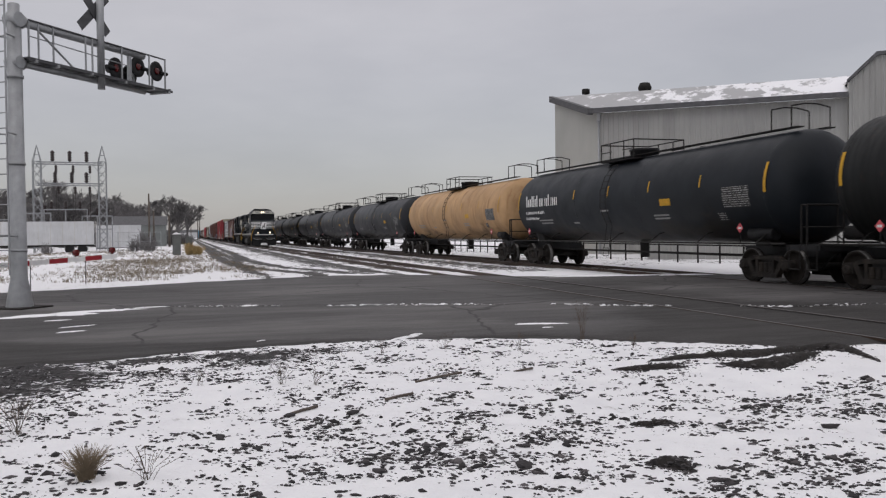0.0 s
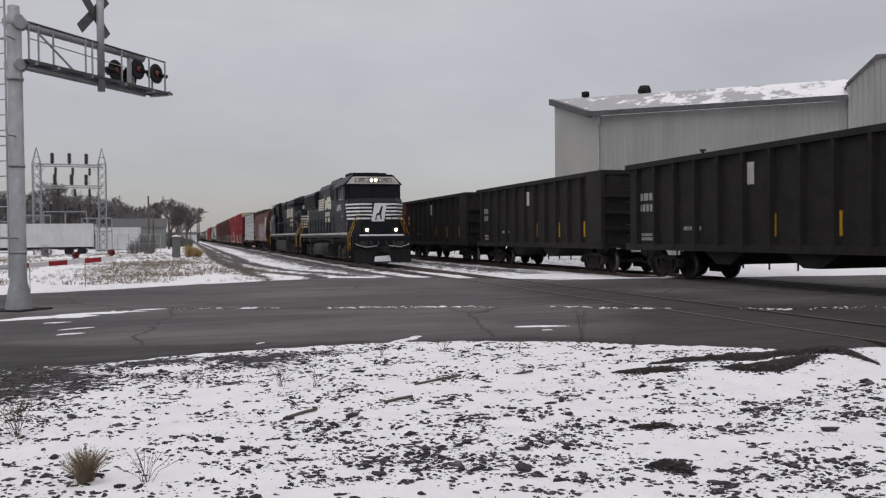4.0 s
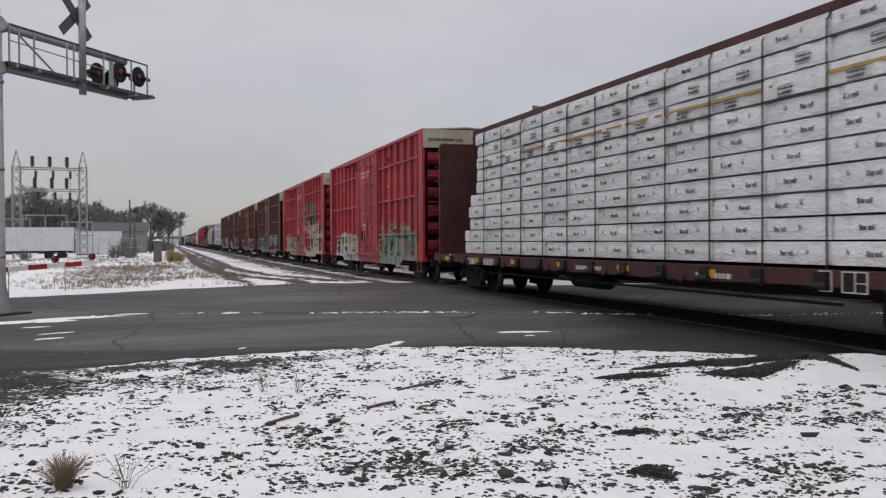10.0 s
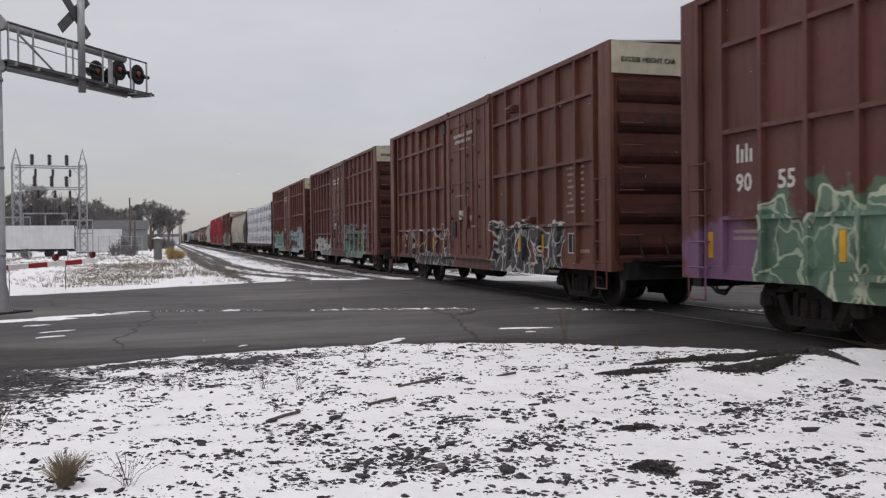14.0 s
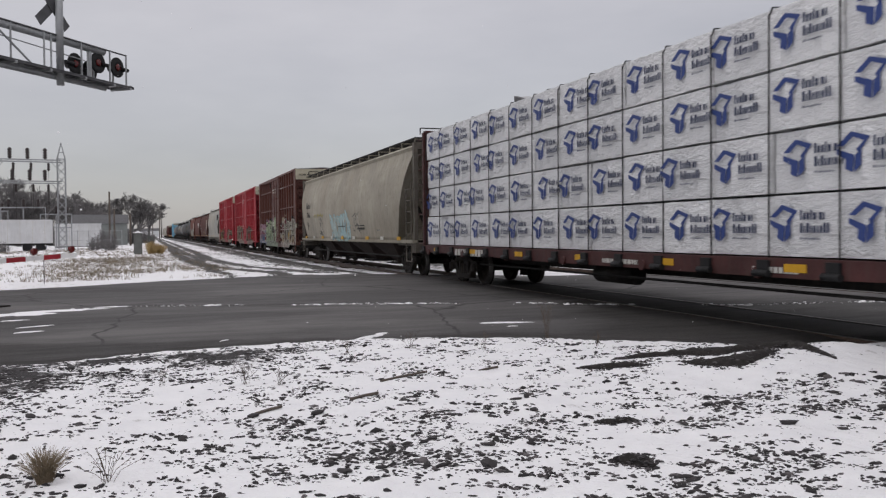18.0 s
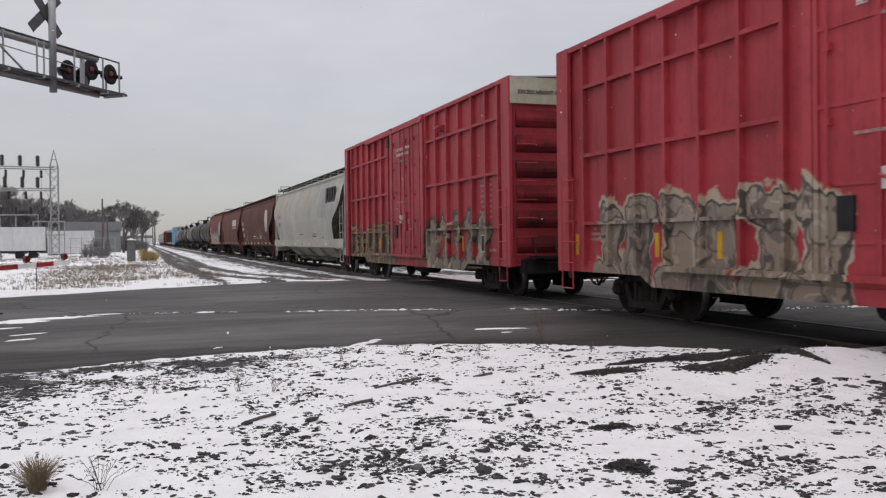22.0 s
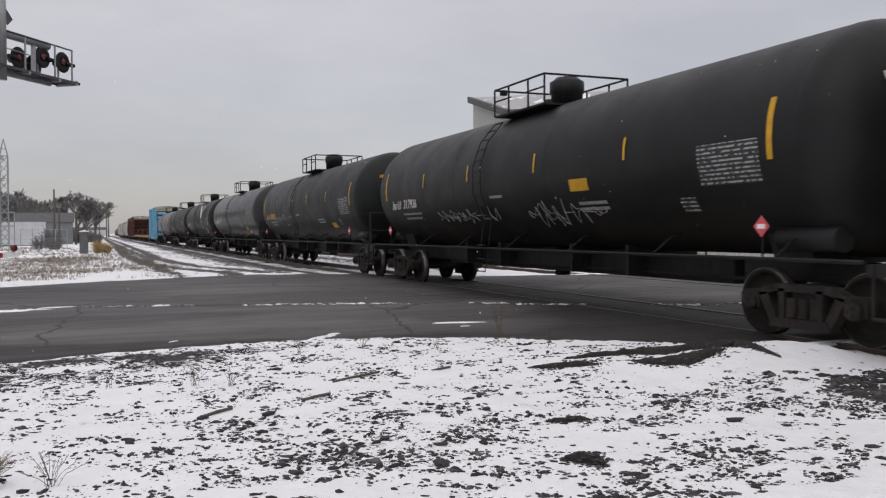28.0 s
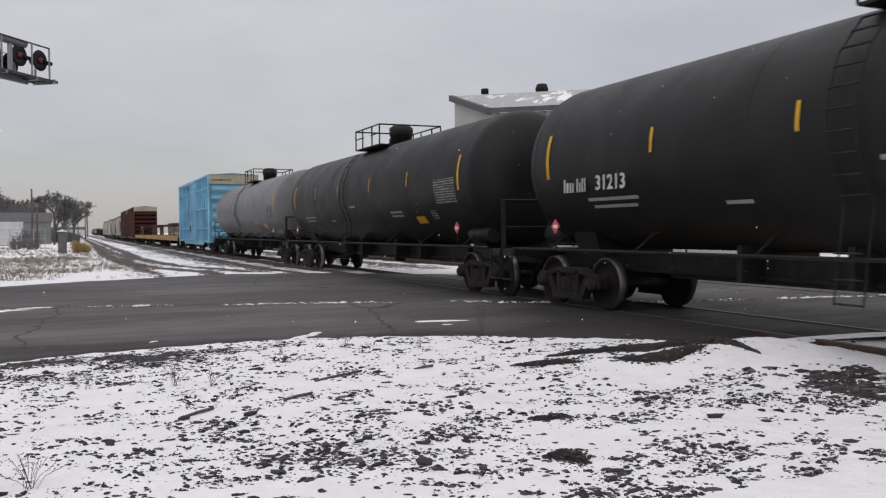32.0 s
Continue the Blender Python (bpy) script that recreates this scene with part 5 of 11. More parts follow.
trees = [bare_tree(s, 11.0) for s in (1, 2, 3)]
SPOTS = [(-36, 172, 1.1), (-31.5, 176, 1.15), (-27, 172, 1.05), (-22, 177, 1.15), (-17.6, 174, 1.05), (-40, 178, 1.15), (-24.5, 181, 1.1), (-13, 180, 0.85), (-45, 174, 1.1), (-34, 186, 1.05), (-29, 190, 1.0), (-24, 188, 1.1), (-19.5, 192, 1.0), (-14.8, 188, 1.05), (-11.6, 194, 0.8), (-5.6, 188, 0.85), (-3.4, 192, 1.02), (-1.6, 186, 1.0), (0.2, 194, 0.75), (-38, 195, 1.1), (-43, 188, 1.0), (-48, 190, 1.1),
         (-27, 200, 1.0), (-17, 202, 1.0), (-8.5, 205, 0.7), (-22, 198, 0.95), (-2.5, 200, 0.9), (-54, 195, 1.1), (-32, 204, 1.0)]
for k, (x, y, s) in enumerate(SPOTS):
    m = pose(x, y, height(x, y), 0, 0, k * 77) @ Matrix.Diagonal((s * 1.15, s * 1.15, s, 1))
    if k < 3:
        trees[k].matrix_basis = m
    else:
        copy_thing(trees[k % 3], m)


def shrub(x, y, w, h, seed):
    rng = random.Random(seed)
    bm = bmesh.new()
    for _ in range(int(40 * w) if w < 2 else 220):
        a, f = rng.uniform(0, math.tau), rng.random() ** 0.5
        p = Vector((w * 0.3 * f * math.cos(a), w * 0.3 * f * math.sin(a), -0.1))
        q = Vector((w * 0.55 * f * math.cos(a) + rng.uniform(-0.2, 0.2), w * 0.55 * f * math.sin(a), h * rng.uniform(0.5, 1) * (1.1 - 0.5 * f)))
        pipe(bm, [p, p.lerp(q, 0.5) + Vector((rng.uniform(-0.1, 0.1), 0, 0)), q], 0.022, 3)
        for _ in range(3):
            c = p.lerp(q, rng.uniform(0.4, 1))
            pipe(bm, [c, c + Vector((rng.uniform(-0.5, 0.5), rng.uniform(-0.5, 0.5), rng.uniform(0, 0.5)))], 0.012, 3)
    thing("shrub", pose(x, y, height(x, y)), "leafless grey-brown winter shrub", "shrub", "bare shrubs", bm, TWIG)


for k, (x, y, w, h) in enumerate(((-4.6, 100, 1.6, 2.6), (-3.8, 103, 1.3, 2.0), (-5.0, 90, 1.2, 1.4), (-3.6, 88, 1.1, 1.1), (-14.2, 98, 0.9, 1.2),
                              (-4.2, 150, 3.2, 3.4), (-2.2, 152, 2.6, 2.6), (-0.6, 158, 2.4, 2.2), (-7.5, 155, 3.6, 3.0), (-11, 158, 4.0, 3.4), (-15, 160, 4.4, 3.6), (-20, 162, 4.6, 3.8), (-25, 160, 4.8, 4.0), (-31, 165, 5.0, 4.0), (-37, 165, 5.0, 4.0), (0.6, 165, 1.8, 2.0))):
    shrub(x, y, w, h, 300 + k)


def build_stubble():
    """Blades of dry grass standing out of the snow beyond the road."""
    rng = random.Random(41)
    verts, faces = [], []
    for _ in range(120000):
        if len(faces) > 24000:
            break
        y = 29 + 75 * rng.random() ** 1.7
        x = rng.uniform(-0.22 * y - 1.5, 4.6)
        if y < road_far(x) + 0.4 or rng.random() > (stubble(x, y) - 0.1) * 0.4:
            continue
        z = height(x, y)
        for _ in range(5):
            px, py, a, l = x + rng.gauss(0, 0.07), y + rng.gauss(0, 0.07), rng.uniform(0, math.tau), rng.uniform(0.04, 0.15)
            o = len(verts)
            w = 0.005 + 0.0001 * y
            verts.extend(((px - w, py, z - 0.02), (px + w, py, z - 0.02), (px + 0.5 * l * math.cos(a), py + 0.5 * l * math.sin(a), z + l)))
            faces.append((o, o + 1, o + 2))
    me = bpy.data.meshes.new("dry_grass")
    me.from_pydata(verts, [], faces)
    me.materials.append(STUB)
    tagged(new("dry_grass", me), "sparse dry tan grass poking through snow", "grass", kind="stuff")


def stub_material():
    n = Nodes("dry_grass_blades")
    r = n.node("ShaderNodeNewGeometry").outputs["Random Per Island"]
    return n.done(n.ramp(r, [(0.0, (0.08, 0.068, 0.055)), (0.5, (0.19, 0.16, 0.12)), (1.0, (0.34, 0.285, 0.20))]), 0.9)


STUB = stub_material()
build_stubble()


def fence(x0, x1, y, n, h):
    f = thing("wire_fence", pose(0, y, 0), "grey wire fence with thin steel posts", "fence", "fences")
    for k in range(n):
        bm = bmesh.new()
        x = x0 + (x1 - x0) * k / (n - 1)
        rod(bm, (x, 0, height(x, y) - 0.2), (x, 0, height(x, y) + h), 0.035, 5)
        part("post", bm, GALV, f)
    bm = bmesh.new()
    for z in (0.1, h * 0.5, h - 0.05):
        rod(bm, (x0, 0, height(x0, y) + z), (x1, 0, height(x1, y) + z), 0.02, 4)
    part("rail", bm, GALV, f)


fence(-9.0, -2.6, 95, 7, 2.0)
# low pipe railing beyond the far track
rail_f = thing("pipe_railing", pose(21.5, 0, -0.1), "low dark pipe railing beyond the tracks", "railing")
for k in range(34):
    bm = bmesh.new()
    rod(bm, (0, 26 + k * 1.6, -0.2), (0, 26 + k * 1.6, 0.95), 0.04, 6)
    part("post", bm, STEEL, rail_f)
for z in (0.9, 0.5):
    bm = bmesh.new()
    rod(bm, (0, 26, z), (0, 26 + 33 * 1.6, z), 0.035, 6)
    part("rail", bm, STEEL, rail_f)

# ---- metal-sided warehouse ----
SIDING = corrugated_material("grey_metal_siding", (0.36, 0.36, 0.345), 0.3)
# lighter copy of the siding, with the end walls' brighter light in its colour
SIDING_LIT = corrugated_material("lit_metal_siding", (0.43, 0.43, 0.40), 0.2)
ROOFM = None


def roof_material():
    n = Nodes("snowy_metal_roof")
    x, y, z = n.sep()
    m = n.step(n.math("ADD", n.noise(0.5, 6, 0.65, stretch=(1.6, 0.7, 1)), n.math("MULTIPLY", n.math("SUBTRACT", x, 4.0), 0.012)), 0.5, 0.58)
    return n.done(n.mix(m, (0.36, 0.36, 0.365), (0.85, 0.85, 0.87)), 0.6)


ROOFM = roof_material()


def corrugated(bm, x0, x1, y, z0, z1, pitch=0.32, depth=0.05, z1b=None):
    """Ribbed sheet in the plane y, from x0 to x1; z1b: the top at x1."""
    n = max(1, round((x1 - x0) / pitch))
    pts = []
    for k in range(n):
        a = x0 + (x1 - x0) * k / n
        w = (x1 - x0) / n
        pts += [(a, 0), (a + w * 0.55, 0), (a + w * 0.65, -depth), (a + w * 0.9, -depth)]
    pts.append((x1, 0))
    prev = None
    for px, dy in pts:
        t = z1 if z1b is None else z1 + (z1b - z1) * (px - x0) / (x1 - x0)
        q = [bm.verts.new((px, y + dy, z0)), bm.verts.new((px, y + dy, t))]
        if prev:
            bm.faces.new((prev[0], prev[1], q[1], q[0]))
        prev = q


def build_warehouse():
    """Its own x runs along the long wall; the roof climbs away from the tracks."""
    m = Matrix.Translation((25.7, 49.75, 0)) @ Matrix.Rotation(math.atan2(-0.62, 0.78), 4, "Z")
    wh = thing("warehouse", m, "grey corrugated metal warehouse with patchy snow on its roof", "warehouse")
    bm = bmesh.new()
    corrugated(bm, 0.0, 14.6, 0, -0.3, 9.1)
    part("front_wall", bm, SIDING, wh)
    # end wall runs back along the tracks
    inv = m.inverted()
    c = inv @ Vector((25.4, 55.9, 0))
    bm = bmesh.new()
    bm.faces.new([bm.verts.new(p) for p in ((0, 0, -0.3), (c.x, c.y, -0.3), (c.x, c.y, 10.85), (0, 0, 9.15))])
    bm.faces.new([bm.verts.new(p) for p in ((0.15, 0.15, -0.3), (c.x + 0.15, c.y, -0.3), (c.x + 0.15, c.y, 10.8), (0.15, 0.15, 9.1))])
    part("end_wall", bm, SIDING_LIT, wh)
    bm = bmesh.new()
    r0, r1 = Vector((c.x - 0.35, c.y, 11.1)), Vector((c.x + 21, c.y, 11.1))
    for dz in (0, -0.18):
        bm.faces.new([bm.verts.new(p) for p in ((-0.55, -0.55, 9.3 + dz), (14.6, -0.55, 9.3 + dz), (r1.x, r1.y, r1.z + dz), (r0.x, r0.y, r0.z + dz))])
    part("roof", bm, ROOFM, wh, "metal roof with patches of snow")
    bm = bmesh.new()
    prism(bm, [(-0.62, 9.05), (-0.5, 9.05), (-0.5, 9.36), (-0.62, 9.36)], -0.55, 14.6, "x")
    part("gutter", bm, GREYBACK, wh)
    bm = bmesh.new()
    a, b = Vector((-0.6, -0.6, 8.95)), Vector((c.x - 0.42, c.y, 10.75))
    v = [bm.verts.new(p) for p in (a, a + Vector((0, 0, 0.42)), b + Vector((0, 0, 0.42)), b)]
    w = [bm.verts.new(Vector(p.co) + Vector((0.3, 0.12, 0))) for p in v]
    for k in range(4):
        bm.faces.new((v[k], v[(k + 1) % 4], w[(k + 1) % 4], w[k]))
    bm.faces.new(v)
    bm.faces.new(w[::-1])
    part("verge_trim", bm, GREYBACK, wh, "dark trim along the roof edge")
    bm = bmesh.new()
    box(bm, -0.12, 0.12, -0.12, 0.12, 8.5, 9.3)
    rod(bm, (0, -0.12, 0), (0, -0.12, 8.6), 0.07, 8)
    part("downpipe", bm, GALV, wh)
    for p, s in ((Vector((27.6, 55.4, 10.75)), 0.75), (Vector((31.2, 53.4, 10.6)), 1.35)):
        q = inv @ p
        bm = bmesh.new()
        lathe(bm, q, (0, 0, 1), [(0, 0.12 * s), (0.45 * s, 0.12 * s), (0.45 * s, 0.3 * s), (0.7 * s, 0.36 * s), (0.95 * s, 0.26 * s), (1.0 * s, 0.05)] if s > 1 else [(0, 0.06), (0.55, 0.06), (0.55, 0.28), (0.9, 0.28), (0.92, 0.2)], 14)
        part("roof_vent", bm, STEEL, wh, "dark round roof ventilator")
    # taller block at the far right
    bm = bmesh.new()
    corrugated(bm, 14.62, 16.1, -0.4, -0.3, 9.9, 0.32, 0.05, 11.35)
    corrugated(bm, 16.1, 44.0, -0.4, -0.3, 11.35)
    part("tall_wall", bm, SIDING, wh)
    bm = bmesh.new()
    bm.faces.new([bm.verts.new(p) for p in ((14.62, -0.4, -0.3), (14.62, 12, -0.3), (14.62, 12, 11.9), (14.62, -0.4, 9.9))])
    part("tall_side_wall", bm, SIDING_LIT, wh)
    bm = bmesh.new()
    prism(bm, [(14.5, 9.9), (14.5, 10.05), (16.05, 11.55), (44, 11.55), (44, 11.35), (16.15, 11.35)], -0.6, -0.42, "y")
    part("tall_trim", bm, GREYBACK, wh)
    bm = bmesh.new()
    bm.faces.new([bm.verts.new(p) for p in ((14.5, -0.6, 9.95), (16.1, -0.6, 11.5), (16.1, 14, 11.6), (14.5, 14, 10.0))])
    bm.faces.new([bm.verts.new(p) for p in ((16.1, -0.6, 11.5), (44, -0.6, 11.5), (44, 14, 11.6), (16.1, 14, 11.6))])
    part("tall_roof", bm, ROOFM, wh)
    bm = bmesh.new()
    box(bm, 18, 44, -0.62, -0.46, 8.2, 8.7)
    part("girt_band", bm, GREYBACK, wh, "dark band along the wall")
    # closing back wall
    bm = bmesh.new()
    box(bm, 0, 44, 14, 14.2, -0.3, 11.0)
    part("back_wall", bm, SIDING_LIT, wh)


build_warehouse()


def build_annex():
    m = Matrix.Translation((22.3, 39.2, 0)) @ Matrix.Rotation(math.atan2(-0.62, 0.95), 4, "Z")
    an = thing("annex_shed", m, "low metal shed with a snow-covered flat roof", "shed")
    bm = bmesh.new()
    corrugated(bm, 0.6, 14, 0, -0.3, 4.8)
    part("front_wall", bm, SIDING, an)
    bm = bmesh.new()
    box(bm, 0.6, 0.75, 0.02, 4, -0.3, 4.8)
    part("side_wall", bm, SIDING_LIT, an)
    bm = bmesh.new()
    prism(bm, [(-0.25, 4.85), (4.2, 5.25), (4.2, 5.05), (-0.25, 4.7)], 0.2, 14.2, "x")
    part("roof", bm, SNOW, an, "snow lying on the roof")
    bm = bmesh.new()
    rod(bm, (3.4, 1.2, 4.9), (3.4, 1.2, 5.7), 0.07, 8)
    rod(bm, (3.4, 1.2, 5.7), (3.4, 1.2, 5.8), 0.16, 8)
    part("vent_pipe", bm, STEEL, an)


build_annex()

# ---- running gear shared by all cars ----
GEAR = {}


def wheel_mesh():
    if "wheel" not in GEAR:
        bm = bmesh.new()
        lathe(bm, (0, 0, 0), (1, 0, 0), [(-0.075, 0.09), (-0.075, 0.14), (-0.03, 0.16), (-0.012, 0.36), (-0.06, 0.39), (-0.075, 0.40), (-0.075, 0.452),
                                         (0.045, 0.458), (0.05, 0.485), (0.075, 0.48), (0.075, 0.40), (0.02, 0.36), (0.03, 0.16), (0.075, 0.14)], 24)
        GEAR["wheel"] = finish(bm, "wheel", WHEELMAT)
        bm = bmesh.new()
        lathe(bm, (0, 0, 0), (1, 0, 0), [(-0.077, 0.449), (-0.077, 0.4585), (0.044, 0.4605)], 28)
        bmesh.ops.delete(bm, geom=[f for f in bm.faces if len(f.verts) > 4], context="FACES_ONLY")
        GEAR["tread"] = finish(bm, "tread", TREAD)
        bm = bmesh.new()
        rod(bm, (-0.98, 0, 0), (0.98, 0, 0), 0.085, 10)
        GEAR["axle"] = finish(bm, "axle", STEEL)
        bm = bmesh.new()
        lathe(bm, (0, 0, 0), (1, 0, 0), [(-0.09, 0.03), (-0.09, 0.095), (-0.05, 0.115), (0.06, 0.115), (0.06, 0.05)], 12)
        for k in range(3):
            a = k * math.tau / 3
            rod(bm, (-0.09, 0.06 * math.cos(a), 0.06 * math.sin(a)), (-0.105, 0.06 * math.cos(a), 0.06 * math.sin(a)), 0.017, 6)
        GEAR["bearing"] = finish(bm, "bearing", FRAMEMAT)
        bm = bmesh.new()
        ring = [(-0.72, 0.56), (-0.78, 0.62), (-0.5, 0.74), (0.5, 0.74), (0.78, 0.62), (0.72, 0.56), (0.42, 0.64), (-0.42, 0.64)]
        prism(bm, ring, -0.08, 0.08, "x")
        for s in (-1, 1):
            prism(bm, [(s * 1.05, 0.40), (s * 1.05, 0.58), (s * 0.98, 0.64), (s * 0.72, 0.64), (s * 0.70, 0.40), (s * 0.77, 0.40), (s * 0.77, 0.55), (s * 0.99, 0.55), (s * 0.99, 0.40)], -0.09, 0.09, "x")
            prism(bm, [(s * 0.74, 0.60), (s * 0.50, 0.20), (s * 0.36, 0.20), (s * 0.58, 0.62)], -0.08, 0.08, "x")
            box(bm, -0.08, 0.08, s * 0.32 - 0.05, s * 0.32 + 0.05, 0.26, 0.68)
        prism(bm, [(-0.52, 0.17), (0.52, 0.17), (0.44, 0.29), (-0.44, 0.29)], -0.10, 0.10, "x")
        GEAR["sideframe"] = finish(bm, "sideframe", FRAMEMAT)
        bm = bmesh.new()
        for k in (-0.2, 0, 0.2):
            lathe(bm, (0, k, 0.29), (0, 0, 1), [(0.0, 0.085)] + [(0.025 + j * 0.03, 0.07 if j % 2 else 0.09) for j in range(8)] + [(0.27, 0.085)], 10)
        GEAR["spring"] = finish(bm, "spring", FRAMEMAT)
        bm = bmesh.new()
        box(bm, -1.0, 1.0, -0.2, 0.2, 0.5, 0.74)
        box(bm, -0.35, 0.35, -0.3, 0.3, 0.7, 0.86)
        for s in (-1, 1):
            rod(bm, (-0.9, s * 0.42, 0.42), (0.9, s * 0.42, 0.42), 0.04, 6)
            for x in (-0.75, 0.75):
                box(bm, x - 0.06, x + 0.06, s * 0.38 - 0.03, s * 0.38 + 0.03, 0.3, 0.6)
        GEAR["bolster"] = finish(bm, "truck", STEEL)
        bm = bmesh.new()
        box(bm, -0.10, 0.10, -0.95, 0.0, 0.68, 0.94)
        box(bm, -0.14, 0.14, -1.12, -0.86, 0.66, 0.98)
        box(bm, -0.13, -0.03, -1.28, -1.1, 0.68, 0.96)
        pipe(bm, [(-1.25, -0.16, 0.98), (-0.7, -0.22, 0.86), (-0.16, -0.75, 0.9)], 0.016, 5)
        GEAR["coupler"] = finish(bm, "coupler", STEEL)
        bm = bmesh.new()
        pipe(bm, [(0.34, -0.1, 0.8), (0.34, -0.4, 0.62), (0.26, -0.7, 0.42), (0.2, -1.02, 0.44), (0.2, -1.2, 0.55)], 0.028, 6)
        GEAR["hose"] = finish(bm, "air_hose", BLACK)
    return GEAR["wheel"]


def place(name, mesh, parent, m, label=""):
    ob = new(name, mesh)
    ob.parent = parent
    ob.matrix_local = m
    return tagged(ob, label)


def truck(parent, y, half=0.87):
    """A two-axle truck with its wheels, springs and side frames."""
    wheel_mesh()
    t = place("truck", GEAR["bolster"], parent, pose(0, y, 0))
    for s in (-1, 1):
        place("sideframe", GEAR["sideframe"], t, pose(s * 0.99, 0, 0))
        place("spring", GEAR["spring"], t, pose(s * 0.99, 0, 0))
        place("axle", GEAR["axle"], t, pose(0, s * half, 0.47))
        for e in (-1, 1):
            wheel = place("wheel", GEAR["wheel"], t, pose(e * 0.755, s * half, 0.47, 0, 0, 0 if e < 0 else 180))
            if e < 0:
                place("tread", GEAR["tread"], wheel, Matrix(), "bright worn wheel tread")
            place("bearing", GEAR["bearing"], t, pose(e * 1.07, s * half, 0.47, 0, 0, 0 if e < 0 else 180))
    return t


def couplers(parent, L):
    wheel_mesh()
    for s in (-1, 1):
        m = pose(0, s * L / 2, 0, 0, 0, 0 if s < 0 else 180)
        place("coupler", GEAR["coupler"], parent, m)
        place("air_hose", GEAR["hose"], parent, m)


def ladder(bm, x, y0, y1, z0, z1, n, off=(-0.09, 0), r=0.014):
    """Grab rungs on a wall: between (x, y0) and (x, y1), stood off."""
    for k in range(n):
        z = z0 + (z1 - z0) * k / max(1, n - 1)
        a, b = (x, y0, z), (x, y1, z)
        ao, bo = (x + off[0], y0 + off[1], z), (x + off[0], y1 + off[1], z)
        pipe(bm, [a, ao, bo, b], r, 5)


def stencils(parent, x, rows, material, name="stencil"):
    """Small unreadable lines of stencilling on a side: (y middle, z, length, height)."""
    bm = bmesh.new()
    for y, z, l, h in rows:
        k = y + l / 2
        while k > y - l / 2:
            w = random.uniform(0.5, 1.3) * h
            box(bm, x - 0.003, x, max(y - l / 2, k - w), k, z - h / 2, z + h / 2)
            k -= w + 0.3 * h
    part(name, bm, material, parent)


# ---- boxcar ----
FADED = plain("faded_stencil_paint", (0.34, 0.24, 0.22), 0.7, 0, 0.3, 20)
FADED_GREY = plain("faded_grey_stencil", (0.17, 0.165, 0.15), 0.7, 0, 0.35, 20)
BOX_PAINT = plain("boxcar_paint", (0.3, 0.03, 0.03))
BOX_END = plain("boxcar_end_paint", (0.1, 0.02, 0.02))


CREAM_BAND = plain("dirty_cream_paint", (0.42, 0.39, 0.30), 0.65, 0, 0.25, 2, 0.3, (0.16, 0.13, 0.10))


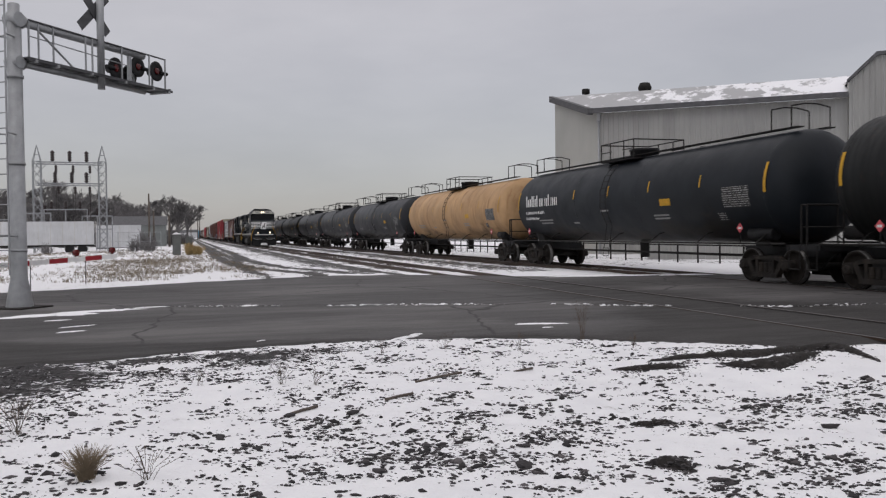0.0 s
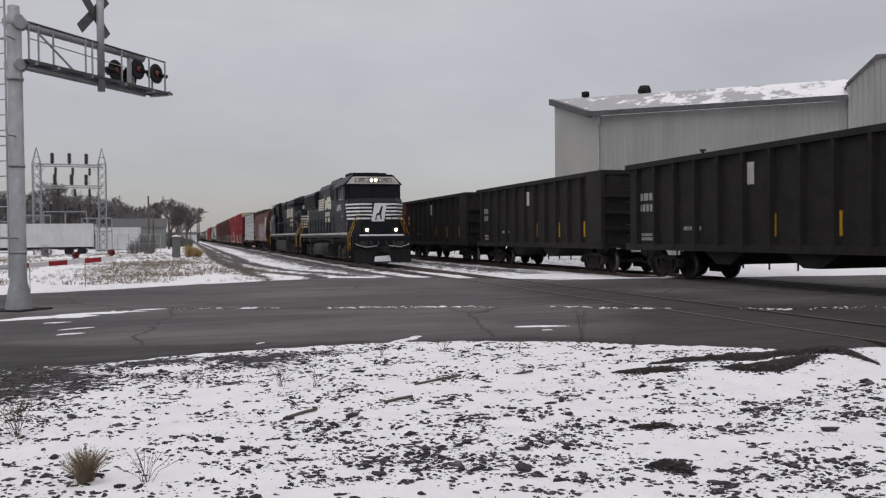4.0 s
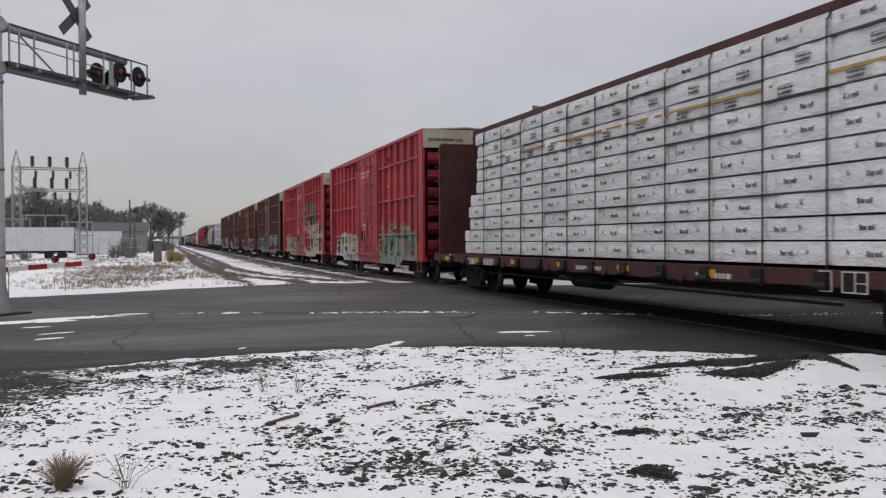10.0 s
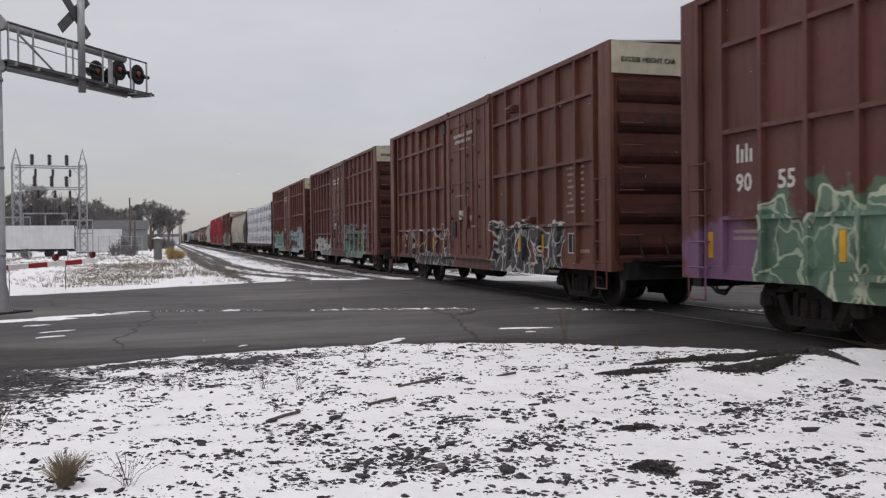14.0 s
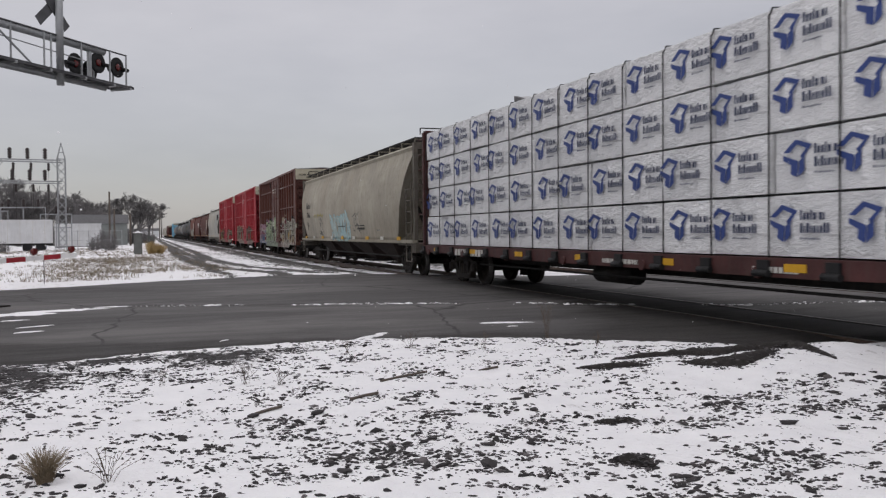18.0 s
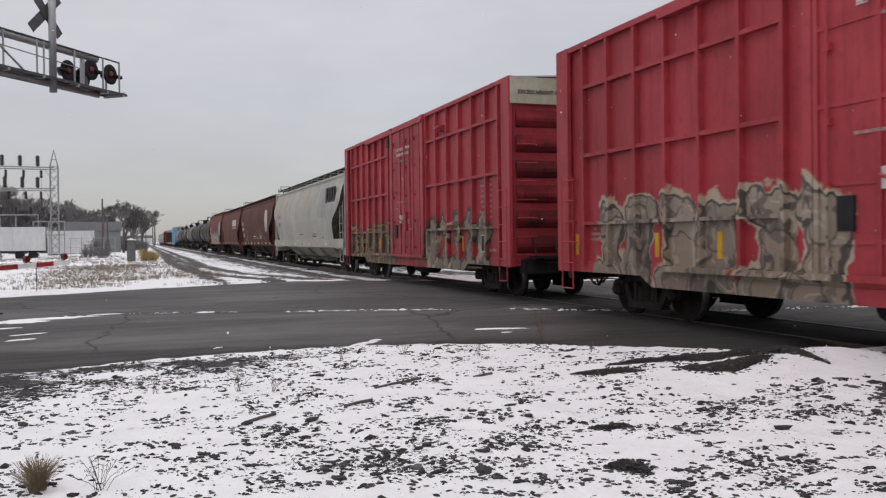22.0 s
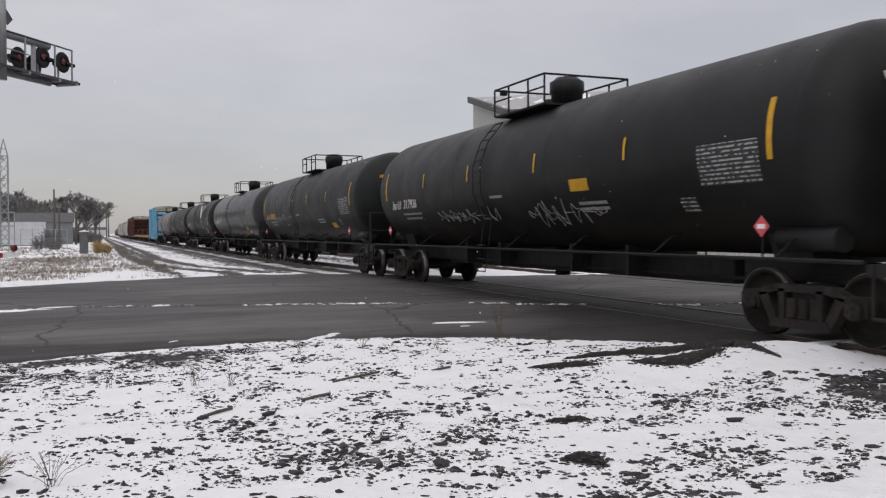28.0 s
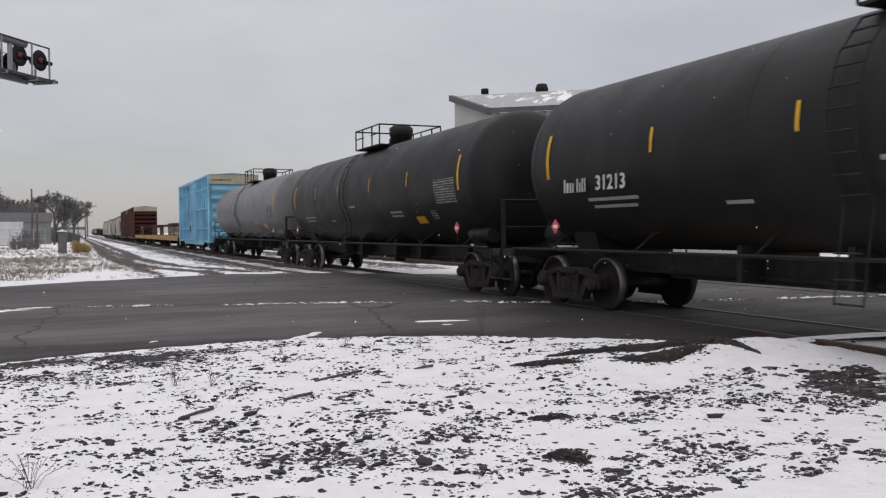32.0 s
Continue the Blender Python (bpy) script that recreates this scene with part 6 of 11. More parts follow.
def boxcar(label, L=16.4, top=5.12):
    h = L / 2
    car = thing("boxcar", Matrix(), label, "boxcar", "near freight train")
    bm = bmesh.new()
    prism(bm, [(-1.47, 0.8), (1.47, 0.8), (1.47, top - 0.05), (0, top + 0.03), (-1.47, top - 0.05)], -h + 0.06, h - 0.06)
    part("body", bm, BOX_PAINT, car)
    for s in (-1, 1):
        bm = bmesh.new()
        box(bm, s * 1.47 - 0.03, s * 1.47 + 0.03, -h + 0.02, h - 0.02, 0.78, 0.98)
        prism(bm, [(-5.4, 0.8), (5.4, 0.8), (5.0, 0.6), (-5.0, 0.6)], s * 1.50 - 0.02, s * 1.50 + 0.02, "x")
        part("side_sill", bm, BOX_PAINT, car)
    for y in (-7.45, -6.68, -5.78, -4.83, -3.9, -3.0, -2.12, 1.92, 2.78, 3.7, 4.58, 5.45, 6.35, 7.22):
        for s in (-1, 1):
            rib = bmesh.new()
            prism(rib, [(s * 1.57, y - 0.036), (s * 1.57, y + 0.036), (s * 1.47, y + 0.038), (s * 1.47, y - 0.038)], 0.9, top - 0.08, "z")
            part("rib", rib, BOX_PAINT, car)
    for y in (-h + 0.09, h - 0.09):
        for s in (-1, 1):
            bm = bmesh.new()
            box(bm, s * 1.53 - 0.06, s * 1.53 + 0.02, y - 0.09 if y < 0 else y - 0.36, y + 0.36 if y < 0 else y + 0.09, 0.78, top)
            part("corner_post", bm, BOX_PAINT, car)
    for z, d in ((4.27, 0.07), (2.98, 0.07), (1.70, 0.06)):
        for y0, y1 in ((-7.5, -2.1), (1.9, 7.3)):
            bm = bmesh.new()
            box(bm, -1.56, -1.47, y0, y1, z - d / 2, z + d / 2)
            part("belt", bm, BOX_PAINT, car)
    bm = bmesh.new()
    for s in (-1, 1):
        box(bm, s * 1.52 - 0.06, s * 1.52 + 0.06, -h + 0.02, h - 0.02, top - 0.1, top)
    part("top_rail", bm, BOX_PAINT, car)
    bm = bmesh.new()
    prism(bm, [(-1.5, top), (0, top + 0.09), (1.5, top), (1.5, top - 0.03), (0, top + 0.05), (-1.5, top - 0.03)], -h + 0.03, h - 0.03)
    for k in range(18):
        y = -h + 0.5 + k * (L - 1) / 17
        prism(bm, [(-1.5, top), (0, top + 0.125), (1.5, top), (0, top + 0.08)], y - 0.04, y + 0.04)
    part("roof", bm, GALV, car, "galvanised ribbed roof")
    # sliding door on its rails
    bm = bmesh.new()
    box(bm, -1.60, -1.50, -1.72, 1.3, 0.95, top - 0.2)
    door = part("door", bm, BOX_PAINT, car, "plug door with lock rods")
    for y in (-1.69, -0.72, 0.3, 1.25):
        bm = bmesh.new()
        box(bm, -1.63, -1.60, y - 0.03, y + 0.05, 0.95, top - 0.2)
        part("door_stile", bm, BOX_PAINT, door)
    for z in (1.35, 2.05, 3.0, 3.95, 4.6):
        bm = bmesh.new()
        box(bm, -1.62, -1.60, -1.72, 1.3, z - 0.03, z + 0.03)
        part("door_rail", bm, BOX_PAINT, door)
    for y in (-1.2, -0.3, 1.05):
        bm = bmesh.new()
        rod(bm, (-1.66, y, 1.0), (-1.66, y, top - 0.25), 0.022, 6)
        for z in (1.2, 2.0, 2.8, 3.7, 4.5):
            box(bm, -1.67, -1.60, y - 0.05, y + 0.05, z - 0.04, z + 0.04)
        part("lock_rod", bm, BOX_PAINT, door)
    bm = bmesh.new()
    rod(bm, (-1.66, -0.3, 1.95), (-1.74, 0.2, 2.1), 0.025, 6)
    box(bm, -1.68, -1.62, -0.42, -0.18, 1.7, 2.3)
    part("lock_handle", bm, BOX_PAINT, door)
    bm = bmesh.new()
    box(bm, -1.68, -1.62, 0.02, 0.22, 1.95, 2.2)
    part("lock_plate", bm, GREYWHITE, door, "white lock instruction plate")
    bm = bmesh.new()
    box(bm, -1.64, -1.60, 0.66, 0.92, 1.48, 1.9)
    part("notice_board", bm, BLACK, door, "black notice board")
    bm = bmesh.new()
    rod(bm, (-1.64, -0.62, 1.98), (-1.60, -0.62, 1.98), 0.08, 14)
    part("round_decal", bm, FADED, door)
    stencils(door, -1.632, [(-0.1, 3.92, 0.7, 0.04), (0.1, 2.62, 1.1, 0.04), (-0.8, 1.75, 0.35, 0.05)], FADED)
    lettering("CLOSE AND LOCK DOORS", 0.13, GREYWHITE, door, on_side(-1.637, -0.04, 4.30))
    lettering("BEFORE MOVING CAR", 0.13, GREYWHITE, door, on_side(-1.637, -0.04, 4.13))
    for z in (0.93, top - 0.16):
        bm = bmesh.new()
        box(bm, -1.66, -1.5, -2.0, 4.6, z - 0.05, z + 0.03)
        part("door_track", bm, BOX_PAINT, car)
    bm = bmesh.new()
    box(bm, -1.62, -1.47, -2.02, -1.76, 0.85, top)
    part("door_post", bm, BOX_PAINT, car)
    bm = bmesh.new()
    box(bm, -1.62, -1.47, 1.33, 1.5, 0.85, top)
    part("door_post", bm, BOX_PAINT, car)
    # ends
    for s in (-1, 1):
        bm = bmesh.new()
        box(bm, -1.5, 1.5, s * (h - 0.1) - 0.04, s * (h - 0.1) + 0.04, 0.85, top - 0.05)
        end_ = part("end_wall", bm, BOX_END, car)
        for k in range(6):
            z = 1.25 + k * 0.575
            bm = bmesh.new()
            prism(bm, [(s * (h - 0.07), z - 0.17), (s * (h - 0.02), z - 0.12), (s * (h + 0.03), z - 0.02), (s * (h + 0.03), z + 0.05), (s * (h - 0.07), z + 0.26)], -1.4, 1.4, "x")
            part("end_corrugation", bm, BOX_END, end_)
        bm = bmesh.new()
        box(bm, 0.1, 0.75, s * h - 0.02 * s, s * (h + 0.16), 1.5, 1.95)
        rod(bm, (0.42, s * h, 2.35), (0.42, s * (h + 0.15), 2.35), 0.26, 14)
        pipe(bm, [(0.42, s * (h + 0.1), 2.3), (0.42, s * (h + 0.1), 1.0)], 0.02, 5)
        part("brake_gear", bm, SOOT_SHADE, car, "sooty hand brake wheel and gearbox")
        bm = bmesh.new()
        box(bm, -1.1, 1.1, s * h - 0.02, s * h + 0.02 + s * 0.28, 0.98, 1.03) if s > 0 else box(bm, -1.1, 1.1, -h - 0.3, -h + 0.02, 0.98, 1.03)
        for x in (-1.05, -0.5, 0.05, 0.6, 1.05):
            pipe(bm, [(x, s * (h + 0.02), 1.45), (x, s * (h + 0.28), 1.0)], 0.018, 5)
        part("crossover_platform", bm, SOOT_SHADE, car, "sooty end platform")
        bm = bmesh.new()
        box(bm, -1.56, 1.56, s * h - 0.02, s * h + 0.025, top - 0.62, top - 0.02)
        part("end_band", bm, CREAM_BAND, car, "dirty cream top band")
        bm = bmesh.new()
        for k in range(7):
            z = 1.05 + k * 0.42
            pipe(bm, [(-1.4, s * (h + 0.02), z), (-1.4, s * (h + 0.1), z), (-0.95, s * (h + 0.1), z), (-0.95, s * (h + 0.02), z)], 0.013, 5)
        part("end_ladder", bm, BOX_PAINT, car)
        bm = bmesh.new()
        box(bm, -1.3, 1.3, s * h - 0.1, s * h + 0.12, 0.62, 0.95)
        part("end_sill", bm, STEEL, car)
    lettering("EXCESS HEIGHT CAR", 0.125, BLACK, car, on_end(-0.78, -h - 0.03, top - 0.36))
    for y0, y1 in ((-h + 0.18, -h + 0.62), (h - 0.62, h - 0.18)):
        bm = bmesh.new()
        ladder(bm, -1.5, y0, y1, 0.95, 2.55, 5)
        pipe(bm, [(-1.59, y0, 0.95), (-1.59, y0, 2.6)], 0.014, 5)
        pipe(bm, [(-1.59, y1, 0.45), (-1.59, y1, 2.6)], 0.014, 5)
        pipe(bm, [(-1.59, y0, 0.95), (-1.59, y0, 0.45), (-1.59, y1, 0.45)], 0.016, 5)
        part("ladder", bm, BOX_PAINT, car)
    for y in (-7.78, -4.9, -3.6, 3.3, 4.9, 7.6):
        bm = bmesh.new()
        w = 0.04 if y == -7.78 else 0.055
        z1 = 2.25 if y in (-7.78,) else 1.5
        box(bm, -1.575 if y == -7.78 else -1.482, -1.47, y - w, y + w, 1.1, z1)
        part("reflector", bm, YELLOW, car)
    for y, z in ((-3.45, 4.52), (-4.45, 1.82)):
        bm = bmesh.new()
        box(bm, -1.63, -1.47, y - 0.16, y + 0.16, z - 0.08, z + 0.08)
        rod(bm, (-1.66, y - 0.2, z), (-1.66, y + 0.2, z), 0.045, 8)
        part("roping_bracket", bm, BOX_PAINT, car)
    bm = bmesh.new()
    box(bm, -1.66, -1.5, 1.5, 1.72, top - 0.62, top - 0.34)
    part("door_stop", bm, BLACK, car, "black door stop block")
    bm = bmesh.new()
    box(bm, -1.484, -1.47, -6.6, -6.22, 1.12, 1.5)
    plate = part("data_plate", bm, BLACK, car, "dark framed data plate")
    for y0, y1, z0, z1 in ((-6.62, -6.2, 1.5, 1.525), (-6.62, -6.2, 1.095, 1.12), (-6.62, -6.6, 1.12, 1.5), (-6.22, -6.2, 1.12, 1.5), (-6.42, -6.405, 1.12, 1.5)):
        bm = bmesh.new()
        box(bm, -1.488, -1.47, y0, y1, z0, z1)
        part("plate_edge", bm, GREYWHITE, plate)
    bm = bmesh.new()
    box(bm, -1.552, -1.47, -7.9, -7.72, 0.86, 1.0)
    part("white_square", bm, GREYWHITE, car, "small faded white square")
    stencils(car, -1.475, [(-6.35 + 0.06 * (k % 2), 3.0 - 0.13 * k, 0.16 if k in (3, 5, 6) else 0.34, 0.05) for k in range(9)] + [(-6.85, 3.0 - 0.13 * k, 0.14, 0.05) for k in range(9)], FADED)
    stencils(car, -1.475, [(6.7, 1.5, 0.7, 0.05), (6.7, 1.4, 0.7, 0.05), (-6.9, 1.15, 0.5, 0.07)], FADED)
    bm = bmesh.new()
    box(bm, -0.25, 0.25, -h + 0.3, h - 0.3, 0.62, 0.82)
    rod(bm, (-0.75, -0.6, 0.55), (-0.75, 1.0, 0.55), 0.2, 12)
    rod(bm, (0.6, -2.4, 0.55), (0.6, -1.8, 0.55), 0.17, 12)
    pipe(bm, [(-0.3, -6, 0.5), (-0.3, 6, 0.5)], 0.03, 6)
    part("underframe", bm, STEEL, car)
    for y in (-h + 2.3, h - 2.3):
        truck(car, y)
    couplers(car, L)
    return car


# ---- covered hopper ----
HOP_PAINT = plain("hopper_paint", (0.3, 0.3, 0.28))


def hopper_outline(top, bulge):
    """Cross-section with softly bowed sides, from sill to sill over the roof."""
    stops = ((1.18, 1.505), (1.45, 1.53), (1.9, 1.56 + bulge * 0.5), (2.4, 1.58 + bulge), (2.9, 1.57 + bulge), (3.3, 1.535 + bulge * 0.7), (3.65, 1.47 + bulge * 0.3), (3.85, 1.41), (top - 0.2, 1.34), (top - 0.1, 1.27))
    side = []
    for (z0, x0), (z1, x1) in zip(stops, stops[1:]):
        k = max(1, round((z1 - z0) / 0.12))
        side += [(-(x0 + (x1 - x0) * i / k), z0 + (z1 - z0) * i / k) for i in range(k)]
    side += [(-1.27, top - 0.1), (-1.12, top - 0.03), (-0.9, top + 0.02), (-0.5, top + 0.1)]
    return side + [(-x, z) for x, z in side[::-1]]


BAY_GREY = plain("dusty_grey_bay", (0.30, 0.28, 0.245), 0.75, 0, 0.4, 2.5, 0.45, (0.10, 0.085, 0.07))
END_DIRTY = plain("dirty_tan_steel", (0.15, 0.135, 0.115), 0.75, 0, 0.4, 2.5, 0.5, (0.05, 0.04, 0.032))


def covered_hopper(label, L=19.0, top=4.3, bays=3, bulge=0.0, cut=1.5, barrel=False):
    h = L / 2
    end_paint = END_DIRTY if barrel else HOP_PAINT
    low = 1.2 if barrel else 1.48 if bulge else 1.19
    car = thing("covered_hopper", Matrix(), label, "covered hopper", "near freight train")
    out = hopper_outline(top, bulge)
    bm = bmesh.new()
    # side sheets end in a slanting cut towards the sill
    n = len(out)
    ends = []
    for s in (-1, 1):
        ring = []
        for x, z in out:
            f = max(0.0, min(1.0, (z - 1.18) / (top - 1.18)))
            back = 0.35 + cut * (1 - f) ** 1.3 if barrel else 0.38 + (cut + 0.15) * smooth01((0.64 - f) / 0.36)
            ring.append(bm.verts.new((x, s * (h - back), z)))
        ends.append(ring)
    for k in range(n - 1):
        f = bm.faces.new((ends[0][k], ends[0][k + 1], ends[1][k + 1], ends[1][k]))
        f.smooth = True
    bm.faces.new((ends[0][-1], ends[0][0], ends[1][0], ends[1][-1]))
    rims = [[tuple(v.co) for v in ring] for ring in ends]
    part("body", bm, HOP_PAINT, car)
    for rim, s in zip(rims, (-1, 1)):
        bm = bmesh.new()
        ring = [bm.verts.new((x * 0.995, y - s * 0.02, z)) for x, y, z in rim]
        c = bm.verts.new((0, s * (h - cut - 1.6), 1.7))
        for k in range(n - 1):
            bm.faces.new((ring[k], ring[k + 1], c))
        bm.faces.new((ring[-1], ring[0], c))
        part("slope_sheet", bm, HOP_PAINT if barrel else END_DIRTY if bulge else SOOT_SHADE, car, "sloping end sheet")
    for s in (-1, 1):
        bm = bmesh.new()
        deep = bulge and not barrel
        prism(bm, [(-1.545 if deep else -1.52, 1.1), (-1.42, 1.08), (-1.36, 1.1), (-1.36, low), (-1.545 if deep else -1.52, low)], -h + 0.1, h - 0.1)
        if s > 0:
            bmesh.ops.scale(bm, vec=(-1, 1, 1), verts=bm.verts)
        part("side_sill", bm, HOP_PAINT, car)
        bm = bmesh.new()
        prism(bm, [(-1.40, top - 0.1), (-1.34, top - 0.2), (-1.25, top - 0.1), (-1.3, top - 0.02)], -h + 0.35, h - 0.35)
        if s > 0:
            bmesh.ops.scale(bm, vec=(-1, 1, 1), verts=bm.verts)
        part("eave_angle", bm, HOP_PAINT, car)
    # discharge bays
    for k in range(bays):
        yc = (k - (bays - 1) / 2) * (L - 6.4) / bays
        w = (L - 6.4) / bays / 2
        bm = bmesh.new()
        lo = [(-0.55, yc - 0.35), (0.55, yc - 0.35), (0.55, yc + 0.35), (-0.55, yc + 0.35)]
        hi = [(-1.36, yc - w), (1.36, yc - w), (1.36, yc + w), (-1.36, yc + w)]
        a = [bm.verts.new((x, y, 0.36)) for x, y in lo]
        b = [bm.verts.new((x, y, 1.2)) for x, y in hi]
        for i in range(4):
            bm.faces.new((a[i], a[(i + 1) % 4], b[(i + 1) % 4], b[i]))
        bm.faces.new(a)
        bm.faces.new(b)
        bay = part("hopper_bay", bm, BAY_GREY if bulge and not barrel else SOOT_SHADE, car)
        bm = bmesh.new()
        box(bm, -0.75, 0.75, yc - 0.4, yc + 0.4, 0.28, 0.37)
        rod(bm, (-0.95, yc + 0.2, 0.33), (0.95, yc + 0.2, 0.33), 0.03, 6)
        part("outlet_gate", bm, STEEL, bay)
    # roof walk: open grating on brackets
    bm = bmesh.new()
    for s in (-1, 1):
        for k in range(6):
            x = s * (0.62 + 0.135 * k)
            box(bm, x - 0.006, x + 0.006, -h + 0.35, h - 0.35, top + 0.18, top + 0.22)
        x0, x1 = sorted((s * 0.62, s * 1.3))
        for k in range(round(L / 0.11)):
            y = -h + 0.36 + k * (L - 0.72) / (round(L / 0.11) - 1)
            box(bm, x0, x1, y - 0.009, y + 0.009, top + 0.19, top + 0.21)
    walk_ = part("roof_walk", bm, STEEL, car, "dark open grating walkway on the roof")
    posts = round(L / 1.5)
    for k in range(posts):
        y = -h + 0.5 + k * (L - 1.0) / (posts - 1)
        for s in (-1, 1):
            bm = bmesh.new()
            box(bm, s * 1.28 - 0.012, s * 1.28 + 0.012, y - 0.02, y + 0.02, top - 0.12, top + 0.18)
            box(bm, min(s * 0.5, s * 1.28), max(s * 0.5, s * 1.28), y - 0.012, y + 0.012, top + 0.15, top + 0.178)
            part("bracket", bm, HOP_PAINT, walk_)
    bm = bmesh.new()
    box(bm, -0.42, 0.42, -h + 1.4, h - 1.4, top + 0.08, top + 0.2)
    for k in range(12):
        y = -h + 1.6 + k * (L - 3.2) / 11
        box(bm, -0.5, 0.5, y - 0.03, y + 0.03, top + 0.18, top + 0.26)
    part("hatch", bm, HOP_PAINT, car)
    # end cages: posts, ladders, slope sheet bracing
    for s in (-1, 1):
        bm = bmesh.new()
        for x in (-1.38, 1.38):
            box(bm, x - 0.06, x + 0.06, s * (h - 0.2) - 0.08, s * (h - 0.2) + 0.08, 1.1, top + 0.02)
        box(bm, -1.4, 1.4, s * (h - 0.2) - 0.06, s * (h - 0.2) + 0.06, top - 0.2, top + 0.02)
        part("end_frame", bm, end_paint, car)
        if not barrel:
            bm = bmesh.new()
            box(bm, -1.32, 1.32, s * (h - 0.2) - 0.02, s * (h - 0.2) + 0.02, 3.15, top - 0.2)
            box(bm, -1.36, 1.36, s * (h - 0.2) - 0.05, s * (h - 0.2) + 0.07, 3.08, 3.16)
            part("end_sheet", bm, end_paint, car)
        bm = bmesh.new()
        box(bm, -1.45, 1.45, s * (h - 0.25) - 0.25, s * (h - 0.25) + 0.25, 0.8, 1.12)
        box(bm, -1.4, 1.4, s * (h - 1.3) - 1.0, s * (h - 1.3) + 0.9, 1.02, 1.1)
        part("end_platform", bm, end_paint if bulge else SOOT_SHADE, car)
        bm = bmesh.new()
        for k in range(8):
            z = 1.25 + k * 0.38
            rod(bm, (-1.36, s * (h - 0.1), z), (-0.85, s * (h - 0.1), z), 0.014, 5)
        rod(bm, (-0.85, s * (h - 0.1), 1.1), (-0.85, s * (h - 0.1), top + 0.35), 0.02, 5)
        part("end_ladder", bm, end_paint, car)
        bm = bmesh.new()
        y0, y1 = s * (h - 0.28), s * (h - 0.85)
        for k in range(5):
            z = 1.4 + k * 0.36
            rod(bm, (-1.5, y0, z), (-1.5, y1, z), 0.014, 5)
        rod(bm, (-1.5, y0, 0.5), (-1.5, y0, 3.1), 0.02, 5)
        rod(bm, (-1.5, y1, 0.5), (-1.5, y1, 2.9), 0.02, 5)
        rod(bm, (-1.5, y0, 0.52), (-1.5, y1, 0.52), 0.02, 5)
        part("ladder", bm, end_paint, car)
        bm = bmesh.new()
        pipe(bm, [(-1.15, s * (h - 0.35), top + 0.3), (-1.15, s * (h - 0.35), top + 0.5), (1.15, s * (h - 0.35), top + 0.5), (1.15, s * (h - 0.35), top + 0.3)], 0.02, 5)
        part("roof_grab", bm, STEEL, car)
        bm = bmesh.new()
        rod(bm, (0.3, s * (h - 1.0), 1.4), (0.3, s * (h - 1.6), 1.4), 0.2, 12)
        for x in (-0.7, 0.7):
            prism(bm, [(s * (h - 0.35), 1.1), (s * (h - 0.5), 1.1), (s * (h - cut - 0.9), 2.4), (s * (h - cut - 0.8), 2.5)], x - 0.04, x + 0.04, "x")
        part("brake_gear", bm, STEEL, car)
        if s < 0:
            bm = bmesh.new()
            lathe(bm, (0.5, -h + 0.02, 2.2), (0, 1, 0), [(0, 0.26), (0.02, 0.29), (0.04, 0.26)], 16)
            part("brake_wheel", bm, STEEL, car)
    bm = bmesh.new()
    box(bm, -1.545, -1.50, -h + 4.0, -h + 4.45, 1.52, 1.86)
    plate = part("data_plate", bm, BLACK, car, "dark square notice plate")
    bm = bmesh.new()
    for z in (1.53, 1.6, 1.67, 1.84):
        box(bm, -1.549, -1.545, -h + 4.01, -h + 4.44, z, z + 0.012)
    part("plate_text", bm, GREYWHITE, plate)
    for k in range(9):
        y = -h + 1.6 + k * (L - 3.2) / 8
        bm = bmesh.new()
        box(bm, -1.553, -1.53, y - 0.2, y + 0.2, 1.19, 1.31)
        part("reflector", bm, YELLOW if k % 2 == 0 else GREYWHITE, car)
    bm = bmesh.new()
    box(bm, -0.22, 0.22, -h + 0.3, h - 0.3, 0.72, 1.0)
    pipe(bm, [(-1.2, -h + 2.5, 0.62), (-1.2, h - 2.5, 0.62)], 0.03, 6)
    part("centre_sill", bm, STEEL, car)
    for y in (-h + 2.2, h - 2.2):
        truck(car, y)
    couplers(car, L)
    return car


# ---- tank car ----
TANK_PAINT = plain("tank_paint", (0.02, 0.02, 0.02))
DOME = 0.78   # depth of a tank end


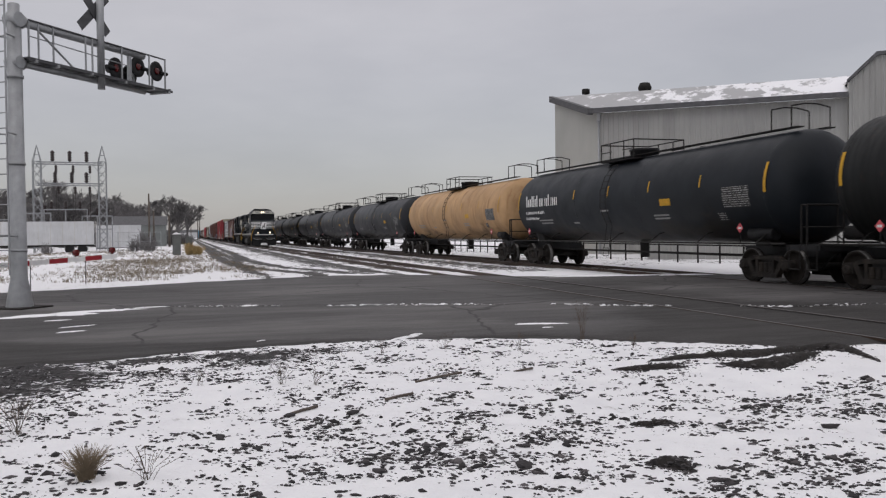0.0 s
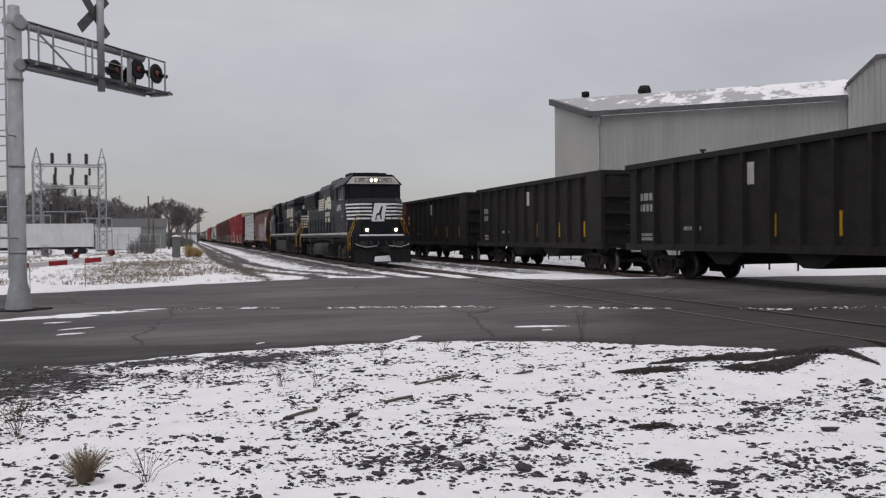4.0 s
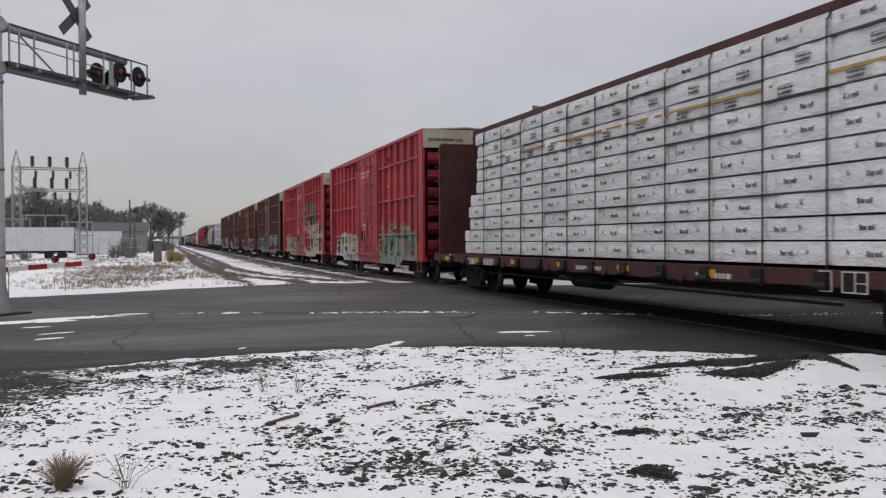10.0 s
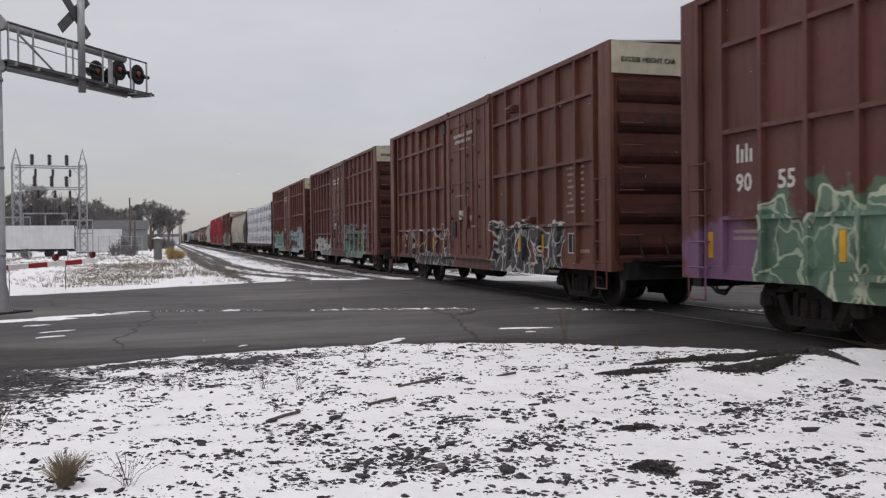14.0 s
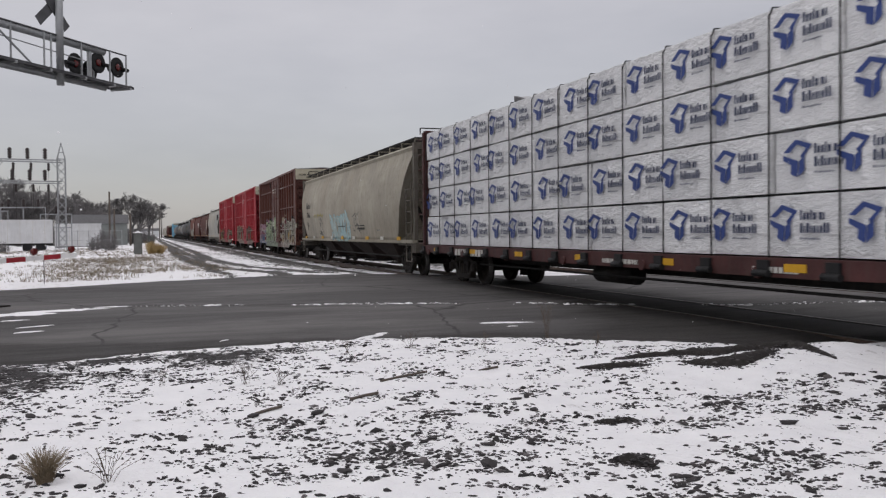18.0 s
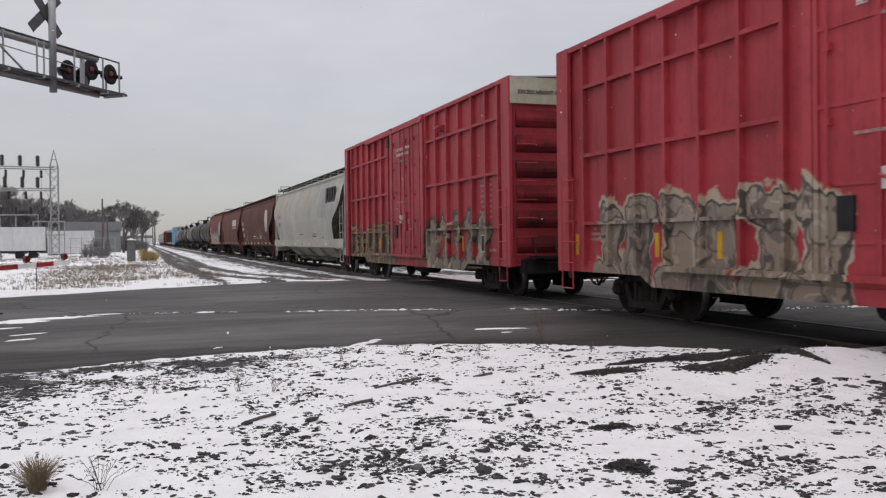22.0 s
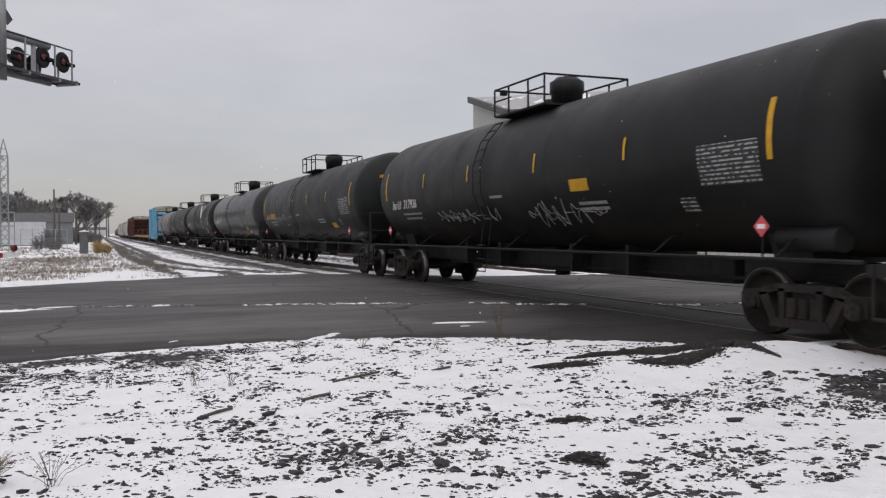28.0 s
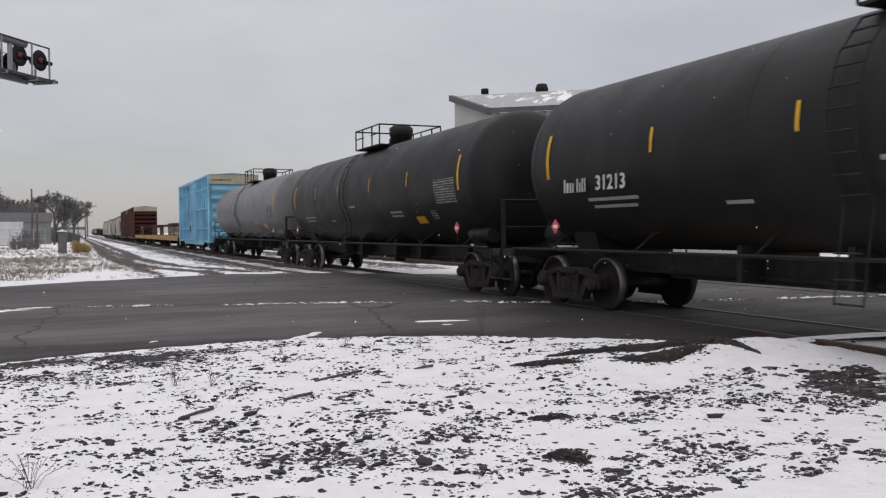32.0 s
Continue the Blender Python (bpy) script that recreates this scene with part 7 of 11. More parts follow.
def tank_car(label, L=19.3, r=1.53, axis_z=2.62, old=False, group="near freight train"):
    h = L / 2
    car = thing("tank_car", Matrix(), label, "tank car", group)
    e = h - (0.6 if old else 0.78)
    bm = bmesh.new()
    dome = [(-e + DOME - DOME * math.cos(a), r * math.sin(a) ** 0.86) for a in [radians(d) for d in (3, 10, 20, 30, 40, 50, 60, 70, 80, 90)]]
    prof = [(s, q) for s, q in dome] + [(-s, q) for s, q in dome[::-1]]
    lathe(bm, (0, 0, axis_z), (0, 1, 0), prof, 40)
    shell = part("shell", bm, TANK_PAINT, car)
    for y in (-e + DOME + 0.02, -e * 0.2, e * 0.3, e - DOME - 0.02):
        bm = bmesh.new()
        lathe(bm, (0, y, axis_z), (0, 1, 0), [(-0.015, r - 0.02), (-0.008, r + 0.0025), (0.008, r + 0.0025), (0.015, r - 0.02)], 40)
        part("weld_seam", bm, TANK_PAINT, shell)
    # yellow reflective strips on the near flank
    for k, y in enumerate((-8.55, -5.6, -2.7, 0.1, 2.9, 8.55) if old else (-7.65, -4.45, -1.4, 1.8, 4.6, 7.6)):
        big = k in (0, 5)
        a0, a1 = ((radians(-6), radians(24)) if big else (radians(4), radians(18))) if old else ((radians(-10), radians(20)) if big else (radians(-1), radians(13)))
        bm = bmesh.new()
        prev = None
        for j in range(7):
            a = a0 + (a1 - a0) * j / 6
            q = [bm.verts.new((-(r + 0.008) * math.cos(a), y + s * (0.05 if big else 0.032), axis_z + (r + 0.008) * math.sin(a))) for s in (-1, 1)]
            if prev:
                bm.faces.new((prev[0], prev[1], q[1], q[0]))
            prev = q
        part("reflector_strip", bm, YELLOW, car)
    # data panels and warning placards
    def panel(name, y, z, w, hh, mat, label=""):
        a = math.asin(max(-0.98, min(0.98, (z - axis_z) / r)))
        bm = bmesh.new()
        rows = []
        for j in range(5):
            b = a + (j / 4 - 0.5) * hh / r
            rows.append([bm.verts.new((-(r + 0.009) * math.cos(b), y + s * w / 2, axis_z + (r + 0.009) * math.sin(b))) for s in (-1, 1)])
        for A, B in zip(rows, rows[1:]):
            bm.faces.new((A[0], A[1], B[1], B[0]))
        return part(name, bm, mat, car, label)
    panel("data_panel", -7.3 if old else -6.85, 2.36, 1.2, 0.58, DATA, "white stencilled data panel")
    panel("info_decal", -3.7 if old else -4.85, 2.35 if old else 1.72, 0.62, 0.22, YELLOW, "yellow inspection decal")
    panel("info_frame", -6.5 if old else -5.85, 1.83, 0.36, 0.25, DATA)
    for y, z, w in ((5.8, 1.95, 1.4), (5.8, 1.83, 1.2), (0.4, 2.2, 0.6), (-3.3, 1.95, 0.9), (-3.3, 1.85, 0.9), (3.0, 1.8, 0.5)):
        panel("stencil", y, z, w, 0.06, STENCIL)
    for y in (-7.45, 7.45):
        bm = bmesh.new()
        x = -1.46
        prism(bm, [(y - 0.14, 1.5), (y, 1.36), (y + 0.14, 1.5), (y, 1.64)], x - 0.012, x, "x")
        plac = part("placard", bm, PLACARD, car, "red diamond hazard placard")
        bm = bmesh.new()
        box(bm, x - 0.016, x - 0.012, y - 0.07, y + 0.07, 1.47, 1.53)
        part("placard_panel", bm, WHITE, plac)
        bm = bmesh.new()
        rod(bm, (x + 0.012, y, 1.05), (x + 0.012, y, 1.55), 0.015, 6)
        part("placard_post", bm, STEEL, plac)
        bm = bmesh.new()
        if y < 0:
            rod(bm, (-0.95, -7.3, 1.34), (-0.95, -8.3, 1.34), 0.17, 14)
            part("air_reservoir", bm, BLACK, car)
    # manway, housing and top platform with rails
    top = axis_z + r
    bm = bmesh.new()
    if old:
        lathe(bm, (0, 0.1, top - 0.12), (0, 0, 1), [(0, 0.5), (0.32, 0.5), (0.34, 0.54), (0.42, 0.54), (0.45, 0.3)], 20)
    else:
        lathe(bm, (0, -0.1, top - 0.12), (0, 0, 1), [(0, 0.34), (0.36, 0.34), (0.38, 0.37), (0.62, 0.37), (0.66, 0.3), (0.72, 0.24)], 20)
        rod(bm, (0.1, 0.95, top - 0.1), (0.1, 0.95, top + 0.14), 0.14, 12)
        rod(bm, (-0.1, 0.5, top - 0.1), (-0.1, 0.5, top + 0.22), 0.08, 10)
    part("manway", bm, BLACK, car, "black bolted manway dome")
    bm = bmesh.new()
    p0, p1 = (-0.9, 1.4) if not old else (-0.9, 1.5)
    for s in (-1, 1):
        box(bm, min(s * 0.55, s * 1.0), max(s * 0.55, s * 1.0), p0, p1, top - 0.12, top - 0.08)
    part("platform", bm, STEEL, car, "dark grating platform")
    bm = bmesh.new()
    hi, mid = top + (0.5 if not old else 0.55), top + 0.24
    for s in (-1, 1):
        for y in (p0, p0 + 0.7, p1 - 0.7, p1):
            rod(bm, (s * 1.0, y, top - 0.1), (s * 1.0, y, hi), 0.022, 6)
        pipe(bm, [(s * 1.0, p0, hi), (s * 1.0, p1, hi)], 0.022, 6)
        pipe(bm, [(s * 1.0, p0, mid), (s * 1.0, p0 + 0.8, mid)], 0.018, 6)
        pipe(bm, [(s * 1.0, p1, mid), (s * 1.0, p1 - 0.8, mid)], 0.018, 6)
    for y in (p0, p1):
        pipe(bm, [(-1.0, y, hi), (1.0, y, hi)], 0.022, 6)
    part("platform_rail", bm, STEEL, car, "black safety rails")
    if old:
        bm = bmesh.new()
        for s in (-1, 1):
            box(bm, s * 0.5 - 0.12, s * 0.5 + 0.12, -e + 0.6, e - 0.6, top + 0.02, top + 0.05)
        for y in (-8.5, -7.7, 7.7, 8.5):
            pipe(bm, [(-0.62, y, top), (-0.62, y, top + 0.6), (-0.2, y, top + 0.68), (0.2, y, top + 0.68), (0.62, y, top + 0.6), (0.62, y, top)], 0.02, 6)
        part("top_walk", bm, STEEL, car, "dark running board along the top")
    # side ladder curving over the shell
    y0 = 1.1 if not old else 0.3
    bm = bmesh.new()
    for s in (-1, 1):
        pts = [(-(r + 0.1) * math.cos(a), y0 + s * 0.2, axis_z + (r + 0.1) * math.sin(a)) for a in [radians(d) for d in (-35, -10, 10, 30, 50)]]
        pipe(bm, [(-1.5, y0 + s * 0.2, 0.55)] + pts, 0.012, 5)
    climb = part("ladder", bm, STEEL, car)
    spots = [(-(r + 0.1) * math.cos(radians(-30 + 80 * k / 9)), axis_z + (r + 0.1) * math.sin(radians(-30 + 80 * k / 9))) for k in range(10)] + [(-1.5, 0.57), (-1.5, 0.85), (-1.5, 1.15)]
    if "tank_rung" not in GEAR:
        bm = bmesh.new()
        rod(bm, (0, -0.2, 0), (0, 0.2, 0), 0.014, 5)
        GEAR["tank_rung"] = finish(bm, "rung", STEEL)
    for x, z in spots:
        place("rung", GEAR["tank_rung"], climb, pose(x, y0, z))
    # running rail round the car, end sills, saddles
    bm = bmesh.new()
    for s in (-1, 1):
        pipe(bm, [(s * 1.47, -h + 0.6, 1.08), (s * 1.47, h - 0.6, 1.08)], 0.028, 6)
        for k in range(7):
            y = -e + 1.2 + k * (2 * e - 2.4) / 6
            pipe(bm, [(s * 1.47, y, 1.08), (s * 1.1, y, 1.35), (s * 0.7, y, 1.45)], 0.018, 5)
    part("side_rail", bm, STEEL, car)
    for s in (-1, 1):
        bm = bmesh.new()
        box(bm, -1.45, 1.45, s * (h - 0.3) - 0.3, s * (h - 0.3) + 0.3, 0.92, 1.06)
        box(bm, -0.3, 0.3, s * (h - 2.0) - 2.0, s * (h - 2.0) + 1.8, 0.72, 1.0)
        part("end_platform", bm, BLACK, car)
        bm = bmesh.new()
        pipe(bm, [(-1.4, s * (h - 0.1), 1.05), (-1.4, s * (h - 0.1), 2.05), (-0.3, s * (h - 0.1), 2.05), (-0.3, s * (h - 0.1), 1.05)], 0.026, 6)
        part("end_rail", bm, STEEL, car)
        bm = bmesh.new()
        pipe(bm, [(1.4, s * (h - 0.1), 1.05), (1.4, s * (h - 0.1), 2.05), (0.3, s * (h - 0.1), 2.05)], 0.026, 6)
        part("end_rail", bm, STEEL, car)
        bm = bmesh.new()
        pipe(bm, [(-1.4, s * (h - 0.1), 1.5), (-0.3, s * (h - 0.1), 1.5)], 0.02, 6)
        part("middle_rail", bm, STEEL, car)
        bm = bmesh.new()
        pipe(bm, [(-1.45, s * (h - 0.1), 1.05), (-1.45, s * (h - 0.1), 0.45), (-1.45, s * (h - 0.5), 0.45), (-1.45, s * (h - 0.5), 1.05)], 0.02, 6)
        part("stirrup_step", bm, STEEL, car)
        bm = bmesh.new()
        prism(bm, [(-0.8, 1.0), (0.8, 1.0), (0.95, 1.5), (0.5, 1.3), (-0.5, 1.3), (-0.95, 1.5)], s * (h - 2.3) - 0.35, s * (h - 2.3) + 0.35)
        part("saddle", bm, STEEL, car)
    if not old:
        bm = bmesh.new()
        box(bm, -0.32, 0.32, -h + 4.0, h - 4.0, 0.62, 1.0)
        for y in (-3.4, -1.5, 1.7, 3.6):
            box(bm, -0.75, 0.75, y - 0.05, y + 0.05, 0.66, 1.2)
        part("centre_sill", bm, STEEL, car)
    bm = bmesh.new()
    rod(bm, (0.0, 0.1, 0.5), (0.0, 0.1, 1.3), 0.17, 12)
    rod(bm, (-0.55, h - 1.5, 1.35), (-0.55, h - 0.55, 1.35), 0.18, 12)
    pipe(bm, [(-0.4, -h + 2.5, 0.72), (-0.4, h - 2.5, 0.72)], 0.03, 6)
    part("outlet_valve", bm, STEEL, car)
    for y in (-h + 1.95, h - 1.95):
        truck(car, y)
    couplers(car, L)
    return car


# ---- gondola ----
GON_PAINT = plain("gondola_paint", (0.0185, 0.0168, 0.0165), 0.75, 0, 0.4, 2, 0.35, (0.035, 0.023, 0.018))
GON_RED = plain("gondola_end_red", (0.105, 0.021, 0.017), 0.7, 0, 0.45, 2, 0.6, (0.018, 0.011, 0.01))


def gondola(label, L=14.2):
    h = L / 2
    car = thing("gondola_car", Matrix(), label, "gondola", "far freight train")
    for s in (-1, 1):
        bm = bmesh.new()
        box(bm, s * 1.42 - 0.03, s * 1.42 + 0.03, -h + 0.3, h - 0.3, 1.0, 3.7)
        part("side_wall", bm, GON_PAINT, car)
        bm = bmesh.new()
        box(bm, -1.385, 1.385, s * (h - 0.3) - 0.03, s * (h - 0.3) + 0.03, 1.06, 3.7)
        part("end_wall", bm, GON_PAINT, car)
    bm = bmesh.new()
    box(bm, -1.385, 1.385, -h + 0.3, h - 0.3, 0.95, 1.05)
    part("floor_plate", bm, GON_PAINT, car)
    for s in (-1, 1):
        bm = bmesh.new()
        prism(bm, [(s * (h - 4.2), 1.0), (s * (h - 5.0), 0.55), (s * (h - 5.6), 0.55), (s * (h - 6.4), 1.0)], -1.3, 1.3, "x")
        part("drop_bottom", bm, GON_PAINT, car)
    rib = bmesh.new()
    prism(rib, [(-1.6, -0.05), (-1.6, 0.05), (-1.45, 0.09), (-1.45, -0.09)], 1.0, 3.62, "z")
    rib = finish(rib, "rib", GON_PAINT)
    for k in range(12):
        y = -h + 0.9 + k * (L - 1.8) / 11
        place("rib", rib, car, pose(0, y, 0))
        place("rib", rib, car, pose(0, y, 0, 0, 0, 180))
    bm = bmesh.new()
    for s in (-1, 1):
        box(bm, s * 1.52 - 0.09, s * 1.52 + 0.09, -h + 0.22, h - 0.22, 3.62, 3.78)
        box(bm, -1.6, 1.6, s * (h - 0.3) - 0.09, s * (h - 0.3) + 0.09, 3.62, 3.78)
        box(bm, s * 1.5 - 0.08, s * 1.5 + 0.08, -h + 0.22, h - 0.22, 0.92, 1.12)
    part("top_chord", bm, GON_PAINT, car)
    bm = bmesh.new()
    box(bm, -1.62, -1.45, -h + 0.22, -h + 1.35, 1.12, 3.62)
    end_ = part("end_panel", bm, GON_RED, car, "rust red painted end")
    for z in (1.6, 2.2, 2.8):
        bm = bmesh.new()
        box(bm, -1.5, 1.5, -h + 0.1, -h + 0.22, z, z + 0.12)
        part("end_rib", bm, GON_PAINT, end_)
    for k in range(5):
        bm = bmesh.new()
        y = -h + 1.9 + k * 2.3
        box(bm, -1.465, -1.45, y - 0.08, y + 0.08, 1.35, 1.95)
        part("reflector", bm, YELLOW, car)
    stencils(car, -1.452, [(h - 1.4, 2.66, 0.95, 0.24), (h - 1.4, 2.3, 1.1, 0.24), (h - 1.4, 1.42, 0.7, 0.1), (h - 1.4, 1.28, 0.7, 0.1), (h - 4.0, 1.6, 0.9, 0.12)], STENCIL)
    bm = bmesh.new()
    box(bm, -1.462, -1.45, h - 6.9, h - 6.5, 2.75, 3.35)
    part("notice_plate", bm, GREYWHITE, car)
    bm = bmesh.new()
    ladder(bm, -1.5, -h + 0.3, -h + 0.75, 1.0, 3.3, 7)
    ladder(bm, -1.5, h - 0.75, h - 0.3, 1.0, 3.3, 7)
    part("ladder", bm, GON_PAINT, car)
    bm = bmesh.new()
    prism(bm, [(-1.38, 3.0), (-0.6, 3.4), (0.5, 3.3), (1.38, 3.05), (1.38, 2.9), (-1.38, 2.9)], -h + 0.5, h - 0.5)
    part("coal_load", bm, BALLAST, car, "dark load below the rim")
    for y in (-h + 1.9, h - 1.9):
        truck(car, y)
    couplers(car, L)
    return car


# ---- centre-beam lumber car ----
def wrap_material():
    """Woven plastic sheet: folds, creases and scuffs."""
    n = Nodes("white_lumber_wrap")
    r = n.node("ShaderNodeObjectInfo").outputs["Random"]
    base = n.ramp(r, [(0.0, (0.67, 0.675, 0.685)), (1.0, (0.80, 0.803, 0.81))])
    fold = n.noise(3.2, 5, 0.7, stretch=(1, 0.8, 1.8))
    scuff = n.noise(1.4, 6, 0.75, shift=(3, 1, 8))
    base = n.mix(n.math("MULTIPLY", n.step(scuff, 0.52, 0.72), 0.35), base, (0.40, 0.40, 0.39))
    base = n.mix(n.math("MULTIPLY", n.step(n.noise(22.0, 4), 0.6, 0.72), 0.25), base, (0.42, 0.42, 0.42))
    n.bump(fold, 0.85, 0.16)
    return n.done(base, n.ramp(fold, [(0.3, 0.34), (0.7, 0.55)]))


WRAP = wrap_material()
INK_GAP = plain("dark_grey_print_and_gap", (0.06, 0.06, 0.065), 0.6, 0, 0.3)
LATH = plain("yellow_pine_board", (0.42, 0.28, 0.11), 0.7, 0, 0.3, 4)
BLUE = plain("blue_print", (0.035, 0.06, 0.20), 0.5, 0, 0.1)
SLATE = plain("slate_blue_print", (0.05, 0.06, 0.11), 0.5, 0, 0.15)
FLAT_PAINT = plain("flatcar_brown", (0.068, 0.025, 0.024), 0.6, 0, 0.35, 2, 0.35)


def bundle_mesh(l, hh, d, sag):
    bm = bmesh.new()
    n = 8
    rng = random.Random(int(l * 100 + hh * 1000 + sag * 7))
    rows = []
    for k in range(n + 1):
        y = -l / 2 + l * k / n
        b = 0.026 * rng.uniform(-1, 1)
        rows.append([bm.verts.new(p) for p in ((-d - 0.0 + b, y, 0.015), (-d - 0.012 + b, y, hh * 0.5), (-d + b + 0.004, y, hh - 0.014), (-d + 0.03, y, hh - 0.004), (-0.1, y, hh - 0.006), (-0.1, y, 0.015))])
    for A, B in zip(rows, rows[1:]):
        for i in range(6):
            bm.faces.new((A[i], A[(i + 1) % 6], B[(i + 1) % 6], B[i]))
    bm.faces.new(rows[0][::-1])
    bm.faces.new(rows[-1])
    return finish(bm, "lumber_bundle", WRAP)


def mark_mesh():
    """A plain blue block shape: a flat diamond on a post, with a bar across."""
    bm = bmesh.new()

    def quad(pts):
        bm.faces.new([bm.verts.new((x * 0.85, y * 0.85, 0)) for x, y in pts])
    quad([(-0.30, 0.10), (-0.04, 0.29), (0.0, 0.21), (-0.17, 0.09)])
    quad([(-0.04, 0.29), (0.30, 0.19), (0.19, 0.14), (0.0, 0.21)])
    quad([(0.30, 0.19), (0.10, -0.04), (0.06, 0.03), (0.19, 0.14)])
    quad([(-0.30, 0.06), (0.02, -0.05), (0.0, -0.30), (-0.14, -0.24), (-0.13, -0.10), (-0.30, -0.02)])
    quad([(0.04, -0.05), (0.15, 0.03), (0.15, -0.20), (0.02, -0.30)])
    return finish(bm, "printed_mark", BLUE)


def text_bars(w, hh, material, rows=((0.0, 1.0, 0.42),), name="printed_bars", fat=1.0):
    """Blocks in place of lettering: rows of (height offset, length share, bar height)."""
    bm = bmesh.new()
    rng = random.Random(int(w * 91))
    for off, share, bh in rows:
        x = -w / 2
        while x < -w / 2 + w * share:
            l = rng.uniform(0.14, 0.3) * bh * hh * fat
            z = off * hh
            hi = z + bh * hh * (0.5 if x == -w / 2 else rng.choice((0.2, 0.22, 0.5)))
            bm.faces.new([bm.verts.new(p) for p in ((x, z - bh * hh / 2, 0), (x + l, z - bh * hh / 2, 0), (x + l, hi, 0), (x, hi, 0))])
            x += l + (0.16 if rng.random() < 0.8 else 0.4) * bh * hh
    return finish(bm, name, material)


def centre_beam(label, L, tiers, cols, z0, z1, printed):
    h = L / 2
    car = thing("centre_beam_flatcar", Matrix(), label, "flatcar", "near freight train")
    bm = bmesh.new()
    box(bm, -1.42, 1.42, -h + 0.2, h - 0.2, 0.98, 1.06)
    part("deck", bm, FLAT_PAINT, car)
    for s in (-1, 1):
        bm = bmesh.new()
        prism(bm, [(-h + 0.2, 0.86), (-h + 0.2, 1.06), (h - 0.2, 1.06), (h - 0.2, 0.86), (h - 5, 0.84), (h - 7, 0.8), (-h + 7, 0.8), (-h + 5, 0.84)], s * 1.45 - 0.05, s * 1.45 + 0.05, "x")
        part("side_sill", bm, FLAT_PAINT, car)
        bm = bmesh.new()
        y = s * (h - (0.72 if printed != "blue" and s > 0 else 0.25))
        box(bm, -1.4, 1.4, y - 0.05, y + 0.05, 1.0, z1 + 0.02)
        bulk = part("bulkhead", bm, FLAT_PAINT, car, "brown steel bulkhead with ribs")
        for x in (-1.42, -0.5, 0.5, 1.42):
            bm = bmesh.new()
            box(bm, x - 0.05, x + 0.05, y + min(0, s * 0.13), y + max(0, s * 0.13), 1.0, z1 + 0.02)
            part("bulkhead_post", bm, FLAT_PAINT, bulk)
        for z in (1.6, 2.3, 3.0, 3.7):
            bm = bmesh.new()
            box(bm, -1.4, 1.4, y + min(0, s * 0.14), y + max(0, s * 0.14), z, z + 0.1)
            part("bulkhead_rib", bm, FLAT_PAINT, bulk)
        bm = bmesh.new()
        box(bm, -1.42, 1.42, y + min(-0.06, s * 0.14), y + max(0.06, s * 0.14), z1 + 0.02, z1 + 0.07)
        part("bulkhead_cap", bm, FLAT_PAINT, bulk)
        bm = bmesh.new()
        ladder(bm, -1.46, y - 0.05, y + s * 0.3 + 0.05, 1.1, z1 - 0.2, 8, (-0.06, 0))
        part("ladder", bm, FLAT_PAINT, car)
    lettering("CAUTION", 0.17, GREYWHITE, car, on_end(0.1, -h - 0.0, z1 + 0.14))
    bm = bmesh.new()
    box(bm, -0.2, 0.2, -h + 0.2, h - 0.2, z1 - 0.02, z1 + (0.1 if printed == "blue" else 0.55))
    box(bm, -0.04, 0.04, -h + 0.2, h - 0.2, 1.06, z1)
    part("centre_beam", bm, FLAT_PAINT, car)
    lead = 0.34 if printed == "blue" else 0.5
    span = L - (2 * lead if printed == "blue" else 2.4)
    ch, cl = (z1 - z0) / tiers, span / cols
    for k in range(cols + 1):
        bm = bmesh.new()
        y = -h + lead + k * cl
        box(bm, -1.55, -1.5, y - 0.11, y + 0.11, 0.8, 1.03)
        rod(bm, (-1.56, y - 0.15, 0.85), (-1.56, y + 0.15, 0.85), 0.05, 8)
        part("winch", bm, BLACK, car)
    bm = bmesh.new()
    pipe(bm, [(-1.2, -h + 4.2, 0.6), (-1.2, h - 4.2, 0.6)], 0.025, 5)
    part("brake_pipe", bm, STEEL, car)
    meshes = [bundle_mesh(cl - 0.006, ch - (0.016 if printed == "blue" else 0.008), 1.36, k) for k in range(4)]
    mark, far_mesh = mark_mesh(), bundle_mesh(3 * cl - 0.02, ch - 0.012, 1.36, 9)
    line = text_bars(0.56, 0.34, SLATE, ((0.3, 0.74, 0.38), (-0.2, 0.9, 0.38), (-0.6, 0.6, 0.09)), "printed_bars", 1.25)
    small, tick = text_bars(0.22, 0.075, INK_GAP, ((0.0, 1.0, 1.0),), "printed_bars", 1.5), text_bars(0.05, 0.09, SLATE, ((0.0, 1.0, 0.9),))
    dark = text_bars(0.26, 0.13, INK_GAP, ((0.3, 1.0, 0.34), (-0.22, 0.95, 0.34), (0.56, 0.98, 0.1), (-0.54, 0.98, 0.1)), "printed_bars", 3.0)
    short = [bundle_mesh(w, ch - 0.008, 1.36, 5) for w in (0.3, 0.62)]
    rng = random.Random(tiers * 31 + cols)
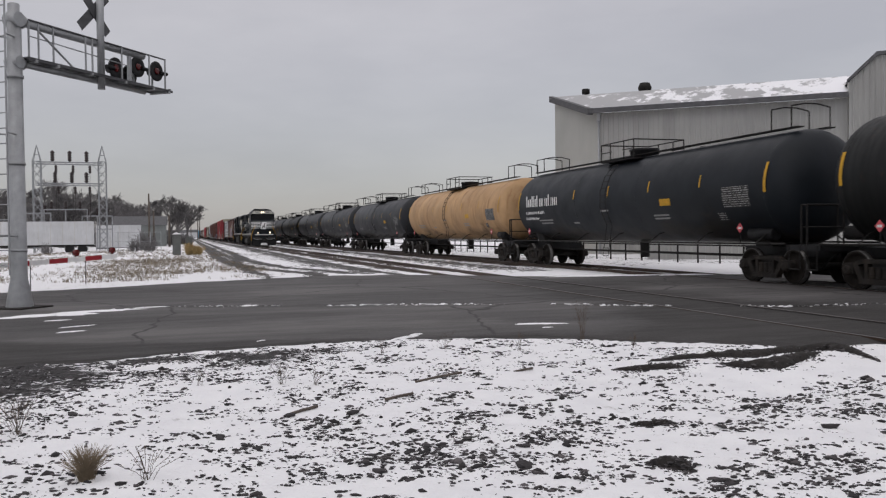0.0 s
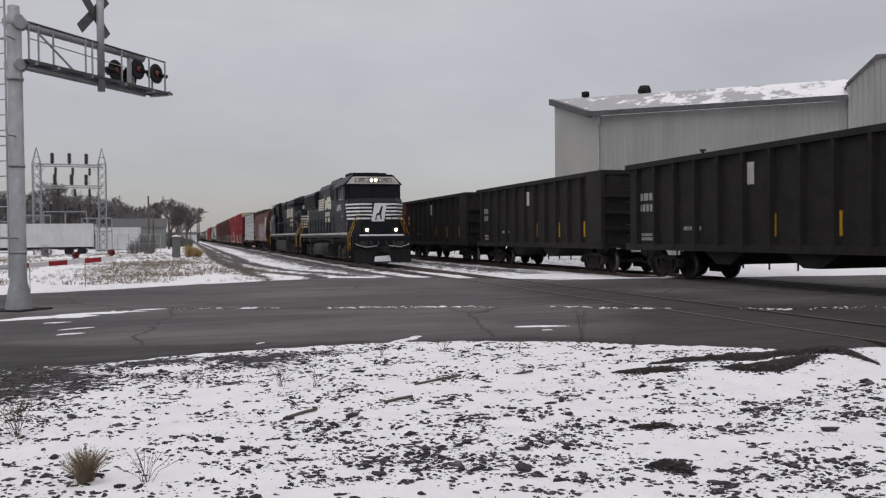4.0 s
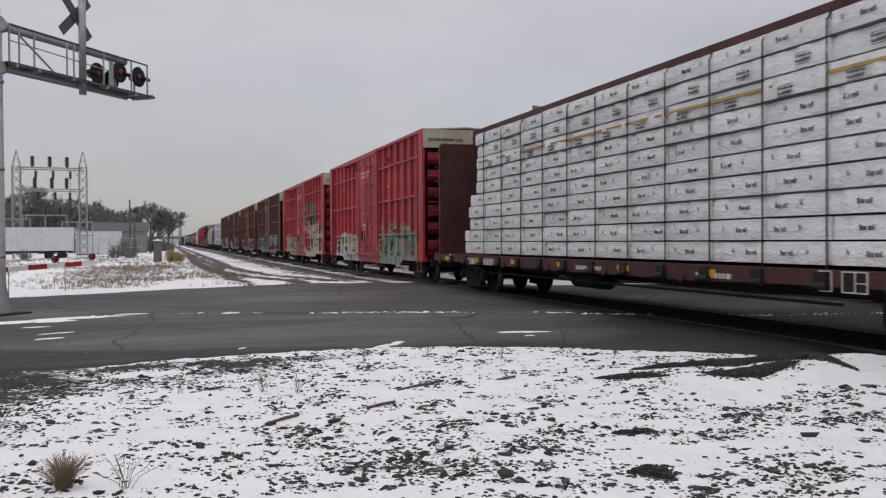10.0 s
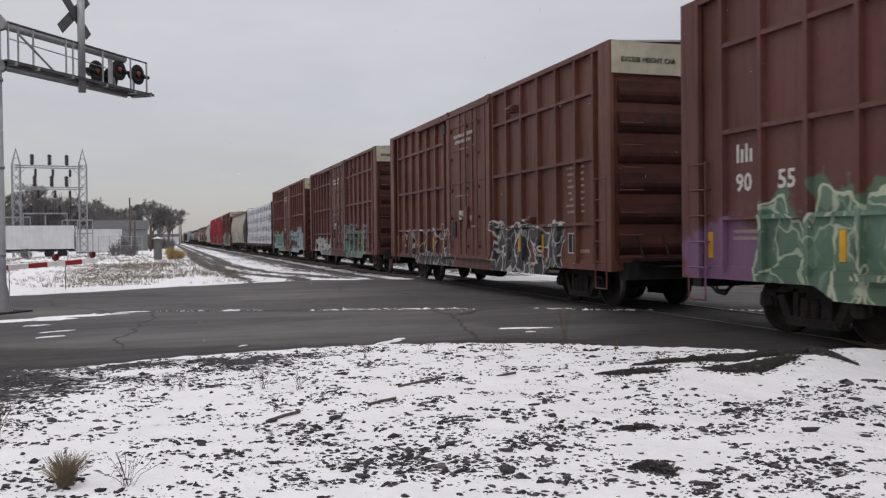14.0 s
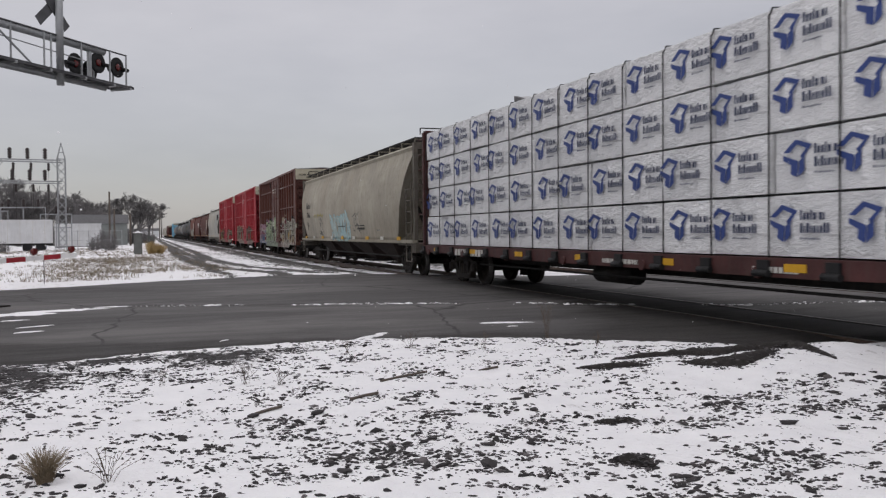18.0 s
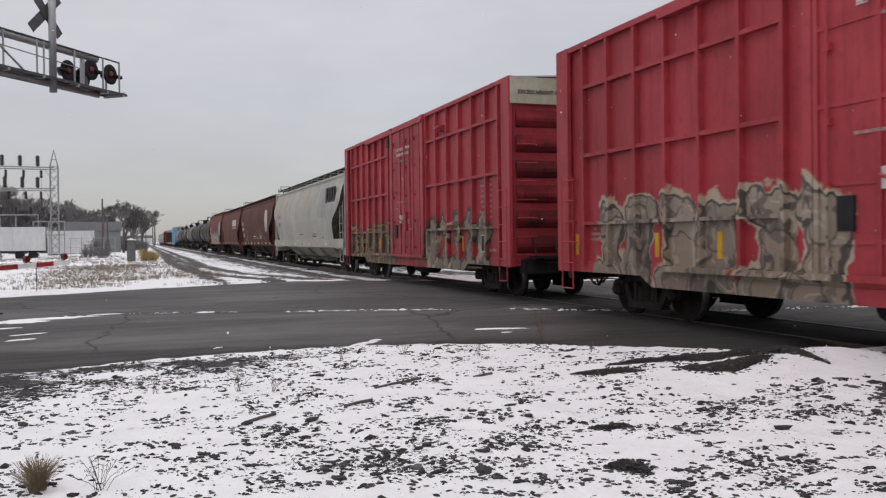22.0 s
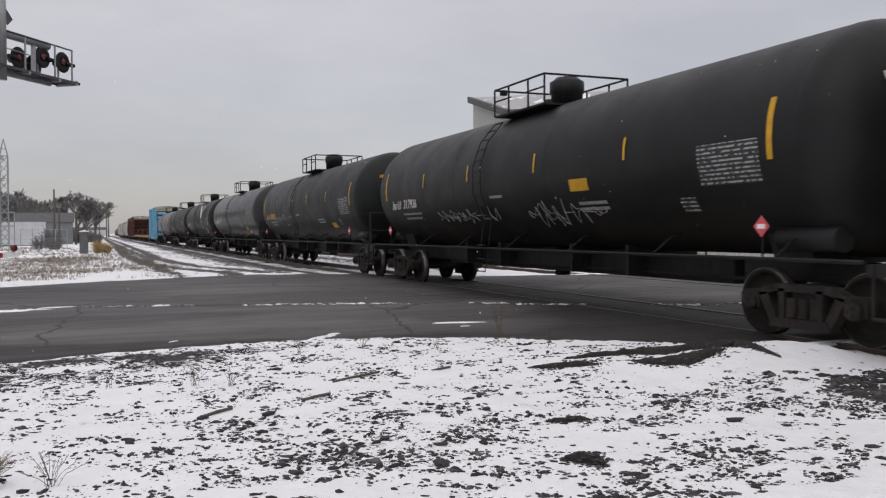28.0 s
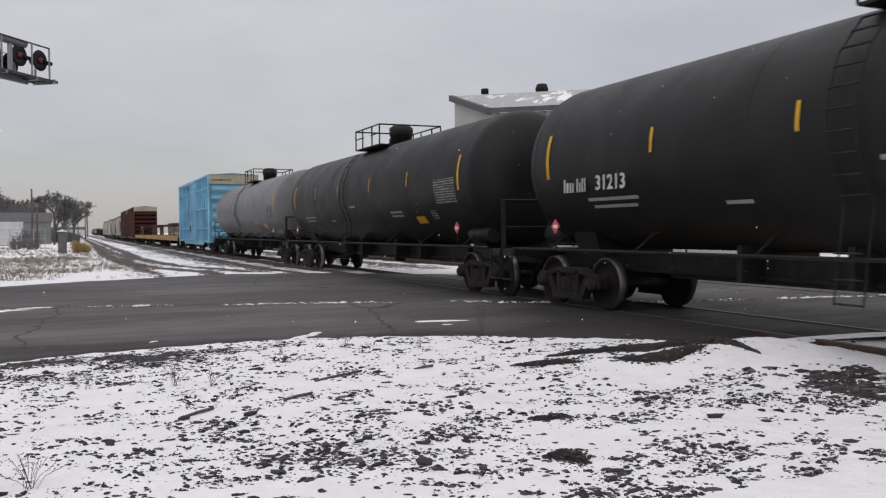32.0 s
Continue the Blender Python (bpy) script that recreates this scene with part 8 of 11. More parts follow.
    for i in range(tiers):
        slide = rng.uniform(-0.5, 0.5) * (1 if printed == "blue" else 1.2)
        for k in range(cols):
            y = -h + lead + (k + 0.5) * cl
            dx, lean = rng.uniform(-0.05, 0.02), rng.uniform(-0.7, 0.7)
            shape = meshes[(i * 5 + k * 3) % 4]
            if printed != "blue" and k >= cols - 2:   # the upper tiers stop short of the rear bulkhead
                if k == cols - 1 and i >= 2:
                    continue
                if k == cols - 1 or i >= 5:
                    shape = short[0 if k == cols - 1 else 1]
                    y += (0.3 if k == cols - 1 else 0.62) / 2 - cl / 2 + rng.uniform(-0.04, 0.04)
            b = place("lumber_bundle", shape, car, pose(dx, y + rng.uniform(-0.012, 0.012), z0 + i * ch, 0, 0, lean))
            if shape in short:
                continue
            if printed == "blue":
                roll = 0.42 * ((0.31 * k + slide) % 1.0 - 0.5)
                place("printed_mark", mark, b, on_side(-1.402, 0.3 + roll, ch * 0.54))
                place("printed_bars", line, b, on_side(-1.402, -0.28 + roll, ch * 0.54))
            elif i in (tiers - 3, tiers - 2):
                place("printed_bars", dark, b, on_side(-1.395, (0.3 if i == tiers - 3 else -0.15) + 0.3 * slide, ch * (0.27 if i == tiers - 3 else 0.42)))
            else:
                roll = (0.37 * k + slide + 0.5) % 1.0 - 0.5
                place("printed_bars", small, b, on_side(-1.395, 0.7 * roll, ch * 0.5))
                place("printed_tick", tick, b, on_side(-1.395, 0.7 * roll + (0.4 if roll < 0 else -0.4), ch * 0.58))
        for k in range(cols // 3):
            if printed == "blue" or k < cols // 3 - 1 or i < 2:
                place("lumber_bundle", far_mesh, car, pose(0, -h + lead + (k + 0.5) * 3 * cl, z0 + i * ch, 0, 0, 180))
    if printed != "blue":
        # dark strips paint the shaded gaps between tiers; LATH is the board
        for i, end_y, mat in ((tiers - 3, 2, INK_GAP), (tiers - 2.42, 2, LATH), (tiers - 2.38, 2, INK_GAP), (tiers - 1, 2, INK_GAP), (3, 1.6, INK_GAP), (6, 1.8, INK_GAP)):
            bm = bmesh.new()
            box(bm, -1.405 if mat is LATH else -1.39, -1.2, -h + lead, -h + lead + span - end_y, z0 + i * ch - 0.02, z0 + i * ch + (0.024 if mat is LATH else 0.012))
            part("dunnage_board", bm, mat, car, "thin board and dark gap strip between the tiers")
    bm = bmesh.new()
    ties = cols + 1 if printed == "blue" else cols - 1
    for k in range(ties):
        y = -h + lead + k * cl
        pipe(bm, [(-0.14, y, z1 + 0.08), (-1.36, y, z1 + 0.0), (-1.40, y, z1 - 0.1)], 0.012, 4)
    for k in range(ties):
        y = -h + lead + k * cl
        pipe(bm, [(-1.42, y, z1 - 0.1), (-1.43, y, 1.0)], 0.012, 4)
    part("cable", bm, BLACK, car, "steel tie-down cables")
    for k in range(8):
        y = -h + 1.5 + k * (L - 3) / 7
        if k == 1:
            continue
        bm = bmesh.new()
        box(bm, -1.512, -1.50, y - 0.2, y + 0.2, 0.88, 0.99)
        part("reflector", bm, YELLOW, car)
        bm = bmesh.new()
        rod(bm, (-1.54, y + 0.7, 0.86), (-1.48, y + 0.7, 0.86), 0.09, 10)
        part("winch", bm, FLAT_PAINT, car)
    stencils(car, -1.505, [(h - 4.2, 0.9, 2.2, 0.17), (0, 0.9, 1.2, 0.08), (-4.0, 0.9, 0.9, 0.08)], GREYWHITE)
    bm = bmesh.new()
    for ya, yb in ((4.05, 4.27), (3.47, 3.88)):
        a, b = -h + ya, -h + yb
        for y0, y1, za, zb in ((a, b, 0.78, 0.795), (a, b, 1.035, 1.05), (a, a + 0.015, 0.795, 1.035), (b - 0.015, b, 0.795, 1.035)):
            box(bm, -1.514, -1.50, y0, y1, za, zb)
    box(bm, -1.514, -1.50, -h + 3.66, -h + 3.675, 0.795, 1.035)
    box(bm, -1.514, -1.50, -h + 3.485, -h + 3.66, 0.90, 0.912)
    box(bm, -1.514, -1.50, -h + 4.12, -h + 4.2, 0.86, 0.93)
    part("data_plate", bm, GREYWHITE, car, "white outlined data panels")
    bm = bmesh.new()
    box(bm, -1.508, -1.50, -h + 3.485, -h + 3.865, 0.795, 1.035)
    part("consolidated_panel", bm, SOOT_SHADE, car, "black stencil panel")
    bm = bmesh.new()
    box(bm, -0.3, 0.3, -h + 0.3, h - 0.3, 0.6, 0.98)
    rod(bm, (-0.8, 0.5, 0.6), (-0.8, 1.9, 0.6), 0.18, 12)
    part("centre_sill", bm, STEEL, car)
    for y in (-h + 2.6, h - 2.6):
        truck(car, y)
    couplers(car, L)
    return car

# ---- locomotives ----
LOCO = plain("black_locomotive_paint", (0.0132, 0.0160, 0.0195), 0.45, 0, 0.4, 1.2, 0.4, (0.024, 0.0225, 0.021), 0.13)
SILLWHITE = plain("worn_white_sill_paint", (0.56, 0.55, 0.53), 0.6, 0, 0.35, 5, 0.5, (0.12, 0.105, 0.09))
LOUVRE = plain("grimy_brown_louvre", (0.06, 0.045, 0.032), 0.75, 0, 0.4, 3)
LOCO_DARK = plain("matt_black_screen", (0.006, 0.006, 0.007), 0.8, 0, 0.3, 6)
LOCO_GREY = plain("grey_road_dirt_steel", (0.048, 0.045, 0.042), 0.75, 0, 0.4, 1.5, 0.5, (0.02, 0.018, 0.017))
TRUCKMAT = plain("dusty_truck_steel", (0.05, 0.046, 0.042), 0.8, 0, 0.5, 2.5, 0.4, (0.015, 0.014, 0.013))
SCREEN = LOCO_DARK


def six_wheel_truck(parent, y):
    wheel_mesh()
    if "loco_truck" not in GEAR:
        bm = bmesh.new()
        box(bm, -0.95, 0.95, -2.1, 2.1, 0.55, 0.85)
        GEAR["loco_truck"] = finish(bm, "truck", STEEL)
        bm = bmesh.new()
        prism(bm, [(-2.45, 0.62), (-2.45, 0.86), (-2.15, 0.98), (-1.3, 1.0), (-1.0, 0.9), (-0.7, 0.9), (-0.4, 1.0), (0.4, 1.0), (0.7, 0.9), (1.0, 0.9), (1.3, 1.0), (2.15, 0.98), (2.45, 0.86), (2.45, 0.62), (2.05, 0.66), (1.4, 0.62), (1.1, 0.48), (0.62, 0.48),
                   (0.35, 0.62), (-0.35, 0.62), (-0.62, 0.48), (-1.1, 0.48), (-1.4, 0.62), (-2.05, 0.66)], -0.09, 0.07, "x")
        for k in (-1.7, 0, 1.7):
            prism(bm, [(k - 0.3, 0.66), (k - 0.34, 0.28), (k - 0.22, 0.24), (k - 0.18, 0.36), (k + 0.18, 0.36), (k + 0.22, 0.24), (k + 0.34, 0.28), (k + 0.3, 0.66)], -0.13, 0.06, "x")
            lathe(bm, (-0.1, k, 0.5), (-1, 0, 0), [(0.0, 0.2), (0.1, 0.19), (0.1, 0.13), (0.07, 0.12), (0.07, 0.0)], 16)
            for e in (-1, 1):
                rod(bm, (-0.14, k + e * 0.26, 0.72), (-0.1, k + e * 0.26, 0.72), 0.05, 8)
        for k in (-2.2, -0.85, 0.85, 2.2):
            rod(bm, (-0.12, k, 0.78), (-0.08, k, 0.78), 0.07, 10)
        GEAR["loco_frame"] = finish(bm, "sideframe", TRUCKMAT)
        bm = bmesh.new()
        for k in (-0.85, 0.85):
            rod(bm, (-0.18, k - 0.34, 0.92), (-0.18, k + 0.2, 0.88), 0.12, 12)
            rod(bm, (-0.18, k + 0.2, 0.88), (-0.18, k + 0.42, 0.86), 0.04, 8)
            pipe(bm, [(-0.16, k + 0.4, 0.9), (-0.16, k + 0.42, 0.45), (-0.12, k + 0.3, 0.3)], 0.03, 6)
            for e in (-0.16, 0.06):
                lathe(bm, (-0.05, k + e, 0.26), (0, 0, 1), [(0.0, 0.1)] + [(0.03 + j * 0.03, 0.07 if j % 2 else 0.1) for j in range(7)] + [(0.25, 0.1)], 10)
            box(bm, -0.12, 0.0, k - 0.3, k + 0.2, 0.2, 0.27)
        GEAR["loco_brake"] = finish(bm, "brake_cylinder", TRUCKMAT)
    t = place("truck", GEAR["loco_truck"], parent, pose(0, y, 0))
    for s in (-1, 1):
        place("sideframe", GEAR["loco_frame"], t, pose(s * 1.06, 0, 0, 0, 0, 0 if s < 0 else 180))
        place("brake_cylinder", GEAR["loco_brake"], t, pose(s * 1.06, 0, 0, 0, 0, 0 if s < 0 else 180))
        for k in (-1.7, 0, 1.7):
            place("wheel", GEAR["wheel"], t, pose(s * 0.755, k, 0.5, 0, 0, 0 if s < 0 else 180))
    for k in (-1.7, 0, 1.7):
        place("axle", GEAR["axle"], t, pose(0, k, 0.5))


def deck_rails(car, y0, y1, deck, n):
    """Stanchions and handrail along both walkways."""
    bm = bmesh.new()
    rod(bm, (0, 0, -0.2), (0, 0, 1.05), 0.022, 6)
    post = finish(bm, "stanchion", LOCO)
    for s in (-1, 1):
        for k in range(n):
            place("stanchion", post, car, pose(s * 1.5, y0 + (y1 - y0) * k / (n - 1), deck))
        bm = bmesh.new()
        rod(bm, (s * 1.5, y0, deck + 1.05), (s * 1.5, y1, deck + 1.05), 0.024, 6)
        part("handrail", bm, LOCO, car)


def sill_stripes(car, y0, y1, z, n):
    step = (y1 - y0) / n
    for k in range(n):
        bm = bmesh.new()
        box(bm, -1.535, -1.52, y0 + k * step + 0.05, y0 + (k + 1) * step - 0.05, z - 0.052, z + 0.052)
        part("sill_stripe", bm, SILLWHITE, car, "white reflective sill stripe")


def loco_common(car, h, deck, tank):
    bm = bmesh.new()
    prism(bm, [(-1.52, deck - 0.13), (-1.52, deck), (1.52, deck), (1.52, deck - 0.13), (1.1, deck - 0.16), (0.75, deck - 0.5), (-0.75, deck - 0.5), (-1.1, deck - 0.16)], -h + 0.35, h - 0.35)
    part("underframe", bm, LOCO, car)
    # pipes and boxes under the walkway
    bm = bmesh.new()
    pipe(bm, [(-1.38, -h + 1.6, deck - 0.27), (-1.38, h - 1.6, deck - 0.27)], 0.03, 6)
    pipe(bm, [(-1.3, tank[1] + 0.1, deck - 0.38), (-1.3, h - 1.8, deck - 0.38)], 0.022, 6)
    pipe(bm, [(-1.3, tank[0] - 0.1, deck - 0.38), (-1.3, -h + 1.8, deck - 0.38)], 0.022, 6)
    part("sill_pipe", bm, LOCO_GREY, car)
    for y, w_, d_ in ((-8.9, 0.5, 0.3), (-4.0, 0.45, 0.34), (-3.3, 0.3, 0.26), (4.3 + 0.7, 0.5, 0.3), (8.6, 0.45, 0.26)):
        bm = bmesh.new()
        box(bm, -1.45, -1.1, y - w_ / 2, y + w_ / 2, deck - 0.15 - d_, deck - 0.14)
        part("equipment_box", bm, TRUCKMAT, car)
    bm = bmesh.new()
    oval = [(1.5 * math.copysign(abs(math.cos(a)) ** 0.62, math.cos(a)), 0.73 + 0.5 * math.copysign(abs(math.sin(a)) ** 0.62, math.sin(a))) for a in [(k + 0.5) * math.tau / 36 for k in range(36)]]
    if tank == TANK_B:
        oval = [(-1.2, 0.24), (-1.42, 0.36), (-1.48, 0.7), (-1.5, 1.16), (-1.42, 1.22), (1.42, 1.22), (1.5, 1.16), (1.48, 0.7), (1.42, 0.36), (1.2, 0.24)]
    prism(bm, oval, tank[0], tank[1], smooth=tank != TANK_B)
    part("fuel_tank", bm, LOCO_GREY, car, "dirty grey fuel tank")
    for y in (-6.5, 6.5):
        six_wheel_truck(car, y)
    wheel_mesh()
    for s in (-1, 1):
        m = pose(0, s * (h - 0.35), 0, 0, 0, 0 if s < 0 else 180)
        place("coupler", GEAR["coupler"], car, m)
        place("air_hose", GEAR["hose"], car, m)
    # end platforms, steps, plows
    for s in (-1, 1):
        y = s * (h - 0.35)
        bm = bmesh.new()
        box(bm, -1.5, 1.5, min(y, y + s * 0.06), max(y, y + s * 0.06), 0.95, deck)
        part("end_plate", bm, LOCO, car)
        bm = bmesh.new()
        prism(bm, [(-1.45, 0.16), (1.45, 0.16), (1.5, 0.95), (-1.5, 0.95)], y + s * 0.02, y + s * 0.14)
        prism(bm, [(y + s * 0.1, 0.14), (y + s * 0.5, 0.14), (y + s * 0.2, 0.8), (y + s * 0.1, 0.8)], -1.4, 1.4, "x")
        part("plow", bm, LOCO_DARK, car, "black snow plow pilot")
        for x in (-1, 1):
            bm = bmesh.new()
            for k in range(4):
                z = 0.42 + k * 0.32
                box(bm, min(x * 1.2, x * 1.5), max(x * 1.2, x * 1.5), y - s * 0.85, y - s * 0.4, z - 0.02, z + 0.02) if s > 0 else box(bm, min(x * 1.2, x * 1.5), max(x * 1.2, x * 1.5), y + 0.4, y + 0.85, z - 0.02, z + 0.02)
            for yy in (y - s * 0.36, y - s * 0.9):
                box(bm, min(x * 1.18, x * 1.52), max(x * 1.18, x * 1.52), yy - 0.02, yy + 0.02, 0.3, deck)
            part("step", bm, LOCO, car, "steel corner steps")
            for yy in (y - s * 0.36, y - s * 0.95):
                bm = bmesh.new()
                pipe(bm, [(x * 1.55, yy, 0.78), (x * 1.55, yy, deck - 0.1), (x * 1.12, yy + s * 0.05, deck + 1.0), (x * 1.08, yy + s * 0.05, deck + 1.12)], 0.0145, 6)
                part("grab_rail", bm, YELLOW, car, "yellow corner grab rail")
            bm = bmesh.new()
            for k in (0, 2):
                box(bm, min(x * 1.5, x * 1.52), max(x * 1.5, x * 1.52), min(y - s * 0.4, y - s * 0.85), max(y - s * 0.4, y - s * 0.85), 0.405 + k * 0.32, 0.445 + k * 0.32)
            part("step_edge", bm, YELLOW, car, "yellow step edges")


def slanted(bm, x, y, z, w, h, lean=0.12):
    prism(bm, [(y, z), (y - w, z), (y - w - lean * h, z + h), (y - lean * h, z + h)], x - 0.008, x, "x")


def logo(car, x, ya, yb, yc, z0, z1, t0, t1):
    """Five stripes from ya to yb running into plain block shapes that end at yc; blocks for the name from t0 to t1 below."""
    d = (z1 - z0) / 5
    for k in range(5):
        zz = z1 - (k + 1) * d + d * 0.14
        bm = bmesh.new()
        cut_ = yb + 0.10 * k
        prism(bm, [(ya, zz), (cut_ + 0.1, zz), (cut_, zz + d * 0.72), (ya, zz + d * 0.72)], x - 0.008, x, "x")
        part("logo_stripe", bm, CREAM, car, "cream logo stripe")
    w = (yb - yc) / 2
    bm = bmesh.new()
    a = yb - 0.06
    for y0, y1, za, zb in ((0.02, 0.46, z0, z1 - 0.16), (0.52, 0.95, z0 + 0.1, z1)):
        slanted(bm, x, a - y0 * w, za, (y1 - y0) * w, zb - za, 0.3)
    part("logo_block", bm, CREAM, car, "cream logo block shape")
    bm = bmesh.new()
    a = yb - w - 0.05
    hh = z1 - z0
    for y0, y1, za, zb in ((0.06, 0.95, 0.56, 1.0), (-0.06, 0.86, 0.0, 0.5)):
        slanted(bm, x, a - y0 * w, z0 + za * hh, (y1 - y0) * w, (zb - za) * hh, 0.1)
    part("logo_block", bm, CREAM, car, "cream logo block shape")
    for row, n, full in ((0, 7, 0.86), (1, 8, 1.0)):
        bm = bmesh.new()
        zb = z0 - 0.42 - row * 0.36
        step = (t0 - t1) * full / n
        for k in range(n):
            y = t0 - k * step
            slanted(bm, x, y, zb, step * 0.3, 0.27)
            slanted(bm, x, y - step * (0.48 + 0.06 * (k % 2)), zb, step * 0.28, 0.27)
            slanted(bm, x, y - step * 0.25, zb + (0.2 if (k + row) % 2 else 0.1), step * 0.3, 0.07)
        part("name_bars", bm, CREAM, car, "cream blocks of the painted name")


def vents(car, x, y0, y1, z0, z1, n, material):
    for k in range(n):
        z = z0 + (z1 - z0) * k / n
        bm = bmesh.new()
        prism(bm, [(x, z), (x - 0.03, z), (x, z + (z1 - z0) / n * 0.8)], min(y0, y1), max(y0, y1))
        part("louvre_slat", bm, material, car)


def decals(car, x, spots):
    for y, z, w, h, m in spots:
        bm = bmesh.new()
        box(bm, x - 0.004, x, y - w / 2, y + w / 2, z - h / 2, z + h / 2)
        part("decal", bm, m, car)


def hood_doors(car, x, y0, y1, n, z0, z1, material):
    step = (y1 - y0) / n
    for k in range(n):
        bm = bmesh.new()
        a, b = y0 + k * step + 0.03, y0 + (k + 1) * step - 0.03
        box(bm, x - 0.025, x, a, b, z0, z1)
        rod(bm, (x - 0.05, (a + b) / 2, z0 + 0.5), (x - 0.05, (a + b) / 2, z0 + 0.75), 0.015, 5)
        for z in (z0 + 0.15, z1 - 0.15):
            box(bm, x - 0.04, x, a - 0.02, a + 0.05, z - 0.05, z + 0.05)
        part("hood_door", bm, material, car)


def fan(car, y, z, r=0.62):
    bm = bmesh.new()
    lathe(bm, (0, y, z), (0, 0, 1), [(0, r), (0.14, r), (0.16, r * 0.94), (0.1, r * 0.2)], 24)
    for k in range(8):
        a = k * math.tau / 8
        rod(bm, (0, y, z + 0.15), (r * math.cos(a), y + r * math.sin(a), z + 0.15), 0.015, 4)
    part("roof_fan", bm, LOCO_DARK, car)


def window_in(car, name, plane, u0, u1, z0, z1, at, frame_mat):
    """A framed window on a side (plane x) or on an end (plane y)."""
    bm, gl = bmesh.new(), bmesh.new()
    w = 0.05
    if plane == "x":
        for a, b, c, d in ((u0 - w, u1 + w, z0 - w, z0), (u0 - w, u1 + w, z1, z1 + w), (u0 - w, u0, z0, z1), (u1, u1 + w, z0, z1)):
            box(bm, at - 0.04, at, a, b, c, d)
        box(gl, at - 0.012, at - 0.004, u0, u1, z0, z1)
    else:
        for a, b, c, d in ((u0 - w, u1 + w, z0 - w, z0), (u0 - w, u1 + w, z1, z1 + w), (u0 - w, u0, z0, z1), (u1, u1 + w, z0, z1)):
            box(bm, a, b, at - 0.03, at, c, d)
        box(gl, u0, u1, at - 0.012, at - 0.004, z0, z1)
    win = part(name, bm, frame_mat, car)
    part("pane", gl, GLASS, win, "dark window glass")


TANK_A, TANK_B = (-2.4, 3.25), (-2.9, 4.85)


